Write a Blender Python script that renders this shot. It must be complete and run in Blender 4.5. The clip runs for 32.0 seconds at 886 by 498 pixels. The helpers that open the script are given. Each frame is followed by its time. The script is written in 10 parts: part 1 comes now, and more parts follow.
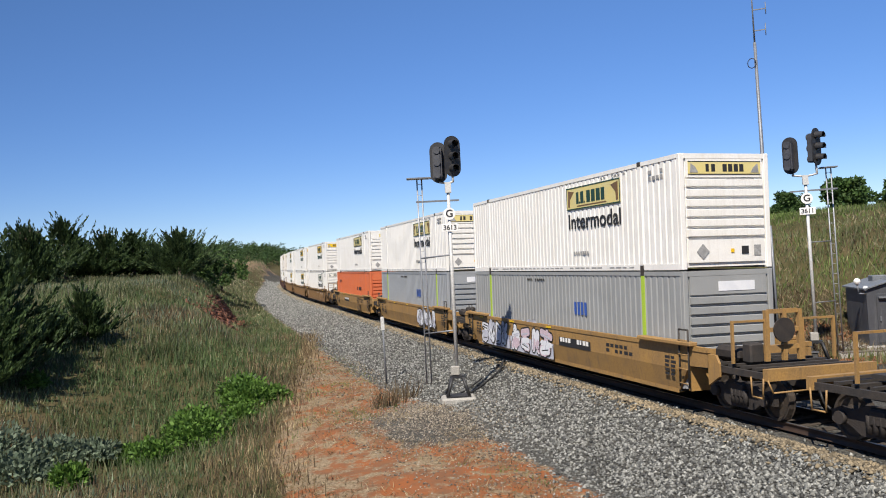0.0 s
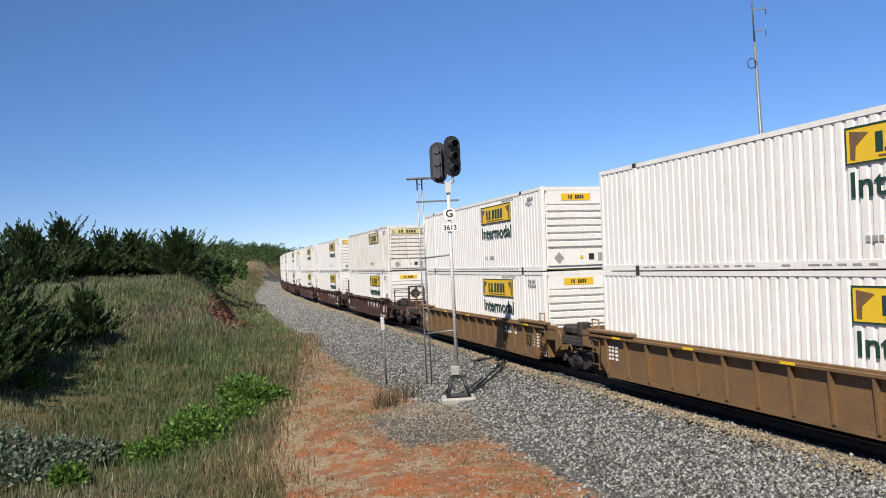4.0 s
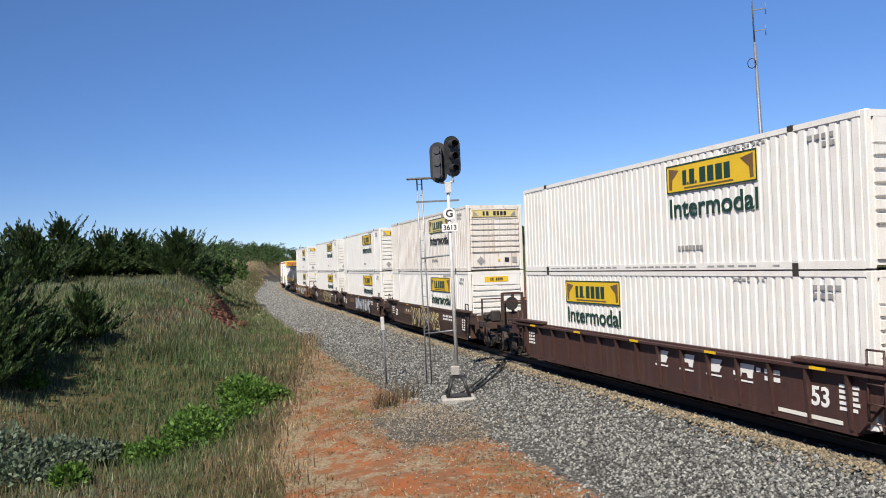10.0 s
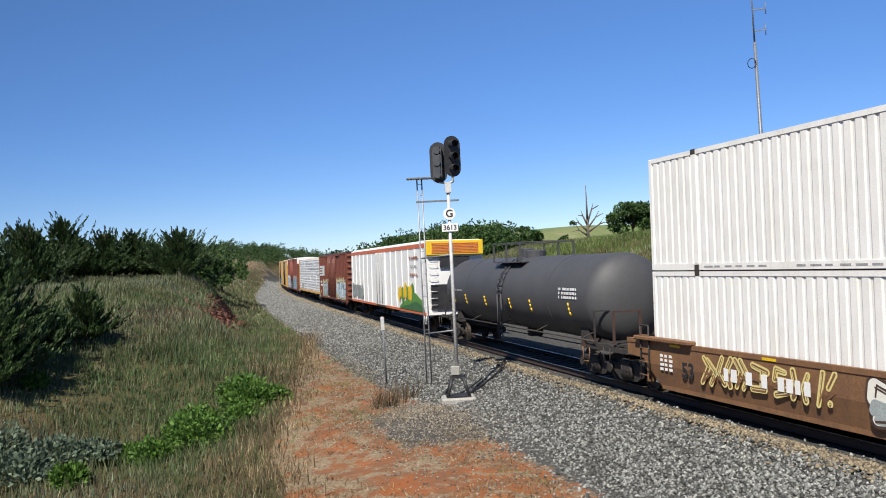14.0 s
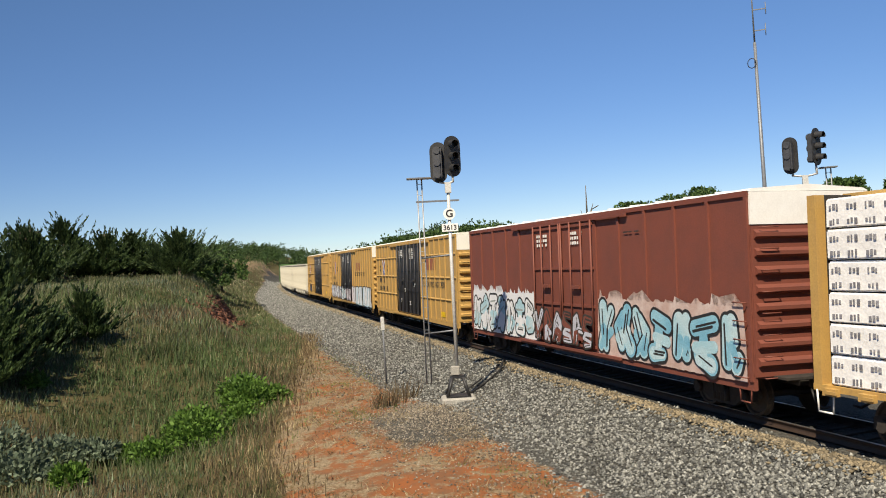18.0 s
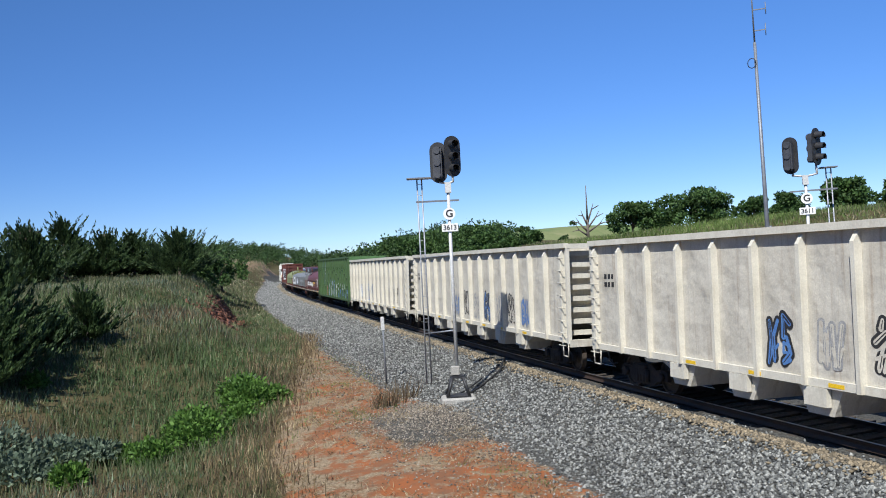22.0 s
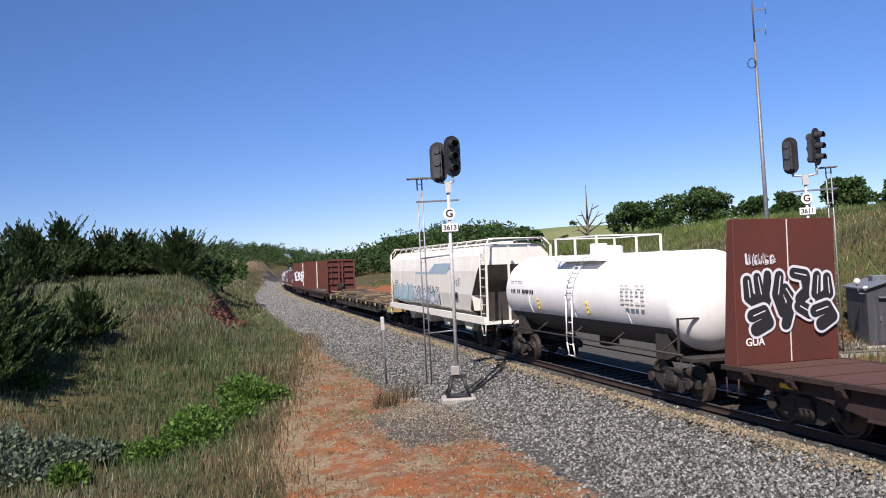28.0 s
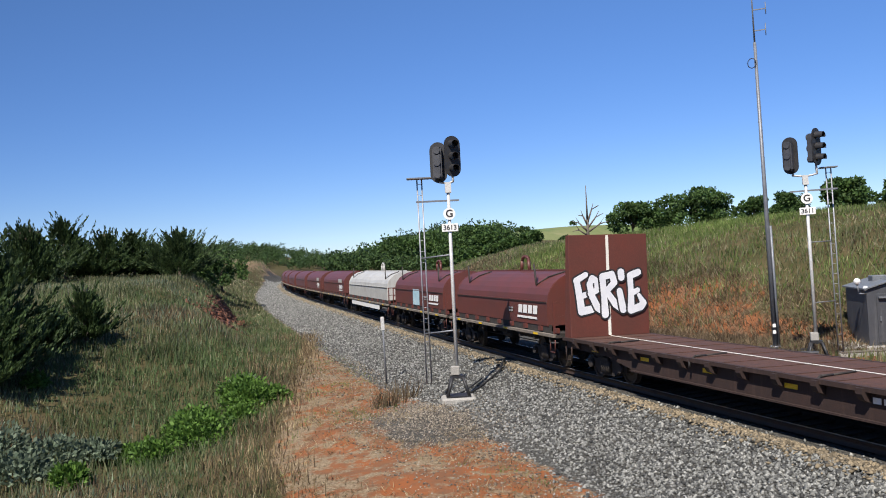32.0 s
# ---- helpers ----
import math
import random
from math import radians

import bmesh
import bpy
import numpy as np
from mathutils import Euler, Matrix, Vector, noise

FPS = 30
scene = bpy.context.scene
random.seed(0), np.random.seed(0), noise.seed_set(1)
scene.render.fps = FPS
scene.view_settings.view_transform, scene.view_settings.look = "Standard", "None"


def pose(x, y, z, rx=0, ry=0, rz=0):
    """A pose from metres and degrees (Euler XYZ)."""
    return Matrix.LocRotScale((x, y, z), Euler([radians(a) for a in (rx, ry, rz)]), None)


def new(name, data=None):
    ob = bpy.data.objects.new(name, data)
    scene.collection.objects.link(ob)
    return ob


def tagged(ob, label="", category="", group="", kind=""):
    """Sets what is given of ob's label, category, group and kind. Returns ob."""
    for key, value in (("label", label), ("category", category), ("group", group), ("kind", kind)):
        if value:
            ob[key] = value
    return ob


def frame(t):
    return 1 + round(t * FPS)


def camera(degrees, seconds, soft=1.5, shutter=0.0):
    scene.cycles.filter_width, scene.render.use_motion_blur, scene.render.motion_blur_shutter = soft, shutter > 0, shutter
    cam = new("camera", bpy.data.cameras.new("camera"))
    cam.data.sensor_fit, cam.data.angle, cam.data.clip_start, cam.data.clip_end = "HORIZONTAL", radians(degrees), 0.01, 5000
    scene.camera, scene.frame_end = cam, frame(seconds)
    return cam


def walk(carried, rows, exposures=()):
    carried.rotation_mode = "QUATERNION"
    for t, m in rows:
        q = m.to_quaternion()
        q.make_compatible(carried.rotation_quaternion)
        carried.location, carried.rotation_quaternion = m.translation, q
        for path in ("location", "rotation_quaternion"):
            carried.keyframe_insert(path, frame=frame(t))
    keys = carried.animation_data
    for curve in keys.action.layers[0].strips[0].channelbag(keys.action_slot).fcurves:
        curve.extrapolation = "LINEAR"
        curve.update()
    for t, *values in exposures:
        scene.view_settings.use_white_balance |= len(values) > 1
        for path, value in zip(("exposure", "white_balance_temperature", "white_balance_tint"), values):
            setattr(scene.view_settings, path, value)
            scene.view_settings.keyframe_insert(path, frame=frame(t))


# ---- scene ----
# ---- camera: held still on a high bank beside the line ----
EYE_Z = 4.07
cam = camera(55.22, 32.0, soft=1.0)
PATH = [(0.0, pose(0, 0, EYE_Z, 90.478, 0, 0) @ pose(0, 0, 0, 0, 0, -3.78)),
        (32.0, pose(0, 0, EYE_Z, 90.478, 0, 0) @ pose(0, 0, 0, 0, 0, -3.78))]
# the camera's own white balance drifts with what passes
walk(cam, PATH, [(0.0, 0.47, 6875, 11), (12.0, 0.47, 6875, 11), (14.0, 0.47, 6700, 9), (16.8, 0.47, 7800, 10), (18.0, 0.47, 7950, 8), (19.0, 0.47, 7000, 6), (20.0, 0.47, 6900, 7), (21.0, 0.47, 6150, 8),
                 (22.0, 0.47, 6125, 9), (24.0, 0.47, 6200, 10), (25.0, 0.47, 6500, 13), (28.0, 0.47, 6700, 18), (30.0, 0.47, 6775, 13), (32.0, 0.47, 6700, 12)])

# ---- daylight: high sun from behind the camera ----
SUN_DIR = Vector((-0.225, -0.585, 0.78)).normalized()
world = bpy.data.worlds.new("sky")
scene.world = world
world.use_nodes = True
wn = world.node_tree
sky = wn.nodes.new("ShaderNodeTexSky")
sky.sky_type = "NISHITA"
sky.sun_disc = False
sky.sun_elevation = math.asin(SUN_DIR.z)
sky.sun_rotation = math.atan2(SUN_DIR.x, SUN_DIR.y)
sky.altitude = 300.0
sky.air_density = 0.85
sky.dust_density = 0.0
sky.ozone_density = 4.0
deep = wn.nodes.new("ShaderNodeHueSaturation")
deep.inputs["Saturation"].default_value = 1.32
deep.inputs["Value"].default_value = 1.0
deep.inputs["Hue"].default_value = 0.52
wn.links.new(sky.outputs[0], deep.inputs["Color"])
haze = wn.nodes.new("ShaderNodeMixRGB")
haze.inputs[0].default_value = 0.5
haze.inputs[2].default_value = (1.35, 3.05, 6.5, 1)
wn.links.new(deep.outputs[0], haze.inputs[1])
# sky painted dimmer on the sun's side, brighter opposite, standing in for lens falloff
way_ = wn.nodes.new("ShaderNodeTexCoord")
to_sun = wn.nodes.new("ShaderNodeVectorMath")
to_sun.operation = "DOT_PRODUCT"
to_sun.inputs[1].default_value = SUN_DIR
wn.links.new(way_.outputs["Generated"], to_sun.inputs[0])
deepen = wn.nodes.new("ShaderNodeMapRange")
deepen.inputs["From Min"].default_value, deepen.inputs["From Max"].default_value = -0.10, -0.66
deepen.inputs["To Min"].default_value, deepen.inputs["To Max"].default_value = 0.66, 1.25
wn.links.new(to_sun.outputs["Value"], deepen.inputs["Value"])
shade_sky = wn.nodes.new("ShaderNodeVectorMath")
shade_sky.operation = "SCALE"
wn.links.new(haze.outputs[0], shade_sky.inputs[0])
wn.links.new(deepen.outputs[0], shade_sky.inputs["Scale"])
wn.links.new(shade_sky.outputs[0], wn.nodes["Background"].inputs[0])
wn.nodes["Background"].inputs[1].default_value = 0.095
sun = new("sun", bpy.data.lights.new("sun", "SUN"))
sun.data.energy = 5.0
sun.data.angle = radians(0.53)
sun.data.color = (1.0, 0.955, 0.88)
sun.matrix_world = Matrix.Translation((0, 0, 60)) @ SUN_DIR.to_track_quat("Z", "Y").to_matrix().to_4x4()

# ---- the line of the track, from curvature along its length ----
LEAN = 2.017
KNOT_S = [-200, -40, 0, 25, 50, 75, 100, 125, 150, 200, 300, 420, 1100]
KNOT_K = [0.0035, 0.0047, 0.0028, 0.0007, -0.0003, 0.0004, 0.0008, 0.0008, 0.0007, 0.0006, 0.0022, 0.0022, 0.0]
TS = np.linspace(-150, 1100, 6251)
_k = np.interp(TS, KNOT_S, KNOT_K)
_d = TS[1] - TS[0]
TH = np.concatenate([[0], np.cumsum((_k[1:] + _k[:-1]) / 2 * _d)])
TH += -0.3161 - np.interp(0, TS, TH)
_x = np.concatenate([[0], np.cumsum((np.sin(TH[1:]) + np.sin(TH[:-1])) / 2 * _d)])
_y = np.concatenate([[0], np.cumsum((np.cos(TH[1:]) + np.cos(TH[:-1])) / 2 * _d)])
OFF = 1.2955 * math.cos(radians(LEAN)) - 3.25 * math.sin(radians(LEAN))
TX = _x - np.interp(0, TS, _x) + 7.707 + np.cos(TH) * OFF
TY = _y - np.interp(0, TS, _y) + 15.0 - np.sin(TH) * OFF


def track_at(s):
    """The middle of the track, and the line's heading, s metres along it."""
    return float(np.interp(s, TS, TX)), float(np.interp(s, TS, TY)), float(np.interp(s, TS, TH))


def beside(s, d, z=0.0):
    """A place d metres to the camera's side of the track."""
    x, y, th = track_at(s)
    return Vector((x - math.cos(th) * d, y + math.sin(th) * d, z))


def to_track(X, Y):
    """The place along and beside the track, for arrays of points."""
    idx = np.arange(0, len(TS), 10)
    sx, sy = TX[idx], TY[idx]
    out_s, out_d = np.empty(len(X)), np.empty(len(X))
    for a in range(0, len(X), 4000):
        x, y = X[a:a + 4000, None], Y[a:a + 4000, None]
        i = idx[np.argmin((sx - x) ** 2 + (sy - y) ** 2, axis=1)]
        c, s_ = np.cos(TH[i]), np.sin(TH[i])
        ex, ey = X[a:a + 4000] - TX[i], Y[a:a + 4000] - TY[i]
        out_s[a:a + 4000] = TS[i] + ex * s_ + ey * c
        out_d[a:a + 4000] = -(ex * c - ey * s_)
    return out_s, out_d


# ---- materials ----
def mat(name, c, c2=None, rough=0.6, metal=0.0, scale=3.0, fine=40.0, fine_amt=0.25, bump=0.15, island=False,
        streak=None, streak_amt=0.5, alpha_rand=0.0, dent=0.0):
    """A surface with two scales of variation, and streaks that run down it where wanted."""
    m = bpy.data.materials.new(name)
    m.use_nodes = True
    nt = m.node_tree
    N, Lk = nt.nodes, nt.links
    b = N["Principled BSDF"]
    b.inputs["Roughness"].default_value = rough
    b.inputs["Metallic"].default_value = metal
    co = N.new("ShaderNodeTexCoord")
    big = N.new("ShaderNodeTexNoise")
    big.inputs["Scale"].default_value = scale
    big.inputs["Detail"].default_value = 5
    big.inputs["Roughness"].default_value = 0.65
    Lk.new(co.outputs["Object"], big.inputs["Vector"])
    ramp = N.new("ShaderNodeValToRGB")
    ramp.color_ramp.elements[0].position, ramp.color_ramp.elements[1].position = 0.35, 0.68
    ramp.color_ramp.elements[0].color = (*c, 1)
    ramp.color_ramp.elements[1].color = (*(c2 or c), 1)
    Lk.new(big.outputs["Fac"], ramp.inputs["Fac"])
    col = ramp.outputs["Color"]
    sm = N.new("ShaderNodeTexNoise")
    sm.inputs["Scale"].default_value = fine
    sm.inputs["Detail"].default_value = 4
    Lk.new(co.outputs["Object"], sm.inputs["Vector"])
    if streak:
        mp = N.new("ShaderNodeMapping")
        mp.inputs["Scale"].default_value = (5.0, 5.0, 0.35)
        Lk.new(co.outputs["Object"], mp.inputs["Vector"])
        st = N.new("ShaderNodeTexNoise")
        st.inputs["Scale"].default_value = 1.3
        st.inputs["Detail"].default_value = 6
        st.inputs["Roughness"].default_value = 0.7
        Lk.new(mp.outputs[0], st.inputs["Vector"])
        sr = N.new("ShaderNodeMapRange")
        sr.inputs["From Min"].default_value, sr.inputs["From Max"].default_value = 0.52, 0.75
        sr.inputs["To Max"].default_value = streak_amt
        Lk.new(st.outputs["Fac"], sr.inputs["Value"])
        mx = N.new("ShaderNodeMixRGB")
        mx.inputs["Color2"].default_value = (*streak, 1)
        Lk.new(sr.outputs[0], mx.inputs["Fac"])
        Lk.new(col, mx.inputs["Color1"])
        col = mx.outputs[0]
    hs = N.new("ShaderNodeHueSaturation")
    mr = N.new("ShaderNodeMapRange")
    mr.inputs["To Min"].default_value, mr.inputs["To Max"].default_value = 1 - fine_amt, 1 + fine_amt
    mr.inputs["From Min"].default_value, mr.inputs["From Max"].default_value = 0.3, 0.7
    Lk.new(sm.outputs["Fac"], mr.inputs["Value"])
    val = mr.outputs[0]
    if island:
        ge = N.new("ShaderNodeNewGeometry")
        m2 = N.new("ShaderNodeMapRange")
        m2.inputs["To Min"].default_value, m2.inputs["To Max"].default_value = 1 - alpha_rand, 1 + alpha_rand
        Lk.new(ge.outputs["Random Per Island"], m2.inputs["Value"])
        mu = N.new("ShaderNodeMath")
        mu.operation = "MULTIPLY"
        Lk.new(val, mu.inputs[0])
        Lk.new(m2.outputs[0], mu.inputs[1])
        val = mu.outputs[0]
    Lk.new(val, hs.inputs["Value"])
    Lk.new(col, hs.inputs["Color"])
    Lk.new(hs.outputs[0], b.inputs["Base Color"])
    if bump:
        bp = N.new("ShaderNodeBump")
        bp.inputs["Strength"].default_value = bump
        bp.inputs["Distance"].default_value = 0.02
        Lk.new(sm.outputs["Fac"], bp.inputs["Height"])
        if dent:
            dn = N.new("ShaderNodeTexNoise")
            dn.inputs["Scale"].default_value = 1.1
            dn.inputs["Detail"].default_value = 3
            Lk.new(co.outputs["Object"], dn.inputs["Vector"])
            db = N.new("ShaderNodeBump")
            db.inputs["Strength"].default_value = dent
            db.inputs["Distance"].default_value = 0.25
            Lk.new(dn.outputs["Fac"], db.inputs["Height"])
            Lk.new(db.outputs[0], bp.inputs["Normal"])
        Lk.new(bp.outputs[0], b.inputs["Normal"])
    return m


def leafy(name, dark, light, dry=None):
    """Foliage: each leaf or blade takes its own tone between two or three colours, and lets some light through."""
    m = bpy.data.materials.new(name)
    m.use_nodes = True
    nt = m.node_tree
    N, Lk = nt.nodes, nt.links
    b = N["Principled BSDF"]
    b.inputs["Roughness"].default_value = 0.6
    b.inputs["Specular IOR Level"].default_value = 0.25
    ge = N.new("ShaderNodeNewGeometry")
    ramp = N.new("ShaderNodeValToRGB")
    e = ramp.color_ramp.elements
    e[0].color, e[1].color = (*dark, 1), (*light, 1)
    if dry:
        n = e.new(0.72)
        n.color = (*light, 1)
        e[2].color = (*dry, 1)
    Lk.new(ge.outputs["Random Per Island"], ramp.inputs["Fac"])
    co = N.new("ShaderNodeTexCoord")
    no = N.new("ShaderNodeTexNoise")
    no.inputs["Scale"].default_value = 0.35
    no.inputs["Detail"].default_value = 4
    Lk.new(co.outputs["Object"], no.inputs["Vector"])
    mr = N.new("ShaderNodeMapRange")
    mr.inputs["From Min"].default_value, mr.inputs["From Max"].default_value = 0.3, 0.7
    mr.inputs["To Min"].default_value, mr.inputs["To Max"].default_value = 0.65, 1.35
    Lk.new(no.outputs["Fac"], mr.inputs["Value"])
    hs = N.new("ShaderNodeHueSaturation")
    Lk.new(mr.outputs[0], hs.inputs["Value"])
    Lk.new(ramp.outputs[0], hs.inputs["Color"])
    Lk.new(hs.outputs[0], b.inputs["Base Color"])
    tr = N.new("ShaderNodeBsdfTranslucent")
    Lk.new(hs.outputs[0], tr.inputs["Color"])
    mix = N.new("ShaderNodeMixShader")
    mix.inputs[0].default_value = 0.25
    Lk.new(b.outputs[0], mix.inputs[1])
    Lk.new(tr.outputs[0], mix.inputs[2])
    Lk.new(mix.outputs[0], N["Material Output"].inputs[0])
    return m


def broken_stone(name, tones):
    """Loose stones, each of its own tone, with worn faces."""
    m = bpy.data.materials.new(name)
    m.use_nodes = True
    N, Lk = m.node_tree.nodes, m.node_tree.links
    b = N["Principled BSDF"]
    b.inputs["Roughness"].default_value = 0.85
    ge = N.new("ShaderNodeNewGeometry")
    rp = N.new("ShaderNodeValToRGB")
    e = rp.color_ramp.elements
    e[0].color, e[1].color = (*tones[0], 1), (*tones[-1], 1)
    for i, t in enumerate(tones[1:-1]):
        e.new((0.34, 0.74)[i]).color = (*t, 1)
    Lk.new(ge.outputs["Random Per Island"], rp.inputs[0])
    co = N.new("ShaderNodeTexCoord")
    no = N.new("ShaderNodeTexNoise")
    no.inputs["Scale"].default_value = 24.0
    no.inputs["Detail"].default_value = 4
    Lk.new(co.outputs["Object"], no.inputs["Vector"])
    mr = N.new("ShaderNodeMapRange")
    mr.inputs["From Min"].default_value, mr.inputs["From Max"].default_value = 0.3, 0.7
    mr.inputs["To Min"].default_value, mr.inputs["To Max"].default_value = 0.65, 1.35
    Lk.new(no.outputs["Fac"], mr.inputs["Value"])
    hs = N.new("ShaderNodeHueSaturation")
    Lk.new(mr.outputs[0], hs.inputs["Value"])
    Lk.new(rp.outputs[0], hs.inputs["Color"])
    Lk.new(hs.outputs[0], b.inputs["Base Color"])
    bp = N.new("ShaderNodeBump")
    bp.inputs["Strength"].default_value = 0.3
    bp.inputs["Distance"].default_value = 0.02
    Lk.new(no.outputs["Fac"], bp.inputs["Height"])
    Lk.new(bp.outputs[0], b.inputs["Normal"])
    return m


M = {
    "gravel": broken_stone("brown_gravel", ((0.055, 0.046, 0.036), (0.125, 0.106, 0.083), (0.23, 0.195, 0.15), (0.38, 0.335, 0.265))),
    "ballast": mat("ballast_stone", (0.13, 0.128, 0.122), (0.085, 0.083, 0.08), 0.9, scale=0.5, fine=25, fine_amt=0.5, bump=0.6),
    "stone": broken_stone("loose_stone", ((0.022, 0.023, 0.022), (0.090, 0.091, 0.086), (0.190, 0.193, 0.178), (0.32, 0.32, 0.295))),
    "dusty_stone": mat("dusty_stone", (0.225, 0.18, 0.115), (0.15, 0.122, 0.082), 0.9, scale=0.6, fine=15, fine_amt=0.2, island=True, alpha_rand=0.6),
    "rail": mat("rail_steel", (0.075, 0.046, 0.032), (0.055, 0.038, 0.03), 0.55, 0.5, fine=60),
    "rail_top": mat("rail_head", (0.55, 0.54, 0.52), None, 0.3, 0.9, fine=60),
    "tie": mat("tie_wood", (0.062, 0.048, 0.036), (0.036, 0.029, 0.023), 0.9, scale=5, fine=60, bump=0.5),
    "galv": mat("galvanised_steel", (0.20, 0.215, 0.235), (0.15, 0.16, 0.18), 0.5, 0.3, scale=6),
    "ladder": mat("bright_galvanised_steel", (0.34, 0.355, 0.375), (0.26, 0.27, 0.29), 0.45, 0.3, scale=6),
    "alu": mat("silver_paint", (0.62, 0.62, 0.60), (0.50, 0.50, 0.48), 0.5, 0.2, scale=6),
    "black": mat("black_paint", (0.018, 0.018, 0.02), (0.03, 0.03, 0.032), 0.5, scale=4),
    "signal_iron": mat("signal_iron", (0.034, 0.037, 0.046), (0.055, 0.058, 0.068), 0.55, scale=5),
    "lens": mat("dark_lens", (0.01, 0.01, 0.012), None, 0.15),
    "white": mat("white_paint", (0.80, 0.80, 0.78), (0.74, 0.73, 0.70), 0.45, scale=2, fine_amt=0.06, bump=0.05),
    "ink": mat("black_lettering", (0.02, 0.02, 0.022), None, 0.6),
    "concrete": mat("concrete", (0.36, 0.345, 0.31), (0.27, 0.26, 0.24), 0.9, scale=4, bump=0.4),
    "shed": mat("grey_enamel", (0.064, 0.067, 0.076), (0.050, 0.053, 0.060), 0.5, scale=3, streak=(0.2, 0.2, 0.2), streak_amt=0.3),
    "shed_roof": mat("grey_roof", (0.16, 0.175, 0.19), (0.12, 0.13, 0.145), 0.55, scale=3),
    "cable": mat("black_cable", (0.015, 0.015, 0.015), None, 0.6),
    "bark": mat("bark", (0.13, 0.10, 0.08), (0.08, 0.06, 0.05), 0.9, scale=8, fine=30, bump=0.6),
    "deadwood": mat("dead_wood", (0.15, 0.125, 0.10), (0.09, 0.075, 0.06), 0.9, scale=8, fine=30, bump=0.5),
    "juniper": leafy("juniper_leaf", (0.017, 0.035, 0.015), (0.080, 0.128, 0.044)),
    "oak": leafy("broad_leaf", (0.024, 0.058, 0.018), (0.095, 0.165, 0.045)),
    "far": leafy("far_leaf", (0.018, 0.044, 0.014), (0.075, 0.128, 0.040)),
    "bush": leafy("bush_leaf", (0.035, 0.085, 0.014), (0.13, 0.24, 0.045)),
    "sage": leafy("sage_leaf", (0.06, 0.088, 0.058), (0.18, 0.23, 0.155)),
    "grass": leafy("meadow_grass", (0.068, 0.094, 0.037), (0.155, 0.165, 0.082), (0.32, 0.285, 0.190)),
    "meadow_green": leafy("meadow_green", (0.038, 0.070, 0.026), (0.095, 0.142, 0.054), (0.20, 0.215, 0.12)),
    "brown_weed": leafy("brown_weed", (0.06, 0.042, 0.026), (0.17, 0.125, 0.075), (0.31, 0.24, 0.15)),
    "clod": mat("red_clod", (0.15, 0.055, 0.030), (0.085, 0.04, 0.025), 0.95, scale=2, fine=20, fine_amt=0.3, bump=0.5, island=True, alpha_rand=0.5),
    "grey_dark": mat("dark_iron", (0.09, 0.088, 0.085), (0.06, 0.058, 0.055), 0.6, 0.3, scale=6),
    "straw": leafy("dry_grass", (0.17, 0.125, 0.065), (0.30, 0.23, 0.12), (0.42, 0.35, 0.22)),
    "green_grass": leafy("fresh_grass", (0.06, 0.10, 0.022), (0.135, 0.195, 0.05), (0.24, 0.25, 0.11)),
}


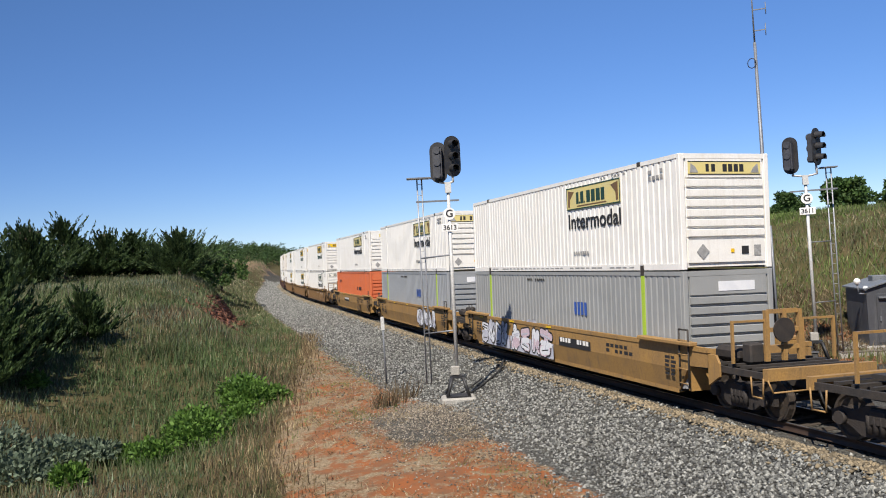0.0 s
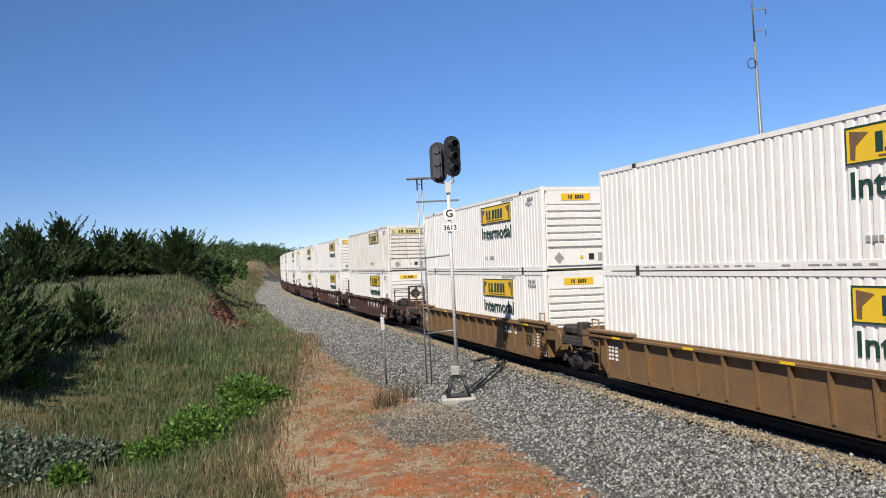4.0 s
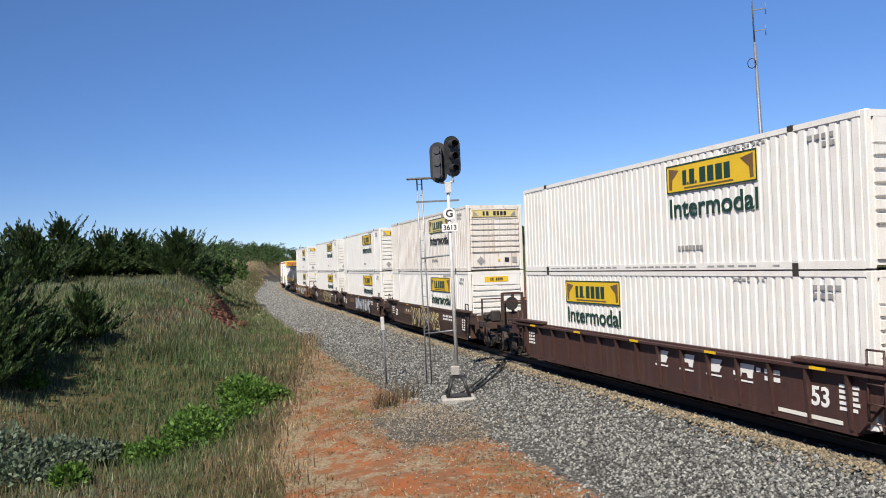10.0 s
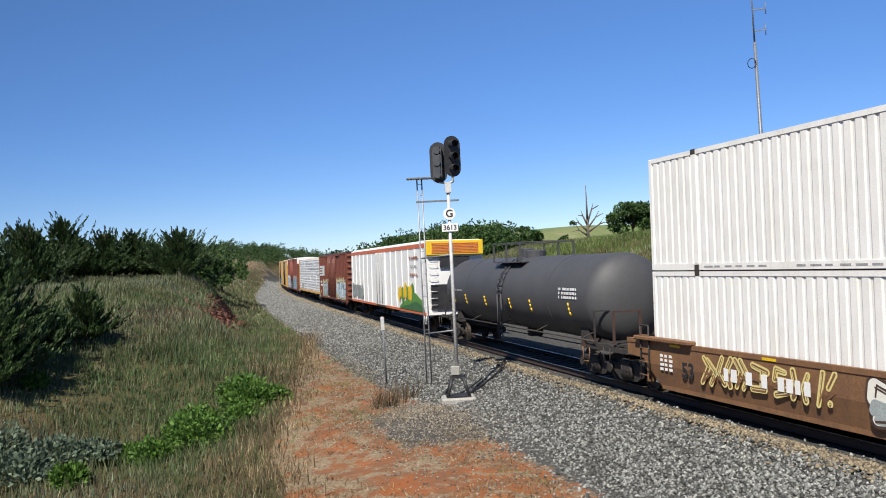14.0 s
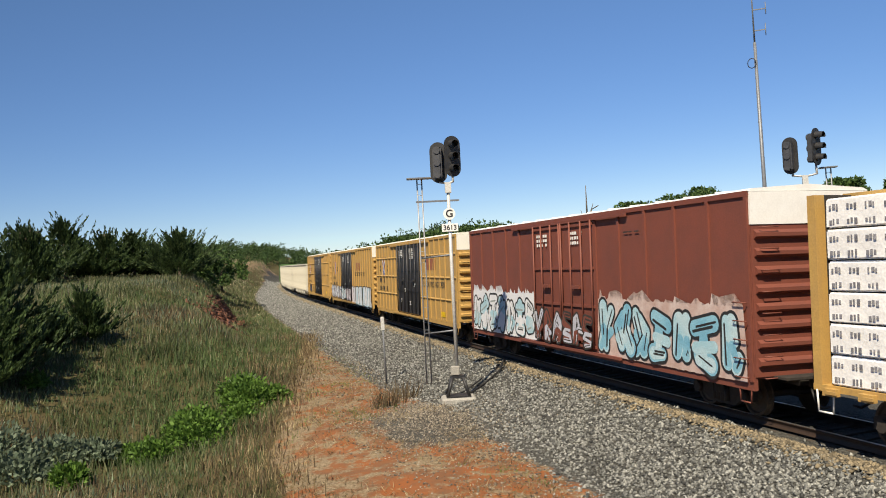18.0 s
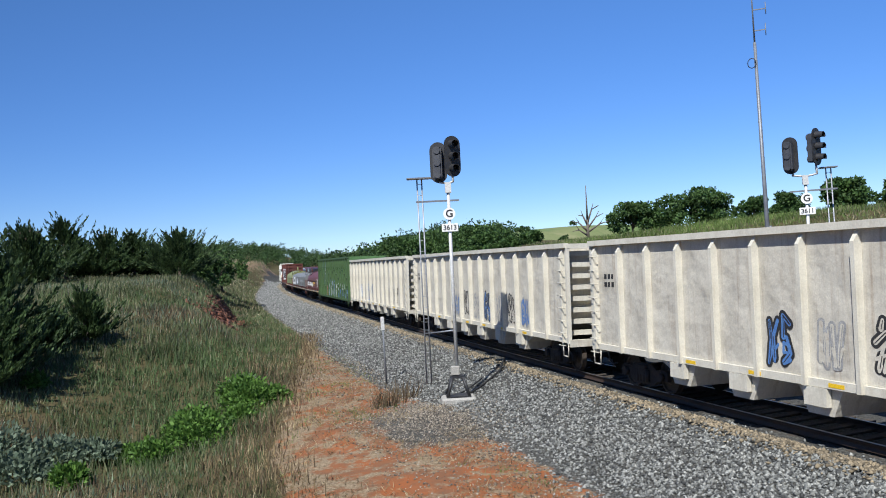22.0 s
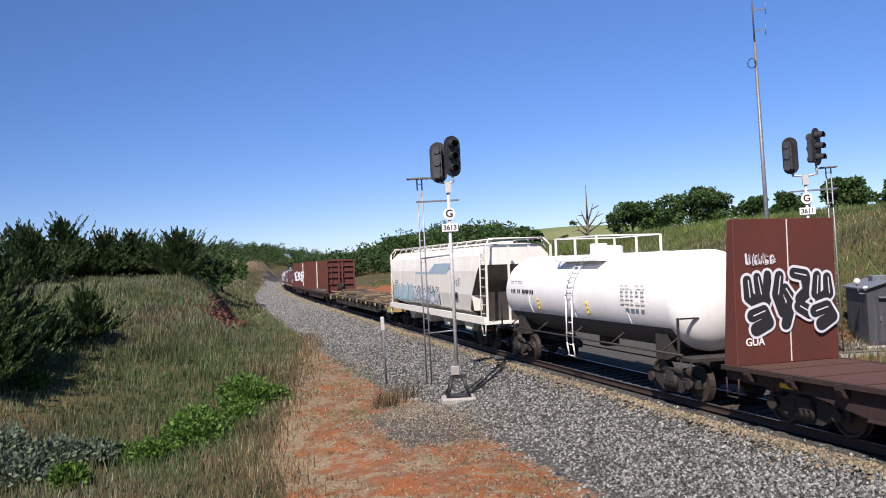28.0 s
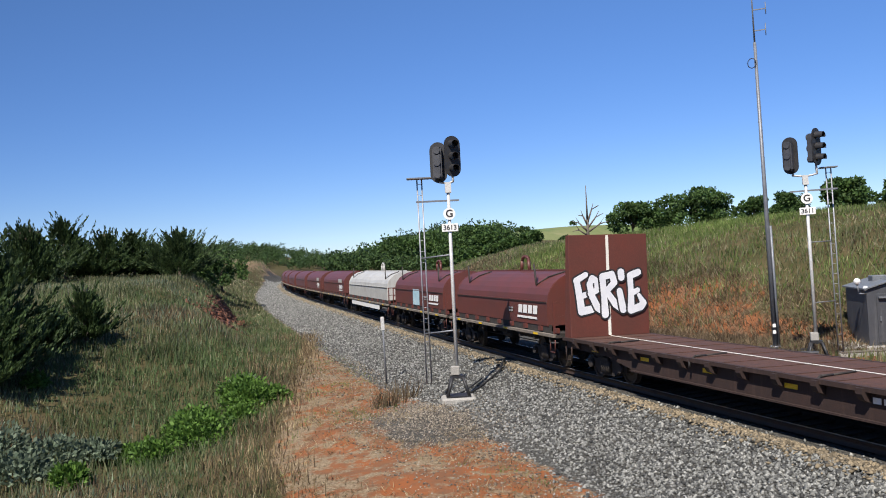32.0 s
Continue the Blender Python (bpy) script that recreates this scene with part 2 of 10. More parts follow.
def ground_material():
    """Red earth, gravel and turf, mixed by place along and beside the line."""
    m = bpy.data.materials.new("ground_earth")
    m.use_nodes = True
    nt = m.node_tree
    N, Lk = nt.nodes, nt.links
    b = N["Principled BSDF"]
    b.inputs["Roughness"].default_value = 0.95
    b.inputs["Specular IOR Level"].default_value = 0.1
    co = N.new("ShaderNodeTexCoord")

    def noise_tex(scale, detail=6):
        n = N.new("ShaderNodeTexNoise")
        n.inputs["Scale"].default_value = scale
        n.inputs["Detail"].default_value = detail
        n.inputs["Roughness"].default_value = 0.65
        Lk.new(co.outputs["Object"], n.inputs["Vector"])
        return n.outputs["Fac"]

    def ramp2(fac, a, c, lo=0.35, hi=0.65):
        r = N.new("ShaderNodeValToRGB")
        r.color_ramp.elements[0].position, r.color_ramp.elements[1].position = lo, hi
        r.color_ramp.elements[0].color, r.color_ramp.elements[1].color = (*a, 1), (*c, 1)
        Lk.new(fac, r.inputs[0])
        return r.outputs[0]

    def mix(fac, a, c):
        x = N.new("ShaderNodeMixRGB")
        Lk.new(fac, x.inputs[0])
        Lk.new(a, x.inputs[1])
        Lk.new(c, x.inputs[2])
        return x.outputs[0]

    def share(name, n_scale, spread):
        """A cover's share, with a ragged edge."""
        at = N.new("ShaderNodeAttribute")
        at.attribute_name = name
        n = noise_tex(n_scale)
        a = N.new("ShaderNodeMath")
        a.operation = "SUBTRACT"
        Lk.new(n, a.inputs[0])
        a.inputs[1].default_value = 0.5
        mu = N.new("ShaderNodeMath")
        mu.operation = "MULTIPLY_ADD"
        Lk.new(a.outputs[0], mu.inputs[0])
        mu.inputs[1].default_value = spread
        Lk.new(at.outputs["Fac"], mu.inputs[2])
        r = N.new("ShaderNodeMapRange")
        r.inputs["From Min"].default_value, r.inputs["From Max"].default_value = 0.40, 0.60
        Lk.new(mu.outputs[0], r.inputs[0])
        return r.outputs[0]

    earth = ramp2(noise_tex(1.1), (0.27, 0.092, 0.034), (0.175, 0.092, 0.052), 0.36, 0.62)
    earth = mix(share("litter", 1.5, 2.3), earth, ramp2(noise_tex(14), (0.13, 0.096, 0.058), (0.32, 0.245, 0.16)))
    turf = ramp2(noise_tex(0.6), (0.052, 0.052, 0.022), (0.105, 0.082, 0.042))
    fields = ramp2(noise_tex(0.02), (0.10, 0.15, 0.05), (0.22, 0.22, 0.11))
    grav = ramp2(noise_tex(22), (0.025, 0.024, 0.022), (0.13, 0.127, 0.115), 0.38, 0.66)
    col = mix(share("turf", 1.6, 1.1), earth, turf)
    col = mix(share("field", 0.05, 0.5), col, fields)
    col = mix(share("gravel", 2.6, 0.9), col, grav)
    Lk.new(col, b.inputs["Base Color"])
    bp = N.new("ShaderNodeBump")
    bp.inputs["Strength"].default_value = 0.8
    bp.inputs["Distance"].default_value = 0.06
    Lk.new(noise_tex(9, 8), bp.inputs["Height"])
    Lk.new(bp.outputs[0], b.inputs["Normal"])
    return m


M["ground"] = ground_material()


# ---- mesh helpers ----
def obj_of(name, bm, material=None, parent=None, label="", loc=None, smooth=False):
    me = bm if isinstance(bm, bpy.types.Mesh) else bpy.data.meshes.new(name)
    if not isinstance(bm, bpy.types.Mesh):
        bm.normal_update()
        bm.to_mesh(me)
        bm.free()
        if smooth:
            me.polygons.foreach_set("use_smooth", [True] * len(me.polygons))
        for x in (material if isinstance(material, (list, tuple)) else [material]):
            if x:
                me.materials.append(x)
    ob = new(name, me)
    if parent:
        ob.parent = parent
    if loc is not None:
        ob.matrix_basis = loc if isinstance(loc, Matrix) else Matrix.Translation(loc)
    if label:
        ob["label"] = label
    return ob


def part(name, bm, material, parent, label="", loc=None, smooth=False):
    """One mesh object under a thing or under a part."""
    return obj_of(name, bm, material, parent, label, loc, smooth)


def box(bm, x0, x1, y0, y1, z0, z1, m=None, mi=0):
    vs = [Vector((x, y, z)) for x in (x0, x1) for y in (y0, y1) for z in (z0, z1)]
    if m is not None:
        vs = [m @ v for v in vs]
    v = [bm.verts.new(p) for p in vs]
    for f in ((0, 1, 3, 2), (4, 6, 7, 5), (0, 4, 5, 1), (2, 3, 7, 6), (0, 2, 6, 4), (1, 5, 7, 3)):
        bm.faces.new([v[i] for i in f]).material_index = mi
    return bm


def boxes(*args):
    bm = bmesh.new()
    for a in args:
        box(bm, *a)
    return bm


def bevel_box(x0, x1, y0, y1, z0, z1, r=0.02, seg=1):
    bm = bmesh.new()
    box(bm, x0, x1, y0, y1, z0, z1)
    bmesh.ops.bevel(bm, geom=bm.edges[:], offset=r, segments=seg, affect="EDGES")
    return bm


def tube(bm, a, b, r, r2=None, n=8):
    a, b = Vector(a), Vector(b)
    q = (b - a).to_track_quat("Z", "Y").to_matrix()
    r2 = r if r2 is None else r2
    ring = []
    for p, rr in ((a, r), (b, r2)):
        ring.append([bm.verts.new(p + q @ Vector((rr * math.cos(2 * math.pi * i / n), rr * math.sin(2 * math.pi * i / n), 0))) for i in range(n)])
    for i in range(n):
        f = bm.faces.new((ring[0][i], ring[0][(i + 1) % n], ring[1][(i + 1) % n], ring[1][i]))
        f.smooth = True
    bm.faces.new(ring[0][::-1])
    bm.faces.new(ring[1])
    return bm


def tubes(pts, r, n=6, closed=False):
    bm = bmesh.new()
    for a, b in zip(pts[:-1], pts[1:]):
        tube(bm, a, b, r, n=n)
    return bm


def prism(profile, x0, x1, mi=0, bm=None, axis="x"):
    """A profile, given in the plane across, drawn along x (or along y)."""
    bm = bm or bmesh.new()
    put = (lambda a, p: (a, p[0], p[1])) if axis == "x" else (lambda a, p: (p[0], a, p[1]))
    r0 = [bm.verts.new(put(x0, p)) for p in profile]
    r1 = [bm.verts.new(put(x1, p)) for p in profile]
    n = len(profile)
    for i in range(n):
        bm.faces.new((r0[i], r0[(i + 1) % n], r1[(i + 1) % n], r1[i])).material_index = mi
    bm.faces.new(r0[::-1]).material_index = mi
    bm.faces.new(r1).material_index = mi
    bmesh.ops.recalc_face_normals(bm, faces=bm.faces[:])
    return bm


def rope(pts, r, n=7):
    """One bent round bar through the points."""
    bm = bmesh.new()
    rings = []
    for i, p in enumerate(pts):
        d = (pts[min(i + 1, len(pts) - 1)] - pts[max(i - 1, 0)]).to_track_quat("Z", "Y").to_matrix()
        rings.append([bm.verts.new(p + d @ Vector((r * math.cos(6.2832 * k / n), r * math.sin(6.2832 * k / n), 0))) for k in range(n)])
    for a, b in zip(rings[:-1], rings[1:]):
        for k in range(n):
            bm.faces.new((a[k], a[(k + 1) % n], b[(k + 1) % n], b[k])).smooth = True
    bm.faces.new(rings[0][::-1])
    bm.faces.new(rings[-1])
    return bm


def raw_mesh(name, verts, faces_flat, per, material, attrs=None):
    """A large mesh out of arrays; faces of per corners each."""
    me = bpy.data.meshes.new(name)
    nf = len(faces_flat) // per
    me.vertices.add(len(verts))
    me.vertices.foreach_set("co", np.asarray(verts, dtype=np.float32).ravel())
    me.loops.add(len(faces_flat))
    me.loops.foreach_set("vertex_index", np.asarray(faces_flat, dtype=np.int32))
    me.polygons.add(nf)
    me.polygons.foreach_set("loop_start", np.arange(0, nf * per, per, dtype=np.int32))
    for k, a in (attrs or {}).items():
        at = me.attributes.new(k, "FLOAT", "POINT")
        at.data.foreach_set("value", np.asarray(a, dtype=np.float32))
    me.materials.append(material)
    me.update(calc_edges=True)
    return me


def text_mesh(s, size, material, bold=0.0):
    cu = bpy.data.curves.new("text", "FONT")
    cu.body = s
    cu.size = size
    cu.align_x, cu.align_y = "CENTER", "CENTER"
    cu.extrude = 0.004
    cu.offset = bold
    ob = bpy.data.objects.new("text", cu)
    me = bpy.data.meshes.new_from_object(ob)
    me.materials.clear()
    me.materials.append(material)
    bpy.data.objects.remove(ob)
    return me


# ---- ground: one sheet, from the cutting out to the horizon ----
def sstep(x, a, b):
    t = np.clip((x - a) / (b - a), 0, 1)
    return t * t * (3 - 2 * t)


def waves(X, Y, k):
    """Soft unevenness without a grid."""
    return (np.sin(X * 0.9 * k + 1.3 * np.sin(Y * 0.7 * k)) + np.sin(Y * 1.1 * k + 1.7 * np.sin(X * 0.8 * k + 2.0)) + 0.6 * np.sin((X + Y) * 2.1 * k)) / 2.6


def mound_share(X, Y, s, d):
    """How far up the grassy mound on the camera's side a place lies, 0 to 1."""
    # its foot on the side of the camera, then along the line
    front = ((X + 12.0) * -0.894 + (Y - 24.0) * 0.447) / 23.0
    side = (d - 9.4 - 0.012 * np.clip(s - 25, 0, 60)) / (7.5 - 3.1 * sstep(s, 38, 62))
    end = (76.0 + 0.30 * (d - 12) - s) / 10.0
    r = np.minimum(np.minimum(front, side), end)
    r = np.clip(r, 0, 1.0)
    return 1 - (1 - r) ** 1.7


def path_edge(s):
    """Where the bare path ends and the grass begins."""
    return np.interp(s, [5, 13, 17, 22, 31, 45, 60], [11.0, 10.8, 10.0, 9.2, 8.0, 6.1, 6.1])


def gully_share(s, d):
    """The red gully between the mound and the line."""
    mid = 11.9 - 0.055 * (s - 40) + 0.25 * np.sin(s * 0.8)
    return np.exp(-((d - mid) / 0.80) ** 2) * sstep(s, 35, 41) * (1 - sstep(s, 66, 74))


def height(X, Y, s, d):
    # the bed and its shoulders
    toe = np.where(d > 0, 4.9 + 0.9 * sstep(s, 12, 26) - 0.5 * sstep(s, 40, 60), 4.6)
    low = np.where(d > 0, -1.02, -0.62)
    ad = np.abs(d)
    z = -0.20 + (low + 0.20) * np.clip((ad - 1.75) / (toe - 1.75), 0, 1)
    # fall towards the ditch, on the camera's side
    z = z - 0.75 * sstep(d, 8.0, 15.5) * (1 - sstep(s, 45, 75))
    # the mound
    top = 5.15 + 0.25 * waves(X, Y, 0.12) + 0.02 * np.clip(d - 20, 0, 40)
    z = z + mound_share(X, Y, s, d) * top * (1 - sstep(s, -5, -30))
    # behind the mound, low ground with a spoil heap by the curve
    z = z + 3.4 * sstep(s, 74, 104) * sstep(d, 6.5, 14) + 6.2 * np.exp(-((s - 250) / 24) ** 2 - ((d - 8.4) / 3.2) ** 2) + 4.6 * np.exp(-((s - 245) / 26) ** 2 - ((d - 17.0) / 6.0) ** 2)
    # a washed-out gully down the end of the mound
    z = z - 0.55 * gully_share(s, d) * (0.9 + 0.5 * waves(X, Y, 1.4))
    # the bank on the far side
    crest = np.interp(s, [-60, 10, 40, 75, 105, 150, 220, 400], [6.6, 5.95, 5.6, 5.0, 2.6, 1.6, 1.2, 1.0])
    foot = np.interp(s, [-60, 15, 30, 60, 300], [-13.5, -13.0, -10.0, -8.0, -8.0])
    run = (foot - d) / np.interp(s, [0, 30, 90, 200], [12.5, 13.5, 15.0, 18.0])
    r = np.clip(run, 0, 1)
    z = z + crest * (1 - (1 - r) ** 1.6)
    # a scarp in the red cutting
    z = z + 0.55 * sstep(run, 0.10, 0.16) * sstep(s, 24, 34) * (1 - r)
    # open land behind
    far = np.hypot(X, Y)
    z = z + np.clip(far - 130, 0, 900) * 0.004 * sstep(-d, 10, 60)
    roll_ = 11.0 * np.exp(-((X + 118) / 48) ** 2 - ((Y - 440) / 75) ** 2) + 6.5 * np.exp(-((X - 12) / 55) ** 2 - ((Y - 262) / 55) ** 2)
    roll_ = roll_ + 24.0 * np.exp(-((X - 130) / 190) ** 2 - ((Y - 900) / 260) ** 2)
    z = z + roll_ * sstep(far, 150, 260) * sstep(np.abs(d), 9, 45)
    # gravel heap at the mast's foot
    z = z + 0.40 * np.exp(-((s - 12.8) / 2.6) ** 2 - ((d - 5.7) / 1.7) ** 2)
    # under the camera a high bank
    z = z + 2.6 * np.exp(-(X / 6) ** 2 - ((Y + 2) / 6) ** 2)
    # uneven ground off the bed
    off = sstep(ad, 4.8, 8.0)
    z = z + off * (0.07 * waves(X, Y, 1.0) + 0.05 * waves(X + 31, Y - 17, 2.6)) + off * sstep(ad, 9, 16) * 0.16 * waves(X, Y, 0.35)
    return z


def axis(fine0, fine1, step, lo, hi, grow):
    a = list(np.arange(fine0, fine1 + 1e-6, step))
    st = step
    while a[-1] < hi:
        st *= grow
        a.append(a[-1] + st)
    st = step
    while a[0] > lo:
        st *= grow
        a.insert(0, a[0] - st)
    return np.array(a)


def ground_z(x, y):
    X, Y = np.atleast_1d(np.asarray(x, float)), np.atleast_1d(np.asarray(y, float))
    s, d = to_track(X, Y)
    return height(X, Y, s, d)


gx = axis(-34, 30, 0.4, -2600, 2600, 1.09)
gy = axis(12, 90, 0.4, -700, 4200, 1.07)
GX, GY = np.meshgrid(gx, gy)
FX, FY = GX.ravel(), GY.ravel()
FS, FD = to_track(FX, FY)
FZ = height(FX, FY, FS, FD)
nx = len(gx)
jj, ii = np.meshgrid(np.arange(len(gy) - 1), np.arange(nx - 1), indexing="ij")
q0 = (jj * nx + ii).ravel()
quads = np.stack([q0, q0 + 1, q0 + nx + 1, q0 + nx], 1).ravel()
ramp_r = (np.interp(FS, [-60, 15, 30, 60, 300], [-13.5, -13.0, -10.0, -8.0, -8.0]) - FD) / 13.5
red_cut = sstep(FS, 16, 30) * (1 - sstep(ramp_r, 0.16, 0.42 + 0.0 * FS)) * (1 - sstep(FS, 110, 150))
turf_l = sstep(FD, path_edge(FS) - 0.7, path_edge(FS) + 0.7)
turf_r = np.where(FD < -6, sstep(ramp_r, 0.02, 0.12) * (1 - 0.95 * red_cut), 0)
gully = gully_share(FS, FD)
turf_a = np.clip(turf_l * (1 - 1.6 * gully) + turf_r, 0, 1)
grav_a = (1 - sstep(np.abs(FD), np.where(FD > 0, 4.6 + 0.9 * sstep(FS, 12, 26), 8.8), np.where(FD > 0, 5.6 + 0.9 * sstep(FS, 12, 26), 10.0)))
grav_a = np.maximum(grav_a, 0.95 * np.exp(-((FS - 12.4) / 3.0) ** 4 - ((FD - 5.8) / 2.1) ** 4))
litt = 0.41 + 0.16 * sstep(FD - path_edge(FS), -2.5, 0) + 0.12 * sstep(FS, 18, 30) * sstep(FD, 4, 6) - 0.22 * (FD < -6) - 0.5 * gully
field = sstep(np.hypot(FX, FY), 150, 210) * sstep(np.abs(FD), 12, 30)
wooded = np.where((FX < -42) & (FY > 300) & (FY < 520), 1.0, 0.0) + np.where((FX > -60) & (FX < 75 - 55 * sstep(FY, 250, 330)) & (FY > 120) & (FY < 330) & (FD < -10), 1.0, 0.0)
field = field * (1 - wooded)
turf_a = np.maximum(turf_a, wooded) * (1 - 0.75 * np.exp(-((FS - 248) / 30) ** 2 - ((FD - 12) / 8.0) ** 2))
field = field * (1 - sstep(FD, 4, 6) * (1 - sstep(FD, 26, 34)) * (1 - sstep(FS, 275, 300)))
me = raw_mesh("ground", np.stack([FX, FY, FZ], 1), quads, 4, M["ground"],
              {"turf": turf_a, "gravel": grav_a, "litter": np.clip(litt, 0, 1), "field": field})
me.polygons.foreach_set("use_smooth", [True] * len(me.polygons))
ground = tagged(new("ground", me), "red earth with gravel, dry litter and rough grass", "ground", kind="structure")


# ---- track: rails and ties on the ballast ----
def sweep(profile, s0, s1, step, lat, z, material, name):
    ss = np.arange(s0, s1 + 1e-6, step)
    vs, fs = [], []
    n = len(profile)
    tl = math.tan(radians(LEAN))
    for s in ss:
        x, y, th = track_at(s)
        for (p, h) in profile:
            a = lat + p
            vs.append((x - math.cos(th) * a, y + math.sin(th) * a, z + h + a * tl))
    for k in range(len(ss) - 1):
        for i in range(n):
            j = (i + 1) % n
            fs += [k * n + i, k * n + j, (k + 1) * n + j, (k + 1) * n + i]
    return raw_mesh(name, np.array(vs), fs, 4, material)


rail_profile = [(-0.07, -0.17), (0.07, -0.17), (0.07, -0.155), (0.012, -0.14), (0.012, -0.04), (0.036, -0.03), (0.036, -0.004), (-0.036, -0.004), (-0.036, -0.03), (-0.012, -0.04), (-0.012, -0.14), (-0.07, -0.155)]
track = tagged(new("railway_track"), "single railway track with steel rails on wooden ties", "track", kind="structure")
for lat in (0.753, -0.753):
    r_ = obj_of("rail", sweep(rail_profile, -60, 330, 1.5, lat, 0.0, M["rail"], "rail"), parent=track)
    obj_of("rail_head", sweep([(-0.034, -0.006), (0.034, -0.006), (0.030, 0.0), (-0.030, 0.0)], -60, 330, 1.5, lat, 0.0, M["rail_top"], "rail_head"), parent=r_)
tie_me = bpy.data.meshes.new("tie")
_b = bevel_box(-0.115, 0.115, -1.3, 1.3, -0.18, 0.0, 0.012)
_b.to_mesh(tie_me)
_b.free()
tie_me.materials.append(M["tie"])
rnd = random.Random(4)


def put_ties(s0, s1):
    s = s0
    while s < s1:
        x, y, th = track_at(s)
        t_ = new("tie", tie_me)
        t_.parent = track
        t_.matrix_basis = Matrix.Translation((x, y, -0.168)) @ Matrix.Rotation(math.pi / 2 - th + rnd.uniform(-0.015, 0.015), 4, "Z") @ Matrix.Rotation(-radians(LEAN), 4, "X")
        s += 0.55 + rnd.uniform(-0.03, 0.03)


def stones(name, n, place, size, seed, material, label, category):
    """Loose broken stones, each with its own shape."""
    g = np.random.default_rng(seed)
    P, sc = place(g, n)
    base = np.array([(1, 0, 0), (-1, 0, 0), (0, 1, 0), (0, -1, 0), (0, 0, 1), (0, 0, -1)], float)
    tri = np.array([(0, 2, 4), (2, 1, 4), (1, 3, 4), (3, 0, 4), (2, 0, 5), (1, 2, 5), (3, 1, 5), (0, 3, 5)])
    n = len(P)
    V = base[None] * (0.65 + 0.7 * g.random((n, 6, 1))) + g.normal(0, 0.22, (n, 6, 3))
    ang = g.random(n) * 6.283
    c, s_ = np.cos(ang)[:, None], np.sin(ang)[:, None]
    Vx, Vy = V[..., 0] * c - V[..., 1] * s_, V[..., 0] * s_ + V[..., 1] * c
    V = np.stack([Vx, Vy, V[..., 2] * 0.75], -1) * (size * sc)[:, None, None] + P[:, None, :]
    F = (tri[None] + (np.arange(n) * 6)[:, None, None]).ravel()
    ob = new(name, raw_mesh(name, V.reshape(-1, 3), F, 3, material))
    return tagged(ob, label, category, kind="stuff")


def on_bed(g, n):
    s = -4 + 234 * g.random(n) ** 3.0
    d = 1.0 + 5.6 * g.random(n) ** 1.1
    toe = 4.9 + 0.9 * np.clip((s - 12) / 14, 0, 1)
    keep = (d < toe + g.normal(0, 0.35, n)) & ((d > 1.42) | (g.random(n) < 0.12))
    s, d = s[keep], d[keep]
    x = np.interp(s, TS, TX) - np.cos(np.interp(s, TS, TH)) * d
    y = np.interp(s, TS, TY) + np.sin(np.interp(s, TS, TH)) * d
    return np.stack([x, y, height(x, y, s, d) + 0.012], 1), (0.65 + 0.8 * g.random(len(s))) * (1 + np.clip(s - 30, 0, 200) / 60)


def off_bed(g, n):
    a = g.random(n) < 0.55
    s = np.where(a, 12.6 + g.normal(0, 2.0, n), -2 + 36 * g.random(n))
    d = np.where(a, 6.0 + g.normal(0, 1.1, n), 5.2 + 3.5 * g.random(n) ** 1.6)
    x = np.interp(s, TS, TX) - np.cos(np.interp(s, TS, TH)) * d
    y = np.interp(s, TS, TY) + np.sin(np.interp(s, TS, TH)) * d
    return np.stack([x, y, height(x, y, s, d) + 0.008], 1), 0.4 + 0.7 * g.random(len(s))


stones("ballast", 128000, on_bed, 0.041, 5, M["stone"], "broken grey ballast stone beside the track", "ballast")
def tie_ends(g, n):
    s = -4 + 200 * g.random(n) ** 2.2
    d = 1.30 + 0.28 * np.abs(g.normal(0, 1, n)) + 0.1 * g.random(n)
    x = np.interp(s, TS, TX) - np.cos(np.interp(s, TS, TH)) * d
    y = np.interp(s, TS, TY) + np.sin(np.interp(s, TS, TH)) * d
    return np.stack([x, y, height(x, y, s, d) + 0.045], 1), (0.5 + 0.8 * g.random(n)) * (1 + np.clip(s - 30, 0, 170) / 60)


stones("dusty_ballast", 14000, tie_ends, 0.045, 8, M["dusty_stone"], "tan dusty stone along the ends of the ties", "ballast")
def in_gully(g, n):
    s = 38 + 34 * g.random(n)
    d = 11.9 - 0.055 * (s - 40) + 0.25 * np.sin(s * 0.8) + g.normal(0, 0.62, n)
    x = np.interp(s, TS, TX) - np.cos(np.interp(s, TS, TH)) * d
    y = np.interp(s, TS, TY) + np.sin(np.interp(s, TS, TH)) * d
    return np.stack([x, y, height(x, y, s, d) + 0.03], 1), 0.4 + 1.1 * g.random(n)


stones("earth_clods", 2600, in_gully, 0.17, 9, M["clod"], "broken red-brown clods in the washed-out gully", "earth")
stones("gravel", 14000, off_bed, 0.032, 6, M["gravel"], "scattered grey gravel on red earth", "gravel")
# ---- beside the line ----
def base_at(s, d):
    p = beside(s, d)
    return Vector((p.x, p.y, float(ground_z(p.x, p.y)[0])))


def thing(name, at, label, category, group="", rz=0.0):
    e = new(name)
    e.matrix_basis = Matrix.Translation(at) @ Matrix.Rotation(rz, 4, "Z")
    return tagged(e, label, category, group)


def head_mesh(w=0.56, h=1.36, t=0.03):
    """An oval backing plate, in the plane across y."""
    bm = bmesh.new()
    pts = []
    r = w / 2
    for i in range(13):
        a = math.pi * i / 12
        pts.append((r * math.cos(a), h / 2 - r + r * math.sin(a)))
    for i in range(13):
        a = math.pi + math.pi * i / 12
        pts.append((r * math.cos(a), -h / 2 + r + r * math.sin(a)))
    return prism(pts, -t / 2, t / 2, axis="y", bm=bm)


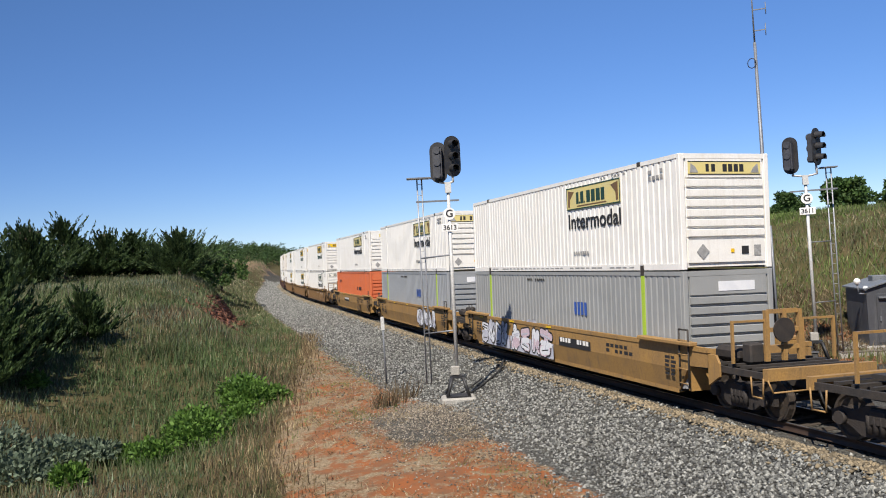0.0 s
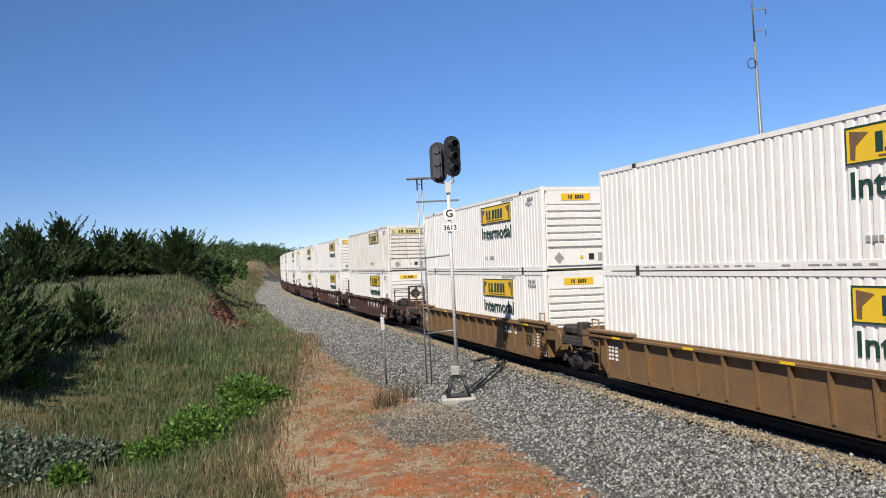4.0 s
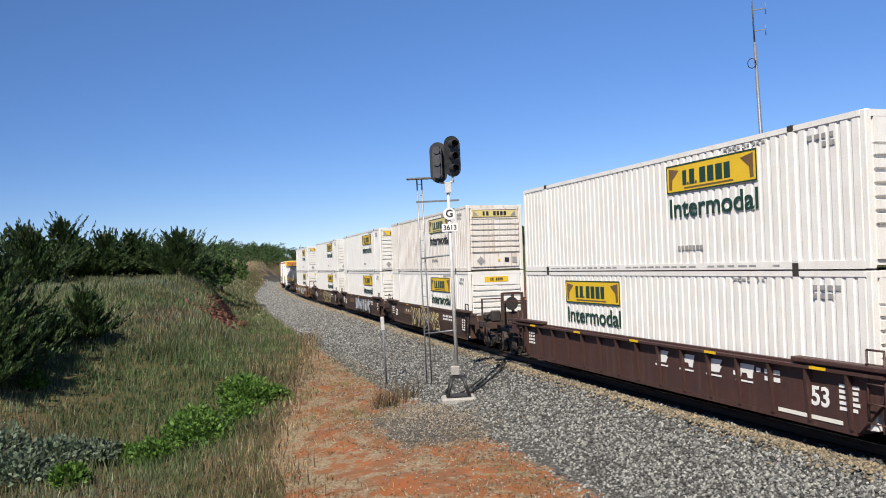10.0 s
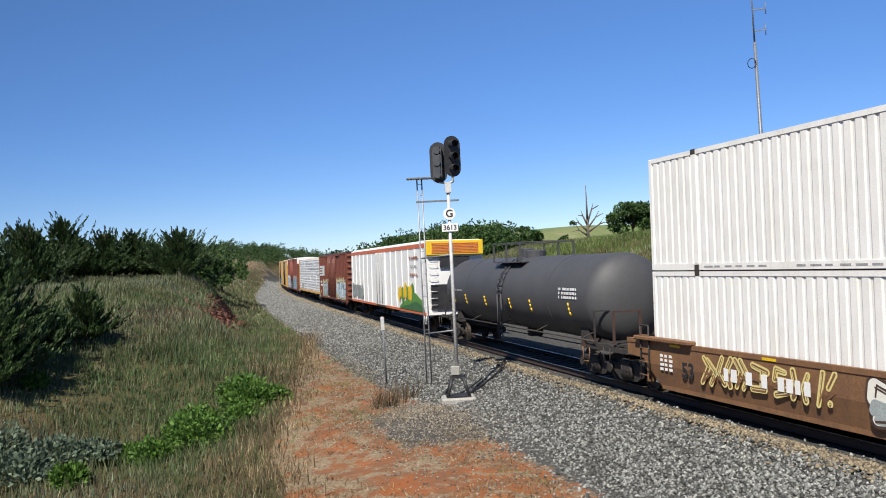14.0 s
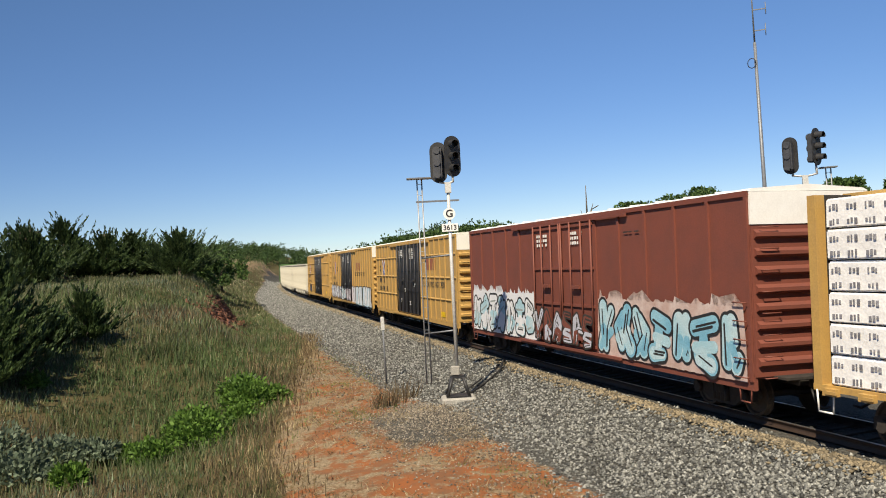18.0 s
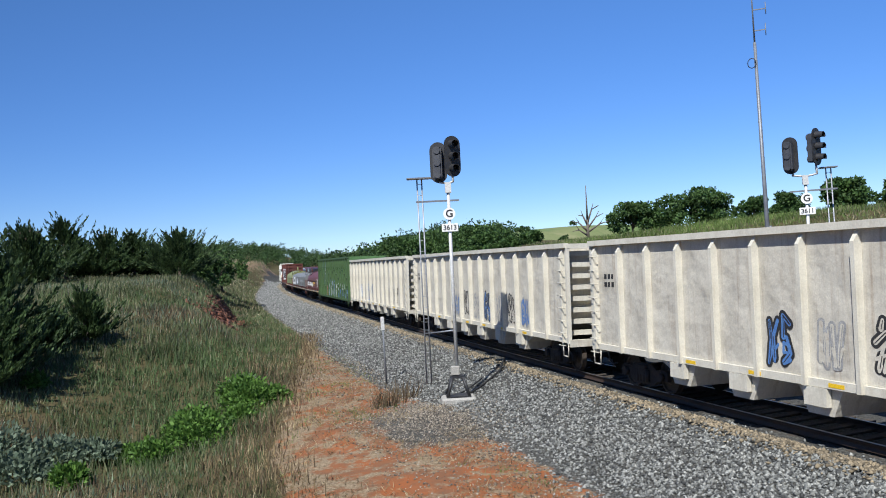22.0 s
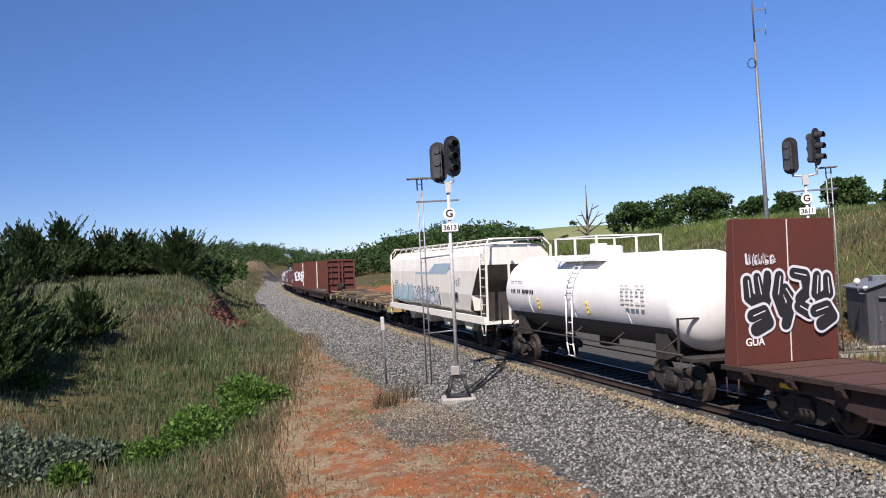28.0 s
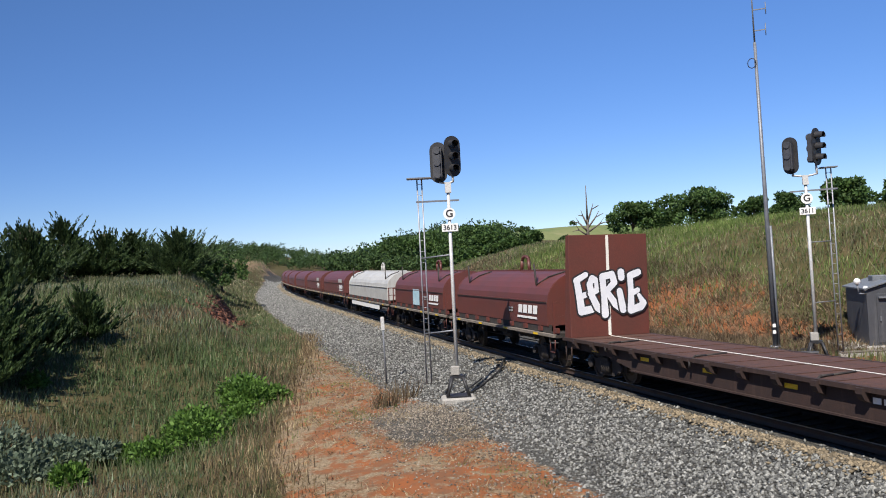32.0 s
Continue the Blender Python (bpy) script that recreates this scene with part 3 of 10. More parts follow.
def signal_head(parent, at, turn):
    hd = part("signal_head", head_mesh(), M["black"], parent, "black oval three-light signal head", Matrix.Translation(at) @ Matrix.Rotation(turn, 4, "Z"))
    part("lamp_case", bevel_box(-0.15, 0.15, 0.016, 0.30, -0.56, 0.50, 0.05, 2), M["signal_iron"], hd)
    for k in (0.40, 0.0, -0.40):
        part("case_door", tube(bmesh.new(), (0, 0.30, k - 0.03), (0, 0.33, k - 0.03), 0.115, n=14), M["signal_iron"], hd)
    for k in (0.40, 0.0, -0.40):
        part("lens", tube(bmesh.new(), (0, -0.018, k), (0, -0.05, k), 0.115, n=16), M["lens"], hd, "unlit dark glass lens")
        bm = bmesh.new()
        n = 14
        rows = []
        for j, (yy, rr) in enumerate(((-0.02, 0.15), (-0.30, 0.135))):
            rows.append([bm.verts.new((rr * math.cos(a), yy, k + rr * math.sin(a) - (0.02 if j else 0))) for a in [math.radians(-25 + 230 * i / n) for i in range(n + 1)]])
            rows.append([bm.verts.new((rr * 0.9 * math.cos(a), yy, k + rr * 0.9 * math.sin(a) - (0.02 if j else 0))) for a in [math.radians(-25 + 230 * i / n) for i in range(n + 1)]])
        for i in range(n):
            bm.faces.new((rows[0][i], rows[0][i + 1], rows[2][i + 1], rows[2][i]))
            bm.faces.new((rows[1][i + 1], rows[1][i], rows[3][i], rows[3][i + 1]))
            bm.faces.new((rows[2][i], rows[2][i + 1], rows[3][i + 1], rows[3][i]))
        part("hood", bm, M["black"], hd)
    return hd


def signal_mast(at, label, rz, heads, number, H=7.2, up=0.0):
    e = thing("signal_mast", at, label, "railway signal", "signals beside the track", rz)
    part("footing", bevel_box(-0.56, 0.56, -0.44, 0.44, -0.35, 0.02, 0.06), M["concrete"], e)
    bm = bmesh.new()
    for sx in (-1, 1):
        for sy in (-1, 1):
            tube(bm, (sx * 0.36, sy * 0.30, 0.05), (sx * 0.17, sy * 0.15, 0.66), 0.05, n=6)
    box(bm, -0.40, 0.40, -0.34, 0.34, 0.03, 0.07)
    box(bm, -0.20, 0.20, -0.18, 0.18, 0.64, 0.72)
    part("base_stand", bm, M["black"], e, "black splayed four-legged stand")
    part("junction_box", bevel_box(-0.20, 0.08, -0.15, 0.12, 0.73, 1.02, 0.02), M["concrete"], e, "pale weathered junction box")
    part("mast", tube(bmesh.new(), (0, 0, 0.6), (0, 0, H), 0.062, 0.055, n=12), M["alu"], e, "silver painted steel tube")
    for hx, hy, hz, ht in heads:
        signal_head(e, (hx, hy, hz), ht)
    bm = bmesh.new()
    for hx, hy, hz, ht in heads:
        tube(bm, (0, 0, H - 0.05), (hx * 0.9, hy, H + 0.02), 0.035, n=8)
        tube(bm, (hx * 0.9, hy, H), (hx * 0.9, hy + 0.1, hz - 0.5), 0.04, n=8)
    box(bm, -0.1, 0.1, -0.1, 0.1, H - 0.35, H)
    part("bracket", bm, M["alu"], e)
    gp = part("letter_plate", tube(bmesh.new(), (0, -0.075, H - 1.05 + up), (0, -0.095, H - 1.05 + up), 0.20, n=24), M["white"], e, "round white plate with a black letter G")
    part("letter", text_mesh("G", 0.34, M["ink"], 0.006), None, gp, loc=Matrix.Translation((0, -0.101, H - 1.05 + up)) @ Matrix.Rotation(math.pi / 2, 4, "X"))
    np_ = part("number_plate", bevel_box(-0.27, 0.27, -0.095, -0.075, H - 1.64 + up, H - 1.38 + up, 0.008), M["white"], e, "white number board")
    part("number", text_mesh(number, 0.225, M["ink"], 0.004), None, np_, loc=Matrix.Translation((0, -0.101, H - 1.51 + up)) @ Matrix.Rotation(math.pi / 2, 4, "X"))
    return e


def ladder(e, x0, y0, z0, z1, w=0.30, rungs=20):
    for sx in (-w / 2, w / 2):
        part("ladder_rail", tube(bmesh.new(), (x0 + sx, y0, z0), (x0 + sx, y0, z1), 0.024, n=6), M["ladder"], e)
    for i in range(rungs):
        z = z0 + 0.3 + (z1 - z0 - 0.5) * i / (rungs - 1)
        part("rung", tube(bmesh.new(), (x0 - w / 2, y0, z), (x0 + w / 2, y0, z), 0.009, n=5), M["ladder"], e)


def face_camera(p):
    """The turn that brings a thing's -y side round to the camera."""
    return math.atan2(-p.x, p.y)


p1 = base_at(14.6, 4.54)
p1.z = -0.60
sig1 = signal_mast(p1, "tall silver signal mast with two black heads beside the track", face_camera(p1) + 0.05,
                   [(-0.27, 0.16, 7.78, 2.95), (0.20, 0.0, 7.95, 0.32)], "3613", H=7.1)
sig1.matrix_basis = sig1.matrix_basis @ Matrix.Rotation(radians(0.9), 4, "Y")
ladder(sig1, -0.92, 0.9, 0.35, 7.35, w=0.16, rungs=18)
part("ladder_stay", boxes((-1.08, 0.35, -0.03, 0.03, 6.46, 6.52)), M["galv"], sig1)
part("ladder_stay", tube(bmesh.new(), (-0.98, 0.9, 4.62), (0, 0, 4.7), 0.03, n=6), M["galv"], sig1)
part("ladder_stay", tube(bmesh.new(), (-0.98, 0.9, 2.05), (0, 0, 2.2), 0.03, n=6), M["galv"], sig1)
part("platform", boxes((-1.35, -0.45, 0.6, 1.1, 7.32, 7.36)), M["galv"], sig1, "small steel grid platform")

p2 = base_at(13.6, -8.86)
sig2 = signal_mast(p2, "tall silver signal mast with two black heads beyond the track", face_camera(p2) + 0.1,
                   [(-0.45, 0.0, 7.5, 2.70), (0.45, 0.0, 7.75, 0.95)], "3611", H=6.75, up=0.2)
ladder(sig2, 0.85, 0.5, 0.2, 7.0, w=0.17, rungs=18)
part("ladder_stay", boxes((-0.55, 1.05, -0.03, 0.03, 6.15, 6.21)), M["galv"], sig2)
part("ladder_stay", tube(bmesh.new(), (0, 0, 4.3), (0.8, 0.5, 4.3), 0.02, n=6), M["galv"], sig2)
part("ladder_stay", tube(bmesh.new(), (0, 0, 2.1), (0.8, 0.5, 2.1), 0.02, n=6), M["galv"], sig2)
part("platform", boxes((0.55, 1.15, 0.3, 0.8, 6.98, 7.02)), M["galv"], sig2, "small steel grid platform")

pa = base_at(17.2, -9.8)
ant = thing("radio_mast", pa, "slender galvanised radio mast with small antennas", "radio mast", rz=face_camera(pa))
part("footing", bevel_box(-0.28, 0.28, -0.28, 0.28, -0.25, 0.12, 0.03), M["concrete"], ant)
part("pole", tube(bmesh.new(), (0, 0, 0.1), (0, 0, 12.6), 0.105, 0.06, n=12), M["galv"], ant)
part("top_pole", tube(bmesh.new(), (0, 0, 12.5), (0, 0, 16.0), 0.035, 0.02, n=8), M["galv"], ant)
part("conduit", tube(bmesh.new(), (0.14, -0.06, 0.1), (0.12, -0.06, 5.1), 0.05, n=8), M["galv"], ant)
part("base_flange", tube(bmesh.new(), (0, 0, 0.12), (0, 0, 0.22), 0.22, n=12), M["galv"], ant)
part("coil", tubes([(-0.16 + 0.16 * math.cos(a), -0.1, 11.75 + 0.2 * math.sin(a)) for a in np.linspace(0, 6.283, 13)], 0.018), M["cable"], ant)
for z_, w_ in ((13.05, 0.45), (13.9, 0.5)):
    part("antenna_arm", boxes((-0.02, w_, -0.02, 0.02, z_, z_ + 0.04)), M["galv"], ant)
    part("antenna_rod", tube(bmesh.new(), (w_, 0, z_ - 0.22), (w_, 0, z_ + 0.28), 0.018, n=6), M["galv"], ant)
for z_ in (0.72, 0.98):
    part("tag", boxes((-0.06, 0.06, -0.125, -0.115, z_, z_ + 0.14)), M["white"], ant)

ps = base_at(14.75, -12.25)
shed = thing("equipment_cabin", ps, "grey steel railway equipment cabin with a shallow gabled roof", "cabin", rz=face_camera(ps) + 0.32)
part("plinth", bevel_box(-1.0, 1.5, -0.3, 2.6, -0.3, 0.10, 0.03), M["concrete"], shed)
part("body", prism([(0.0, 0.08), (1.85, 0.08), (1.85, 2.28), (0.925, 2.52), (0.0, 2.28)], 0.0, 2.4, axis="y"), M["shed"], shed)
for a in ((-0.1, 0.96), (0.89, 1.95)):
    up = a[0] < 0.5
    z0_, z1_ = (2.28, 2.58) if up else (2.58, 2.28)
    part("roof_panel", prism([(a[0], z0_), (a[1], z1_), (a[1], z1_ + 0.05), (a[0], z0_ + 0.05)], -0.12, 2.52, axis="y"), M["shed_roof"], shed)
part("vent", bevel_box(0.6, 1.2, 1.0, 1.5, 2.50, 2.75, 0.02), M["shed_roof"], shed)
dr = part("door", bevel_box(0.34, 1.32, -0.035, -0.002, 0.2, 2.1, 0.01), M["shed"], shed)
part("door_canopy", boxes((0.40, 1.22, -0.16, -0.036, 1.93, 1.99)), M["shed_roof"], dr)
part("handle", boxes((0.42, 0.47, -0.09, -0.036, 1.05, 1.22)), M["galv"], dr)
part("hinge", boxes((1.27, 1.31, -0.06, -0.036, 1.1, 1.25)), M["galv"], dr)
lamp = part("outdoor_lamp", tubes([(-0.02, 0.02, 2.12), (-0.28, -0.02, 2.15), (-0.32, -0.02, 2.5)], 0.03), M["galv"], shed)
bm = bmesh.new()
bmesh.ops.create_uvsphere(bm, u_segments=10, v_segments=7, radius=0.13, matrix=Matrix.Translation((-0.32, -0.02, 2.62)))
part("globe", bm, M["white"], lamp)
bm = bmesh.new()
bmesh.ops.create_uvsphere(bm, u_segments=10, v_segments=7, radius=0.10, matrix=Matrix.Translation((0.0, 0.05, 2.33)))
part("sensor", bm, M["white"], shed)

for s_, d_, h_, lab in ((21.6, 5.48, 2.75, "grey post with a small white marker beside the ballast"), (24.8, -8.29, 2.0, "grey post with a white marker under the red cutting")):
    pp = base_at(s_, d_)
    mk = thing("marker_post", pp, lab, "marker post", "marker posts", face_camera(pp))
    part("post", tube(bmesh.new(), (0, 0, -0.1), (0, 0, h_), 0.035, n=8), M["galv"], mk)
    part("marker", bevel_box(-0.075, 0.075, -0.06, -0.037, h_ - 0.52, h_ + 0.02, 0.01), M["alu"], mk, "white enamel plate")

bm = bmesh.new()
pts = [(15.0, 4.15), (15.3, 3.75), (15.7, 3.4), (16.2, 2.9), (16.9, 2.2), (17.7, 1.75), (18.7, 1.35)]
pts = [Vector((*beside(a, b).xy, 0)) for a, b in pts]
hs = [0.05, 0.09, 0.06, 0.07, 0.10, 0.26, 0.05]
pts = [Vector((p.x, p.y, float(ground_z(p.x, p.y)[0]) + h)) for p, h in zip(pts, hs)]
fine_pts = []
for i in range(len(pts) - 1):
    for k in range(4):
        fine_pts.append(pts[i].lerp(pts[i + 1], k / 4))
fine_pts.append(pts[-1])
cable = tagged(obj_of("track_cable", rope(fine_pts, 0.035), M["cable"]), "thick black cable from the signal to the rail", "cable")
cable2 = tagged(obj_of("track_cable", rope([p + Vector((-0.35, 0.1, -0.02)) for p in fine_pts[:14]], 0.028), M["cable"]), "thick black cable from the signal to the rail", "cable")


# small things on the ground beyond the track
pt = base_at(13.3, -10.7)
tr = thing("cable_trough", pt, "low pale concrete cable trough in front of the cabin", "cable trough", rz=face_camera(pt) + 0.32)
part("trough", bevel_box(-0.9, 2.2, -0.18, 0.18, -0.1, 0.13, 0.02), M["concrete"], tr)
for q in range(4):
    part("cover", bevel_box(-0.88 + q * 0.77, -0.13 + q * 0.77, -0.2, 0.2, 0.132, 0.17, 0.01), M["deadwood"], tr)
pb = base_at(12.8, -7.9)
jb = thing("trackside_box", pb, "small dark iron box on legs beside the track", "junction box", rz=face_camera(pb))
part("case", bevel_box(-0.26, 0.26, -0.18, 0.18, 0.22, 0.42, 0.03), M["grey_dark"], jb)
part("lid", bevel_box(-0.29, 0.29, -0.21, 0.21, 0.422, 0.46, 0.012), M["grey_dark"], jb)
for q in (-0.2, 0.2):
    part("leg", tube(bmesh.new(), (q, 0, -0.1), (q * 0.8, 0, 0.23), 0.035, n=6), M["grey_dark"], jb)
pd = base_at(16.3, -9.0)
dp = thing("iron_pipe", pd + Vector((0, 0, 0.07)), "short black pipe lying beside the mast", "pipe", rz=face_camera(pd) + 0.15)
part("pipe", tube(bmesh.new(), (-0.1, 0, 0), (1.5, 0, 0.02), 0.075, n=10), M["black"], dp)
part("flange", tube(bmesh.new(), (1.42, 0, 0.02), (1.5, 0, 0.02), 0.11, n=10), M["black"], dp)


# ---- plants ----
def leaves_mesh(name, P, D, L, Wd, g, material, quad=True):
    """Leaves at P that point along D, each L long and Wd wide, turned at random about their length."""
    n = len(P)
    D = D / np.linalg.norm(D, axis=1, keepdims=True)
    R3 = g.normal(size=(n, 3))
    S = np.cross(D, R3)
    S /= np.linalg.norm(S, axis=1, keepdims=True) + 1e-9
    L, Wd = np.broadcast_to(L, n)[:, None], np.broadcast_to(Wd, n)[:, None]
    if quad:
        V = np.stack([P, P + D * L * 0.5 + S * Wd * 0.5, P + D * L, P + D * L * 0.5 - S * Wd * 0.5], 1)
        return raw_mesh(name, V.reshape(-1, 3), np.arange(4 * n), 4, material)
    V = np.stack([P + S * Wd * 0.5, P - S * Wd * 0.5, P + D * L], 1)
    return raw_mesh(name, V.reshape(-1, 3), np.arange(3 * n), 3, material)


def trunk_mesh(h, r, g, limbs=5, spread=0.5):
    bm = bmesh.new()
    pts = [Vector((0, 0, -0.3))]
    for i in range(1, 5):
        pts.append(Vector((g.normal(0, 0.05 * h * 0.2), g.normal(0, 0.05 * h * 0.2), h * i / 4)))
    for i in range(4):
        tube(bm, pts[i], pts[i + 1], r * (1 - i / 5), r * (1 - (i + 1) / 5), n=8)
    for k in range(limbs):
        a = g.uniform(0, 6.283)
        z = h * g.uniform(0.25, 0.8)
        q = Vector((math.cos(a) * spread * h * g.uniform(0.4, 0.8), math.sin(a) * spread * h * g.uniform(0.4, 0.8), z + h * g.uniform(0.1, 0.3)))
        b0 = Vector((0, 0, z))
        m_ = b0.lerp(q, 0.5) + Vector((0, 0, 0.05 * h))
        tube(bm, b0, m_, r * 0.4, r * 0.25, n=6)
        tube(bm, m_, q, r * 0.25, r * 0.08, n=6)
    return bm


def juniper(x, y, top, radius, seed, label):
    """A ragged conifer: upturned boughs round one stem, each set with thick pointed plumes of scale leaves."""
    g = np.random.default_rng(seed)
    z0 = float(ground_z(x, y)[0])
    h = top - z0
    e = thing("juniper_tree", Vector((x, y, z0)), label, "tree", "junipers on the mound")
    part("trunk", trunk_mesh(h * 0.85, 0.05 + 0.018 * h, g, 6, 0.3), M["bark"], e)
    big = 1.0 if y > 50 else 0.75
    nb, npl, nl = int(30 + 11 * radius), 6, 40
    t = np.concatenate([(np.arange(nb - 5) + g.random(nb - 5)) / (nb - 5) * 0.9, np.linspace(0.90, 0.99, 5)])
    az = np.arange(nb) * 2.39996 + g.normal(0, 0.3, nb)
    el = np.radians(g.uniform(0, 18, nb) + 14 + 36 * t)
    el[-1] = 1.5
    ln = radius * 1.25 * (1.0 - t) ** 0.75 * g.uniform(0.55, 1.15, nb) + 0.12
    lean = np.stack([np.cos(az) * np.cos(el), np.sin(az) * np.cos(el), np.sin(el)], 1)
    rise = np.clip(t * (h - 0.9 * big) - ln * np.sin(el) * 0.55, 0.08, None)
    foot = np.stack([g.normal(0, 0.06, nb), g.normal(0, 0.06, nb), rise], 1)
    # plumes along each bough, the last one at its tip
    u = np.linspace(0.22, 1.0, npl)[None] + g.uniform(-0.05, 0.03, (nb, npl))
    sidew = np.stack([-np.sin(az), np.cos(az), 0 * az], 1)
    alt = np.where(np.arange(npl) % 2 == 0, 1.0, -1.0)
    alt[-1] = 0.0
    tw = lean[:, None] * 1.0 + sidew[:, None] * (alt[None, :, None] * g.uniform(0.35, 0.85, (nb, npl, 1))) + np.array([0, 0, 0.42]) + g.normal(0, 0.14, (nb, npl, 3))
    tw /= np.linalg.norm(tw, axis=2, keepdims=True)
    tl = (0.62 + 0.16 * ln[:, None]) * g.uniform(0.75, 1.3, (nb, npl)) * big * (1.2 - 0.3 * u)
    tl[:, -1] *= g.uniform(1.3, 2.1, nb)
    start = foot[:, None] + lean[:, None] * (ln[:, None] * u * 0.86)[..., None]
    v = g.random((nb, npl, nl)) ** 0.85
    wide = 0.085 * big * np.sin(np.clip(0.25 + v * 0.75, 0, 1) * math.pi) ** 0.8 + 0.008
    off = g.normal(0, 1, (nb, npl, nl, 3))
    off /= np.linalg.norm(off, axis=3, keepdims=True)
    P = start[:, :, None] + tw[:, :, None] * (tl[..., None] * v)[..., None] + off * wide[..., None]
    D = tw[:, :, None] + off * 0.22 + np.array([0, 0, 0.1])
    P, D = P.reshape(-1, 3), D.reshape(-1, 3)
    P[:, 2] = np.clip(P[:, 2], 0.04, None) * min(1.0, (h - 0.12) / P[:, 2].max())
    sz = 0.5 + 0.5 * big
    obj_of("crown", leaves_mesh("crown", P, D, g.uniform(0.16, 0.28, len(P)) * sz, g.uniform(0.06, 0.10, len(P)) * sz, g, M["juniper"]), parent=e)
    return e


def broad_tree(x, y, top, radius, seed, label, n_leaf=4200, leaf=0.24, material="oak", group="trees behind the bank"):
    g = np.random.default_rng(seed)
    z0 = float(ground_z(x, y)[0])
    h = max(1.5, top - z0)
    e = thing("broadleaf_tree", Vector((x, y, z0)), label, "tree", group)
    part("trunk", trunk_mesh(h * 0.7, 0.04 * h, g, 6, 0.4), M["bark"], e)
    k = 26
    C = np.stack([g.normal(0, radius * 0.60, k), g.normal(0, radius * 0.60, k), h * g.uniform(0.30, 0.92, k)], 1)
    C[:, :2] *= np.clip(1.35 - 0.75 * C[:, 2:3] / h, 0.3, 1.2)
    C[0] = (0, 0, h * 0.82)
    rr = radius * g.uniform(0.18, 0.40, k)
    idx = g.integers(0, k, n_leaf)
    d = g.normal(size=(n_leaf, 3))
    d /= np.linalg.norm(d, axis=1, keepdims=True)
    P = C[idx] + d * (rr[idx] * g.random(n_leaf) ** 0.25)[:, None] * np.array([1, 1, 0.8])
    P[:, 2] = np.clip(P[:, 2], 0.2, h)
    obj_of("crown", leaves_mesh("crown", P, d + g.normal(0, 0.7, (n_leaf, 3)), g.uniform(leaf, leaf * 1.8, n_leaf), g.uniform(leaf * 0.7, leaf * 1.2, n_leaf), g, M[material]), parent=e)
    return e


for i, (x, y, top, rad, lab) in enumerate(((-17.0, 31.5, 6.5, 2.0, "dense dark juniper in deep shade beside the mound"), (-16.2, 29.8, 4.3, 1.6, "dark juniper in shade beside the ditch"), (-18.6, 33.5, 6.3, 2.1, "tall dark juniper with spiky sprays"), (-17.8, 29.5, 5.4, 1.8, "dark juniper in shade beside the mound"),
                                           (-29.2, 60.0, 8.3, 2.4, "tall pointed dark juniper on the mound"), (-30.8, 62.0, 8.6, 2.4, "dark juniper with spiky sprays"), (-29.5, 66.0, 9.2, 2.6, "tall pointed dark juniper on the mound"), (-28.5, 67.0, 7.4, 2.3, "dark juniper with spiky sprays"),
                                           (-27.0, 68.0, 8.0, 2.4, "tall pointed dark juniper on the mound"), (-25.6, 70.0, 7.8, 2.3, "dark juniper with spiky sprays"), (-24.2, 71.0, 6.9, 2.0, "dark juniper with spiky sprays"), (-21.2, 68.0, 7.6, 2.7, "broad dark juniper on the end of the mound"), (-22.0, 72.0, 7.0, 2.2, "dark juniper behind the mound"),
                                           (-16.0, 37.4, 4.05, 1.15, "small green juniper on the grassy slope"), (-16.8, 36.0, 3.2, 0.7, "small green juniper on the grassy slope"))):
    juniper(x, y, top + (0.3 if y > 50 else 0.0), rad * (1.22 if y > 50 else 1.32 if rad > 1.5 else 1.1), 100 + i, lab)
for i, (x, y, top, rad, lab) in enumerate(((21.4, 95.0, 8.5, 2.6, "leafy green tree on the crest of the bank"), (24.8, 95.5, 8.9, 2.6, "leafy green tree on the crest of the bank"), (28.6, 95.0, 9.8, 3.0, "tall leafy green tree on the crest of the bank"), (31.4, 97.0, 9.1, 2.4, "leafy green tree on the crest of the bank"),
                                           (34.0, 92.0, 8.4, 1.3, "slim dark green tree on the crest"), (36.0, 88.0, 8.5, 1.8, "loose green tree on the crest"), (38.0, 80.0, 8.8, 1.9, "loose green tree on the crest"), (33.5, 70.0, 8.2, 1.5, "small green tree on the bank"), (40.0, 73.0, 8.2, 1.6, "small green tree on the bank"))):
    broad_tree(x, y, top, rad, 200 + i, lab)
for i, (x, y, top, rad) in enumerate(((-27.2, 97.0, 6.9, 2.0), (-29.0, 110.0, 6.8, 3.0), (-30.5, 92.0, 7.0, 3.0), (-33.0, 104.0, 6.6, 2.4))):
    broad_tree(x, y, top, rad, 230 + i, "fresh green tree behind the mound", material="oak", group="trees behind the mound")
for i, (x, y, top, rad) in enumerate(((6.1, 190.0, 10.4, 5.5), (-1.5, 182.0, 9.6, 5.0), (9.0, 150.0, 7.6, 3.2), (13.5, 140.0, 7.0, 2.6), (-10.0, 200.0, 9.2, 5.0), (2.0, 150.0, 5.6, 3.2))):
    broad_tree(x, y, top, rad, 240 + i, "rounded green tree beyond the cutting", 5200, 0.40, group="trees beyond the cutting")

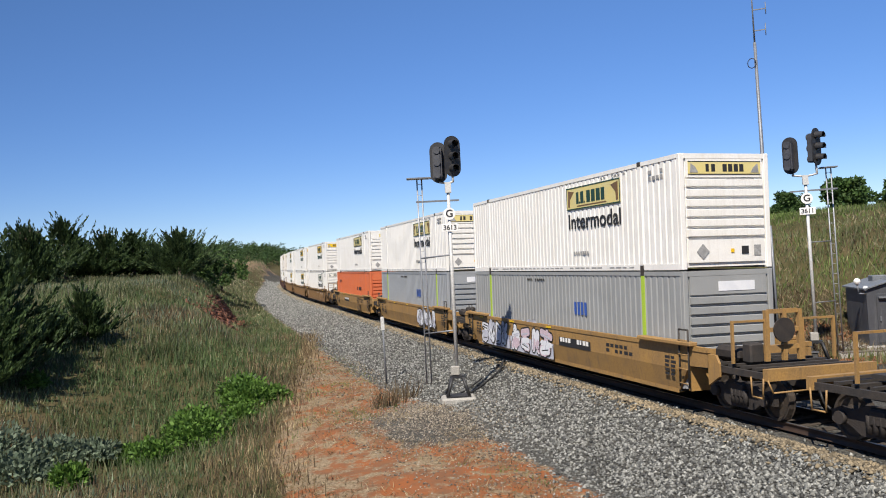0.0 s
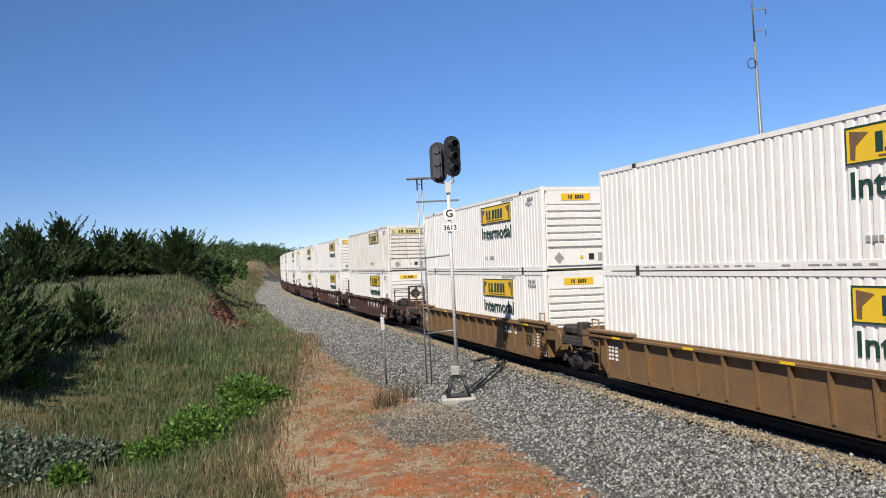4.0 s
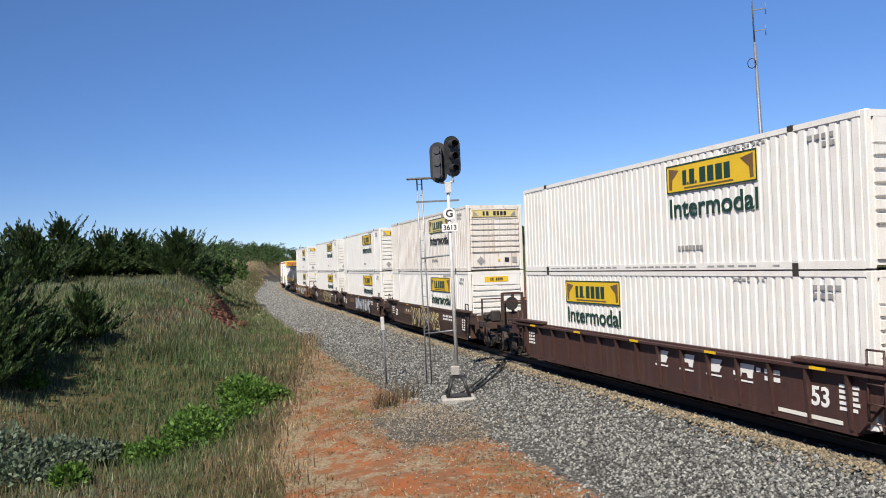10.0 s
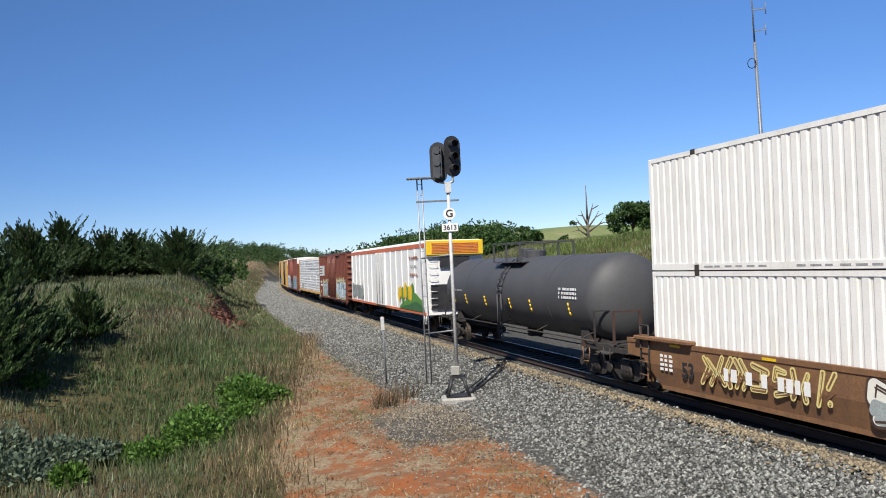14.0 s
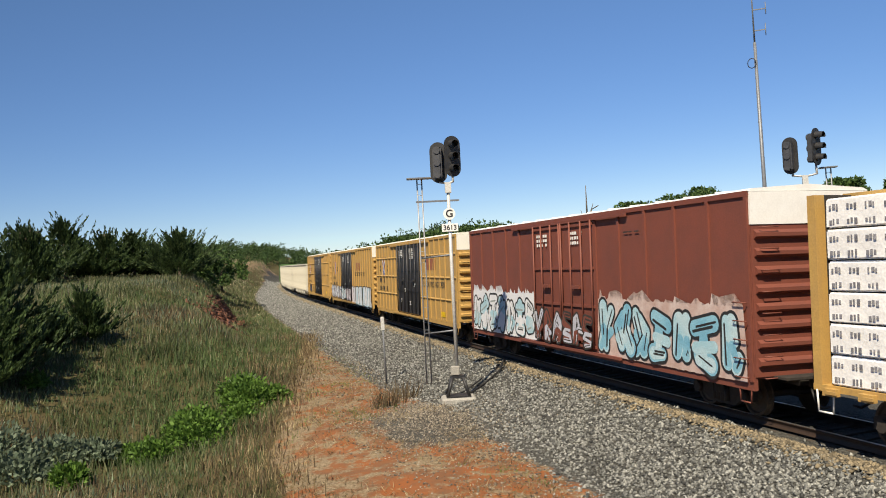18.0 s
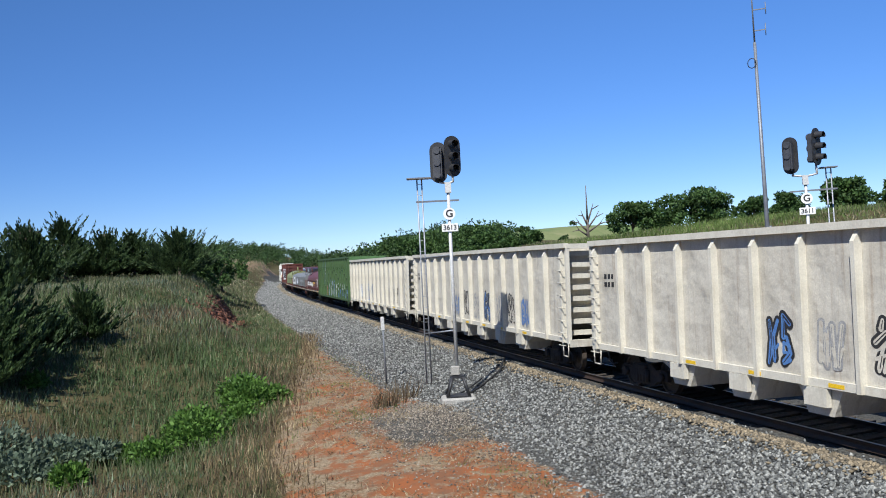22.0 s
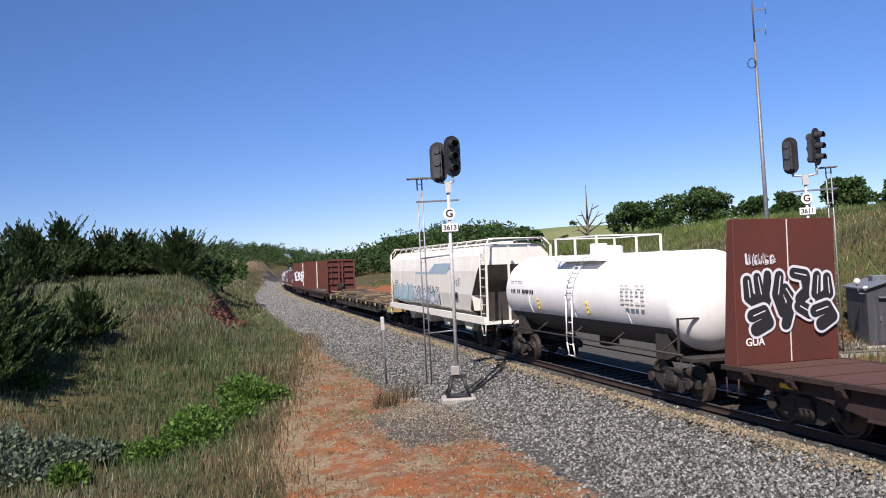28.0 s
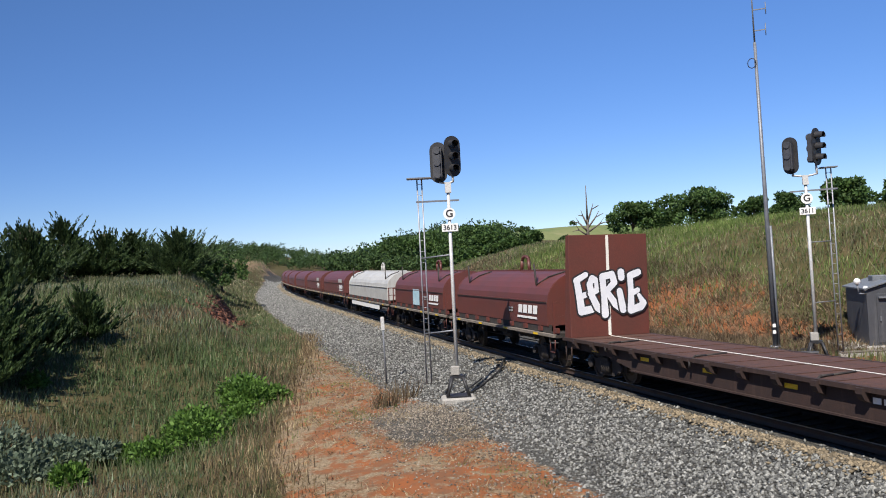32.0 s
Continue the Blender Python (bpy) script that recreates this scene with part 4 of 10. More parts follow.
# the dead tree on the bank
g = np.random.default_rng(7)
zd = float(ground_z(14.6, 85.0)[0])
dead = thing("dead_tree", Vector((14.6, 85.0, zd)), "bare dead tree with grey broken limbs", "tree")
part("trunk", tube(tube(bmesh.new(), (0, 0, -0.3), (0.05, 0, 2.2), 0.17, 0.12, n=8), (0.05, 0, 2.2), (0.1, 0, 10.2 - zd), 0.11, 0.03, n=8), M["deadwood"], dead)
for (x, z, x2, z2, x3, z3) in ((0, 1.3, 0.9, 2.4, 1.7, 2.75), (0.05, 1.9, 0.55, 3.2, 1.35, 3.6), (0, 1.0, -0.8, 1.9, -1.5, 2.1), (0, 0.9, 1.2, 1.7, 2.1, 1.9), (0.05, 1.6, -0.4, 2.6, -0.9, 2.7), (0, 0.6, -0.9, 1.2, -1.6, 1.1)):
    bm = bmesh.new()
    yy = g.normal(0, 0.4)
    tube(bm, (x, 0, z), (x2, yy, z2), 0.11, 0.07, n=6)
    tube(bm, (x2, yy, z2), (x3, yy * 1.6, z3), 0.07, 0.03, n=6)
    tube(bm, (x2, yy, z2), (x2 + 0.4 * (x2 - x), yy, z2 + 0.6), 0.05, 0.02, n=5)
    part("limb", bm, M["deadwood"], dead)

bt = thing("white_tank", Vector((32.4, 91.0, float(ground_z(32.4, 91.0)[0]))), "small white dome among the trees on the crest", "tank")
part("dome", tube(bmesh.new(), (0, 0, 0), (0, 0, 1.3), 0.75, 0.6, n=14), M["white"], bt)


def bush(x, y, h, r, seed, material, label, n=1500, leaf=0.14):
    g = np.random.default_rng(seed)
    z0 = float(ground_z(x, y)[0])
    d = g.normal(size=(n, 3))
    d[:, 2] = np.abs(d[:, 2]) * 0.9
    d /= np.linalg.norm(d, axis=1, keepdims=True)
    P = d * np.array([r, r, h]) * (g.random(n) ** 0.35)[:, None] * (1 + 0.25 * np.sin(d[:, 0:1] * 5 + seed) * np.cos(d[:, 1:2] * 6))
    ob = new("bush", leaves_mesh("bush", P, d + g.normal(0, 0.6, (n, 3)) + np.array([0, 0, 0.3]), g.uniform(leaf * 0.7, leaf * 1.4, n), g.uniform(leaf * 0.5, leaf * 0.9, n), g, M[material]))
    ob.matrix_basis = Matrix.Translation((x, y, z0))
    return tagged(ob, label, "bush", "bushes along the ditch")


for i in range(14):
    u = i / 13
    x, y = -10.8 + 3.5 * u, 23.2 + 10.4 * u
    k = (0.55, 1.15, 0.75, 1.0, 0.65)[i % 5]
    if i in (1, 2, 3, 10):
        continue
    bush(x + 0.9 * math.sin(i * 2.3), y + 0.4 * math.cos(i * 1.7), 0.95 * k, 0.95 * k, 300 + i, "bush", "bright green leafy bush in the ditch", 2200)
for i, (x, y, h, r) in enumerate(((-12.6, 24.0, 0.75, 1.1), (-13.6, 25.0, 0.8, 1.2), (-12.2, 25.8, 0.6, 1.0), (-14.2, 23.4, 0.8, 1.1), (-11.4, 26.4, 0.5, 0.8), (-8.5, 34.6, 0.4, 0.6))):
    bush(x, y, h, r, 330 + i, "sage", "grey-green sage bush in the grass", 1100, 0.16)
for i, (x, y) in enumerate(((-15.4, 31.4),)):
    bush(x, y, 0.5, 0.45, 345 + i, "bush", "yellow-green shrub under the junipers", 700, 0.16)


def blades(name, X, Y, h, w, seed, material, label, category, lean=0.25, quad=False):
    """Single blades and stems, rooted on the ground."""
    g = np.random.default_rng(seed)
    n = len(X)
    Z = ground_z(X, Y)
    P = np.stack([X, Y, Z - 0.02], 1)
    D = np.stack([g.normal(0.06, lean, n), g.normal(0.03, lean, n), np.ones(n)], 1)
    ob = new(name, leaves_mesh(name, P, D, h, w, g, material, quad))
    return tagged(ob, label, category, kind="stuff")


def scatter(g, n, x0, x1, y0, y1, keep, clump=0.0):
    X, Y = g.uniform(x0, x1, n), g.uniform(y0, y1, n)
    if clump:
        m = n // 7
        ci = g.integers(0, m, n)
        X, Y = X[ci] + g.normal(0, clump, n), Y[ci] + g.normal(0, clump, n)
    s, d = to_track(X, Y)
    k = keep(X, Y, s, d, g.random(n))
    return X[k], Y[k], s[k], d[k]


g = np.random.default_rng(50)
near_w = lambda X, Y, r, k=30.0: r < np.clip((k / np.hypot(X, Y)) ** 1.1, 0, 1)
X, Y, s_, d_ = scatter(g, 330000, -38, -2, 16, 94, lambda X, Y, s, d, r: (d > path_edge(s) + 0.1 + 0.6 * r) & (np.abs(X) < 0.62 * Y + 3) & near_w(X, Y, r, 38) & (gully_share(s, d) < 0.45), 0.22)
hh = g.uniform(0.22, 0.62, len(X)) * (0.8 + 0.4 * waves(X, Y, 0.5)) * np.where(d_ < path_edge(s_) + 1.2, 0.7, 1.0)
ww = g.uniform(0.018, 0.04, len(X)) * (0.6 + np.hypot(X, Y) / 45)
pa = waves(X, Y, 0.33) + 0.6 * waves(X + 40, Y, 0.9) + g.normal(0, 0.45, len(X))
crest_ = sstep(mound_share(X, Y, s_, d_), 0.72, 0.97)
pa = pa * (1 - 0.55 * crest_) + 0.50 * crest_
for lo_, hi_, mt_, lab_, k_ in ((-9, 0.1, "meadow_green", "tall green grass on the mound", 51), (0.1, 0.75, "grass", "tawny and dull green grass on the mound", 60), (0.75, 1.05, "sage", "grey-green weeds in the grass on the mound", 61), (1.05, 9, "brown_weed", "dark brown dead stalks in the grass on the mound", 62)):
    q_ = (pa >= lo_) & (pa < hi_)
    blades("meadow_grass", X[q_], Y[q_], hh[q_] * (0.8 if mt_ == "sage" else 1.0), ww[q_] * (1.5 if mt_ == "sage" else 1.0), k_, M[mt_], lab_, "grass")
# rough grass between the gully and the ballast
X, Y, s_, d_ = scatter(g, 70000, -34, 0, 40, 130, lambda X, Y, s, d, r: (d > path_edge(s) - 0.3 + 0.9 * r) & (d < 13) & (s > 27) & (s < 120) & (r < 0.9) & (gully_share(s, d) < 0.4), 0.3)
pa = waves(X, Y, 0.5) + g.normal(0, 0.6, len(X))
for lo_, hi_, mt_, lab_, k_ in ((-9, -0.1, "meadow_green", "green grass between gully and ballast", 63), (-0.1, 0.7, "grass", "tawny grass between gully and ballast", 64), (0.7, 9, "brown_weed", "brown dead weeds between gully and ballast", 65)):
    q_ = (pa >= lo_) & (pa < hi_)
    blades("verge_grass", X[q_], Y[q_], g.uniform(0.12, 0.42, q_.sum()) * np.clip((d_[q_] - 4.5) / 4, 0.4, 1.2), g.uniform(0.03, 0.06, q_.sum()) * (0.6 + np.hypot(X[q_], Y[q_]) / 70), k_, M[mt_], lab_, "grass", 0.35)
X, Y, s_, d_ = scatter(g, 60000, -16, 4, 15, 62, lambda X, Y, s, d, r: (d > path_edge(s) - 1.1 + 1.3 * r) & (d < path_edge(s) + 2.2) & near_w(X, Y, r, 30), 0.3)
hb = g.random(len(X)) < 0.6
blades("dry_grass", X[hb], Y[hb], g.uniform(0.15, 0.6, hb.sum()), g.uniform(0.015, 0.035, hb.sum()) * (0.6 + np.hypot(X[hb], Y[hb]) / 45), 70, M["brown_weed"], "dark brown dead stalks along the edge of the path", "grass")
X, Y = X[~hb], Y[~hb]
blades("dry_grass", X, Y, g.uniform(0.15, 0.55, len(X)), g.uniform(0.015, 0.03, len(X)) * (0.6 + np.hypot(X, Y) / 45), 52, M["straw"], "dry tawny grass along the edge of the path", "grass")
# dry stems at the foot of the signal
X, Y, s_, d_ = scatter(g, 22000, -7, 2, 24, 40, lambda X, Y, s, d, r: (np.hypot((s - 16.6) / 0.8, (d - 6.6) / 0.55) < 1.2 * r) | (np.hypot((s - 18.2) / 0.7, (d - 5.5) / 0.5) < 1.2 * r) | (np.hypot((s - 17.2) / 2.2, (d - 6.2) / 1.0) < 0.5 * r), 0.10)
hw = g.random(len(X)) < 0.6
blades("dry_weeds", X[hw], Y[hw], g.uniform(0.35, 1.0, hw.sum()), 0.032, 53, M["brown_weed"], "brown dry weeds by the signal", "weeds", 0.2)
blades("dry_weeds", X[~hw], Y[~hw], g.uniform(0.2, 0.8, (~hw).sum()), 0.022, 69, M["straw"], "straw-coloured dry weeds by the signal", "weeds", 0.25)
# litter of short straw lying on the red earth
X, Y, s_, d_ = scatter(g, 90000, -12, 5, 15, 60, lambda X, Y, s, d, r: (d > 5.3) & (d < path_edge(s)) & near_w(X, Y, r, 26) & (waves(X, Y, 1.3) > -0.25 - 0.3 * (s > 18)), 0.28)
h_ = g.random(len(X)) < 0.3
blades("straw_litter", X[h_], Y[h_], g.uniform(0.06, 0.22, h_.sum()), 0.026, 67, M["brown_weed"], "short dark stubble scattered over red earth", "straw", 1.4)
X, Y = X[~h_], Y[~h_]
blades("straw_litter", X, Y, g.uniform(0.06, 0.22, len(X)), 0.022, 54, M["straw"], "short dry straw scattered over red earth", "straw", 1.6)
X, Y, s_, d_ = scatter(g, 12000, -9, 2, 16, 58, lambda X, Y, s, d, r: (d > 5.6) & (d < path_edge(s)) & (waves(X + 7, Y, 0.9) + 0.35 * sstep(s, 18, 26) > 0.30), 0.16)
blades("green_tufts", X, Y, g.uniform(0.08, 0.24, len(X)), 0.022, 55, M["green_grass"], "low green tufts on the path", "grass", 0.5)
# the far bank
X, Y, s_, d_ = scatter(g, 480000, -12, 62, 22, 135, lambda X, Y, s, d, r: (d < -9.4) & (X < 0.60 * Y + 6) & near_w(X, Y, r, 62) & ((s < 20) | (d < -12.4 - 1.2 * r) | (d < -10.6) & (r < 0.3 + 0.25 * waves(X, Y, 0.5))) & (d > -30), 0.35)
tall = g.uniform(0.25, 0.75, len(X)) * (0.8 + 0.4 * waves(X, Y, 0.3)) * (1 - 0.45 * sstep(s_, 60, 100))
wd = g.uniform(0.02, 0.045, len(X)) * (0.6 + np.hypot(X, Y) / 50)
gv = waves(X + 11, Y, 0.16) + 0.5 * waves(X, Y + 9, 0.6) + g.normal(0, 0.5, len(X)) - 0.8 * np.exp(-((s_ - 34) / 9) ** 2) + 0.4 * (1 - sstep(s_, 20, 30)) + 0.18
gm = gv < 0.0
blades("bank_grass", X[gm], Y[gm], tall[gm], wd[gm], 56, M["green_grass"], "tall green grass on the bank beyond the track", "grass", 0.3)
gt = (gv >= 0.0) & (gv < 0.8)
blades("bank_grass", X[gt], Y[gt], tall[gt], wd[gt], 57, M["grass"], "tawny and dull green grass on the bank", "grass", 0.3)
gt = gv >= 0.8
blades("bank_grass", X[gt], Y[gt], tall[gt] * 0.8, wd[gt] * 1.3, 66, M["brown_weed"], "brown dead weeds on the bank", "weeds", 0.6)
X, Y, s_, d_ = scatter(g, 90000, 2, 32, 24, 100, lambda X, Y, s, d, r: (d < -8.6) & (d > -14) & (waves(X, Y, 0.45) + r > 0.3), 0.4)
blades("scarp_weeds", X, Y, g.uniform(0.10, 0.40, len(X)), 0.045, 58, M["brown_weed"], "brown dry weeds on the red scarp", "weeds", 0.8)
X, Y, s_, d_ = scatter(g, 150000, 4, 26, 24, 56, lambda X, Y, s, d, r: (d < -8.8) & (d > -15) & (s > 14) & (s < 36 + 4 * r) & (waves(X, Y, 0.7) + 1.2 * r > 0.1), 0.3)
blades("scarp_weeds", X, Y, g.uniform(0.15, 0.55, len(X)), 0.04, 68, M["brown_weed"], "tangled brown dead weeds on the red scarp", "weeds", 0.9)
X, Y, s_, d_ = scatter(g, 52000, -75, -8, 85, 260, lambda X, Y, s, d, r: (d > 6.5) & (d < 40), 0.5)
blades("low_grass", X, Y, g.uniform(0.3, 0.8, len(X)), 0.13, 59, M["grass"], "rough grass beside the curve", "grass", 0.4)


def woods(name, n, x0, x1, y0, y1, keep, hmin, hmax, seed, label):
    """Far woods: many crowns of loose leaf clumps, joined."""
    g = np.random.default_rng(seed)
    X, Y = g.uniform(x0, x1, n), g.uniform(y0, y1, n)
    s, d = to_track(X, Y)
    k = keep(X, Y, s, d)
    X, Y = X[k], Y[k]
    Z = ground_z(X, Y)
    h = g.uniform(hmin, hmax, len(X))
    m = 220
    c = np.repeat(np.stack([X, Y, Z + h * 0.55], 1), m, 0)
    lob = g.normal(0, 0.30, (len(X), 7, 3))
    which = g.integers(0, 7, len(c))
    hr = np.repeat(h, m)
    off = lob[np.repeat(np.arange(len(X)), m), which]
    d = g.normal(size=(len(c), 3))
    d /= np.linalg.norm(d, axis=1, keepdims=True)
    P = c + (off * np.array([0.8, 0.8, 0.55]) + d * 0.24 * (g.random((len(c), 1)) ** 0.3)) * hr[:, None]
    ob = new(name, leaves_mesh(name, P, d + g.normal(0, 0.6, d.shape), hr * g.uniform(0.075, 0.13, len(c)), hr * g.uniform(0.065, 0.11, len(c)), g, M["far"]))
    return tagged(ob, label, "woods", kind="stuff")


woods("far_woods", 620, -235, -42, 360, 500, lambda X, Y, s, d: (np.abs(d) > 12), 4.2, 6.6, 70, "green wooded ridge beyond the curve")
woods("far_woods", 420, -45, 20, 195, 300, lambda X, Y, s, d: d < -12, 4.0, 7.0, 71, "green woods beyond the cutting")
woods("far_woods", 70, -25, 16, 150, 205, lambda X, Y, s, d: d < -20, 2.5, 4.5, 72, "green scrub beyond the cutting")


# lone trees on the pale hill
g = np.random.default_rng(81)
for i in range(16):
    yy = g.uniform(520, 860)
    xx = yy * g.uniform(0.075, 0.165)
    broad_tree(xx, yy, float(ground_z(xx, yy)[0]) + g.uniform(3.0, 6.0), g.uniform(2.0, 3.6), 260 + i, "small round green tree on the pale hill", 420, 0.9, "far", "trees on the pale hill")

# ---- the train: how it runs ----
SPEED = 24.097


def car_pose(mid, half, t):
    """The pose of a car whose middle is mid metres along at the start; its bogies stand half off the middle."""
    s = mid - SPEED * t
    xa, ya, _ = track_at(s - half)
    xb, yb, _ = track_at(s + half)
    d = Vector((xa - xb, ya - yb, 0)).normalized()
    m = Matrix.Rotation(math.atan2(d.y, d.x), 4, "Z") @ Matrix.Rotation(-radians(LEAN), 4, "X")
    return Matrix.Translation(((xa + xb) / 2, (ya + yb) / 2, 0)) @ m


MOVING = []
CACHE = {}
UP = Matrix.Rotation(math.pi / 2, 4, "X")

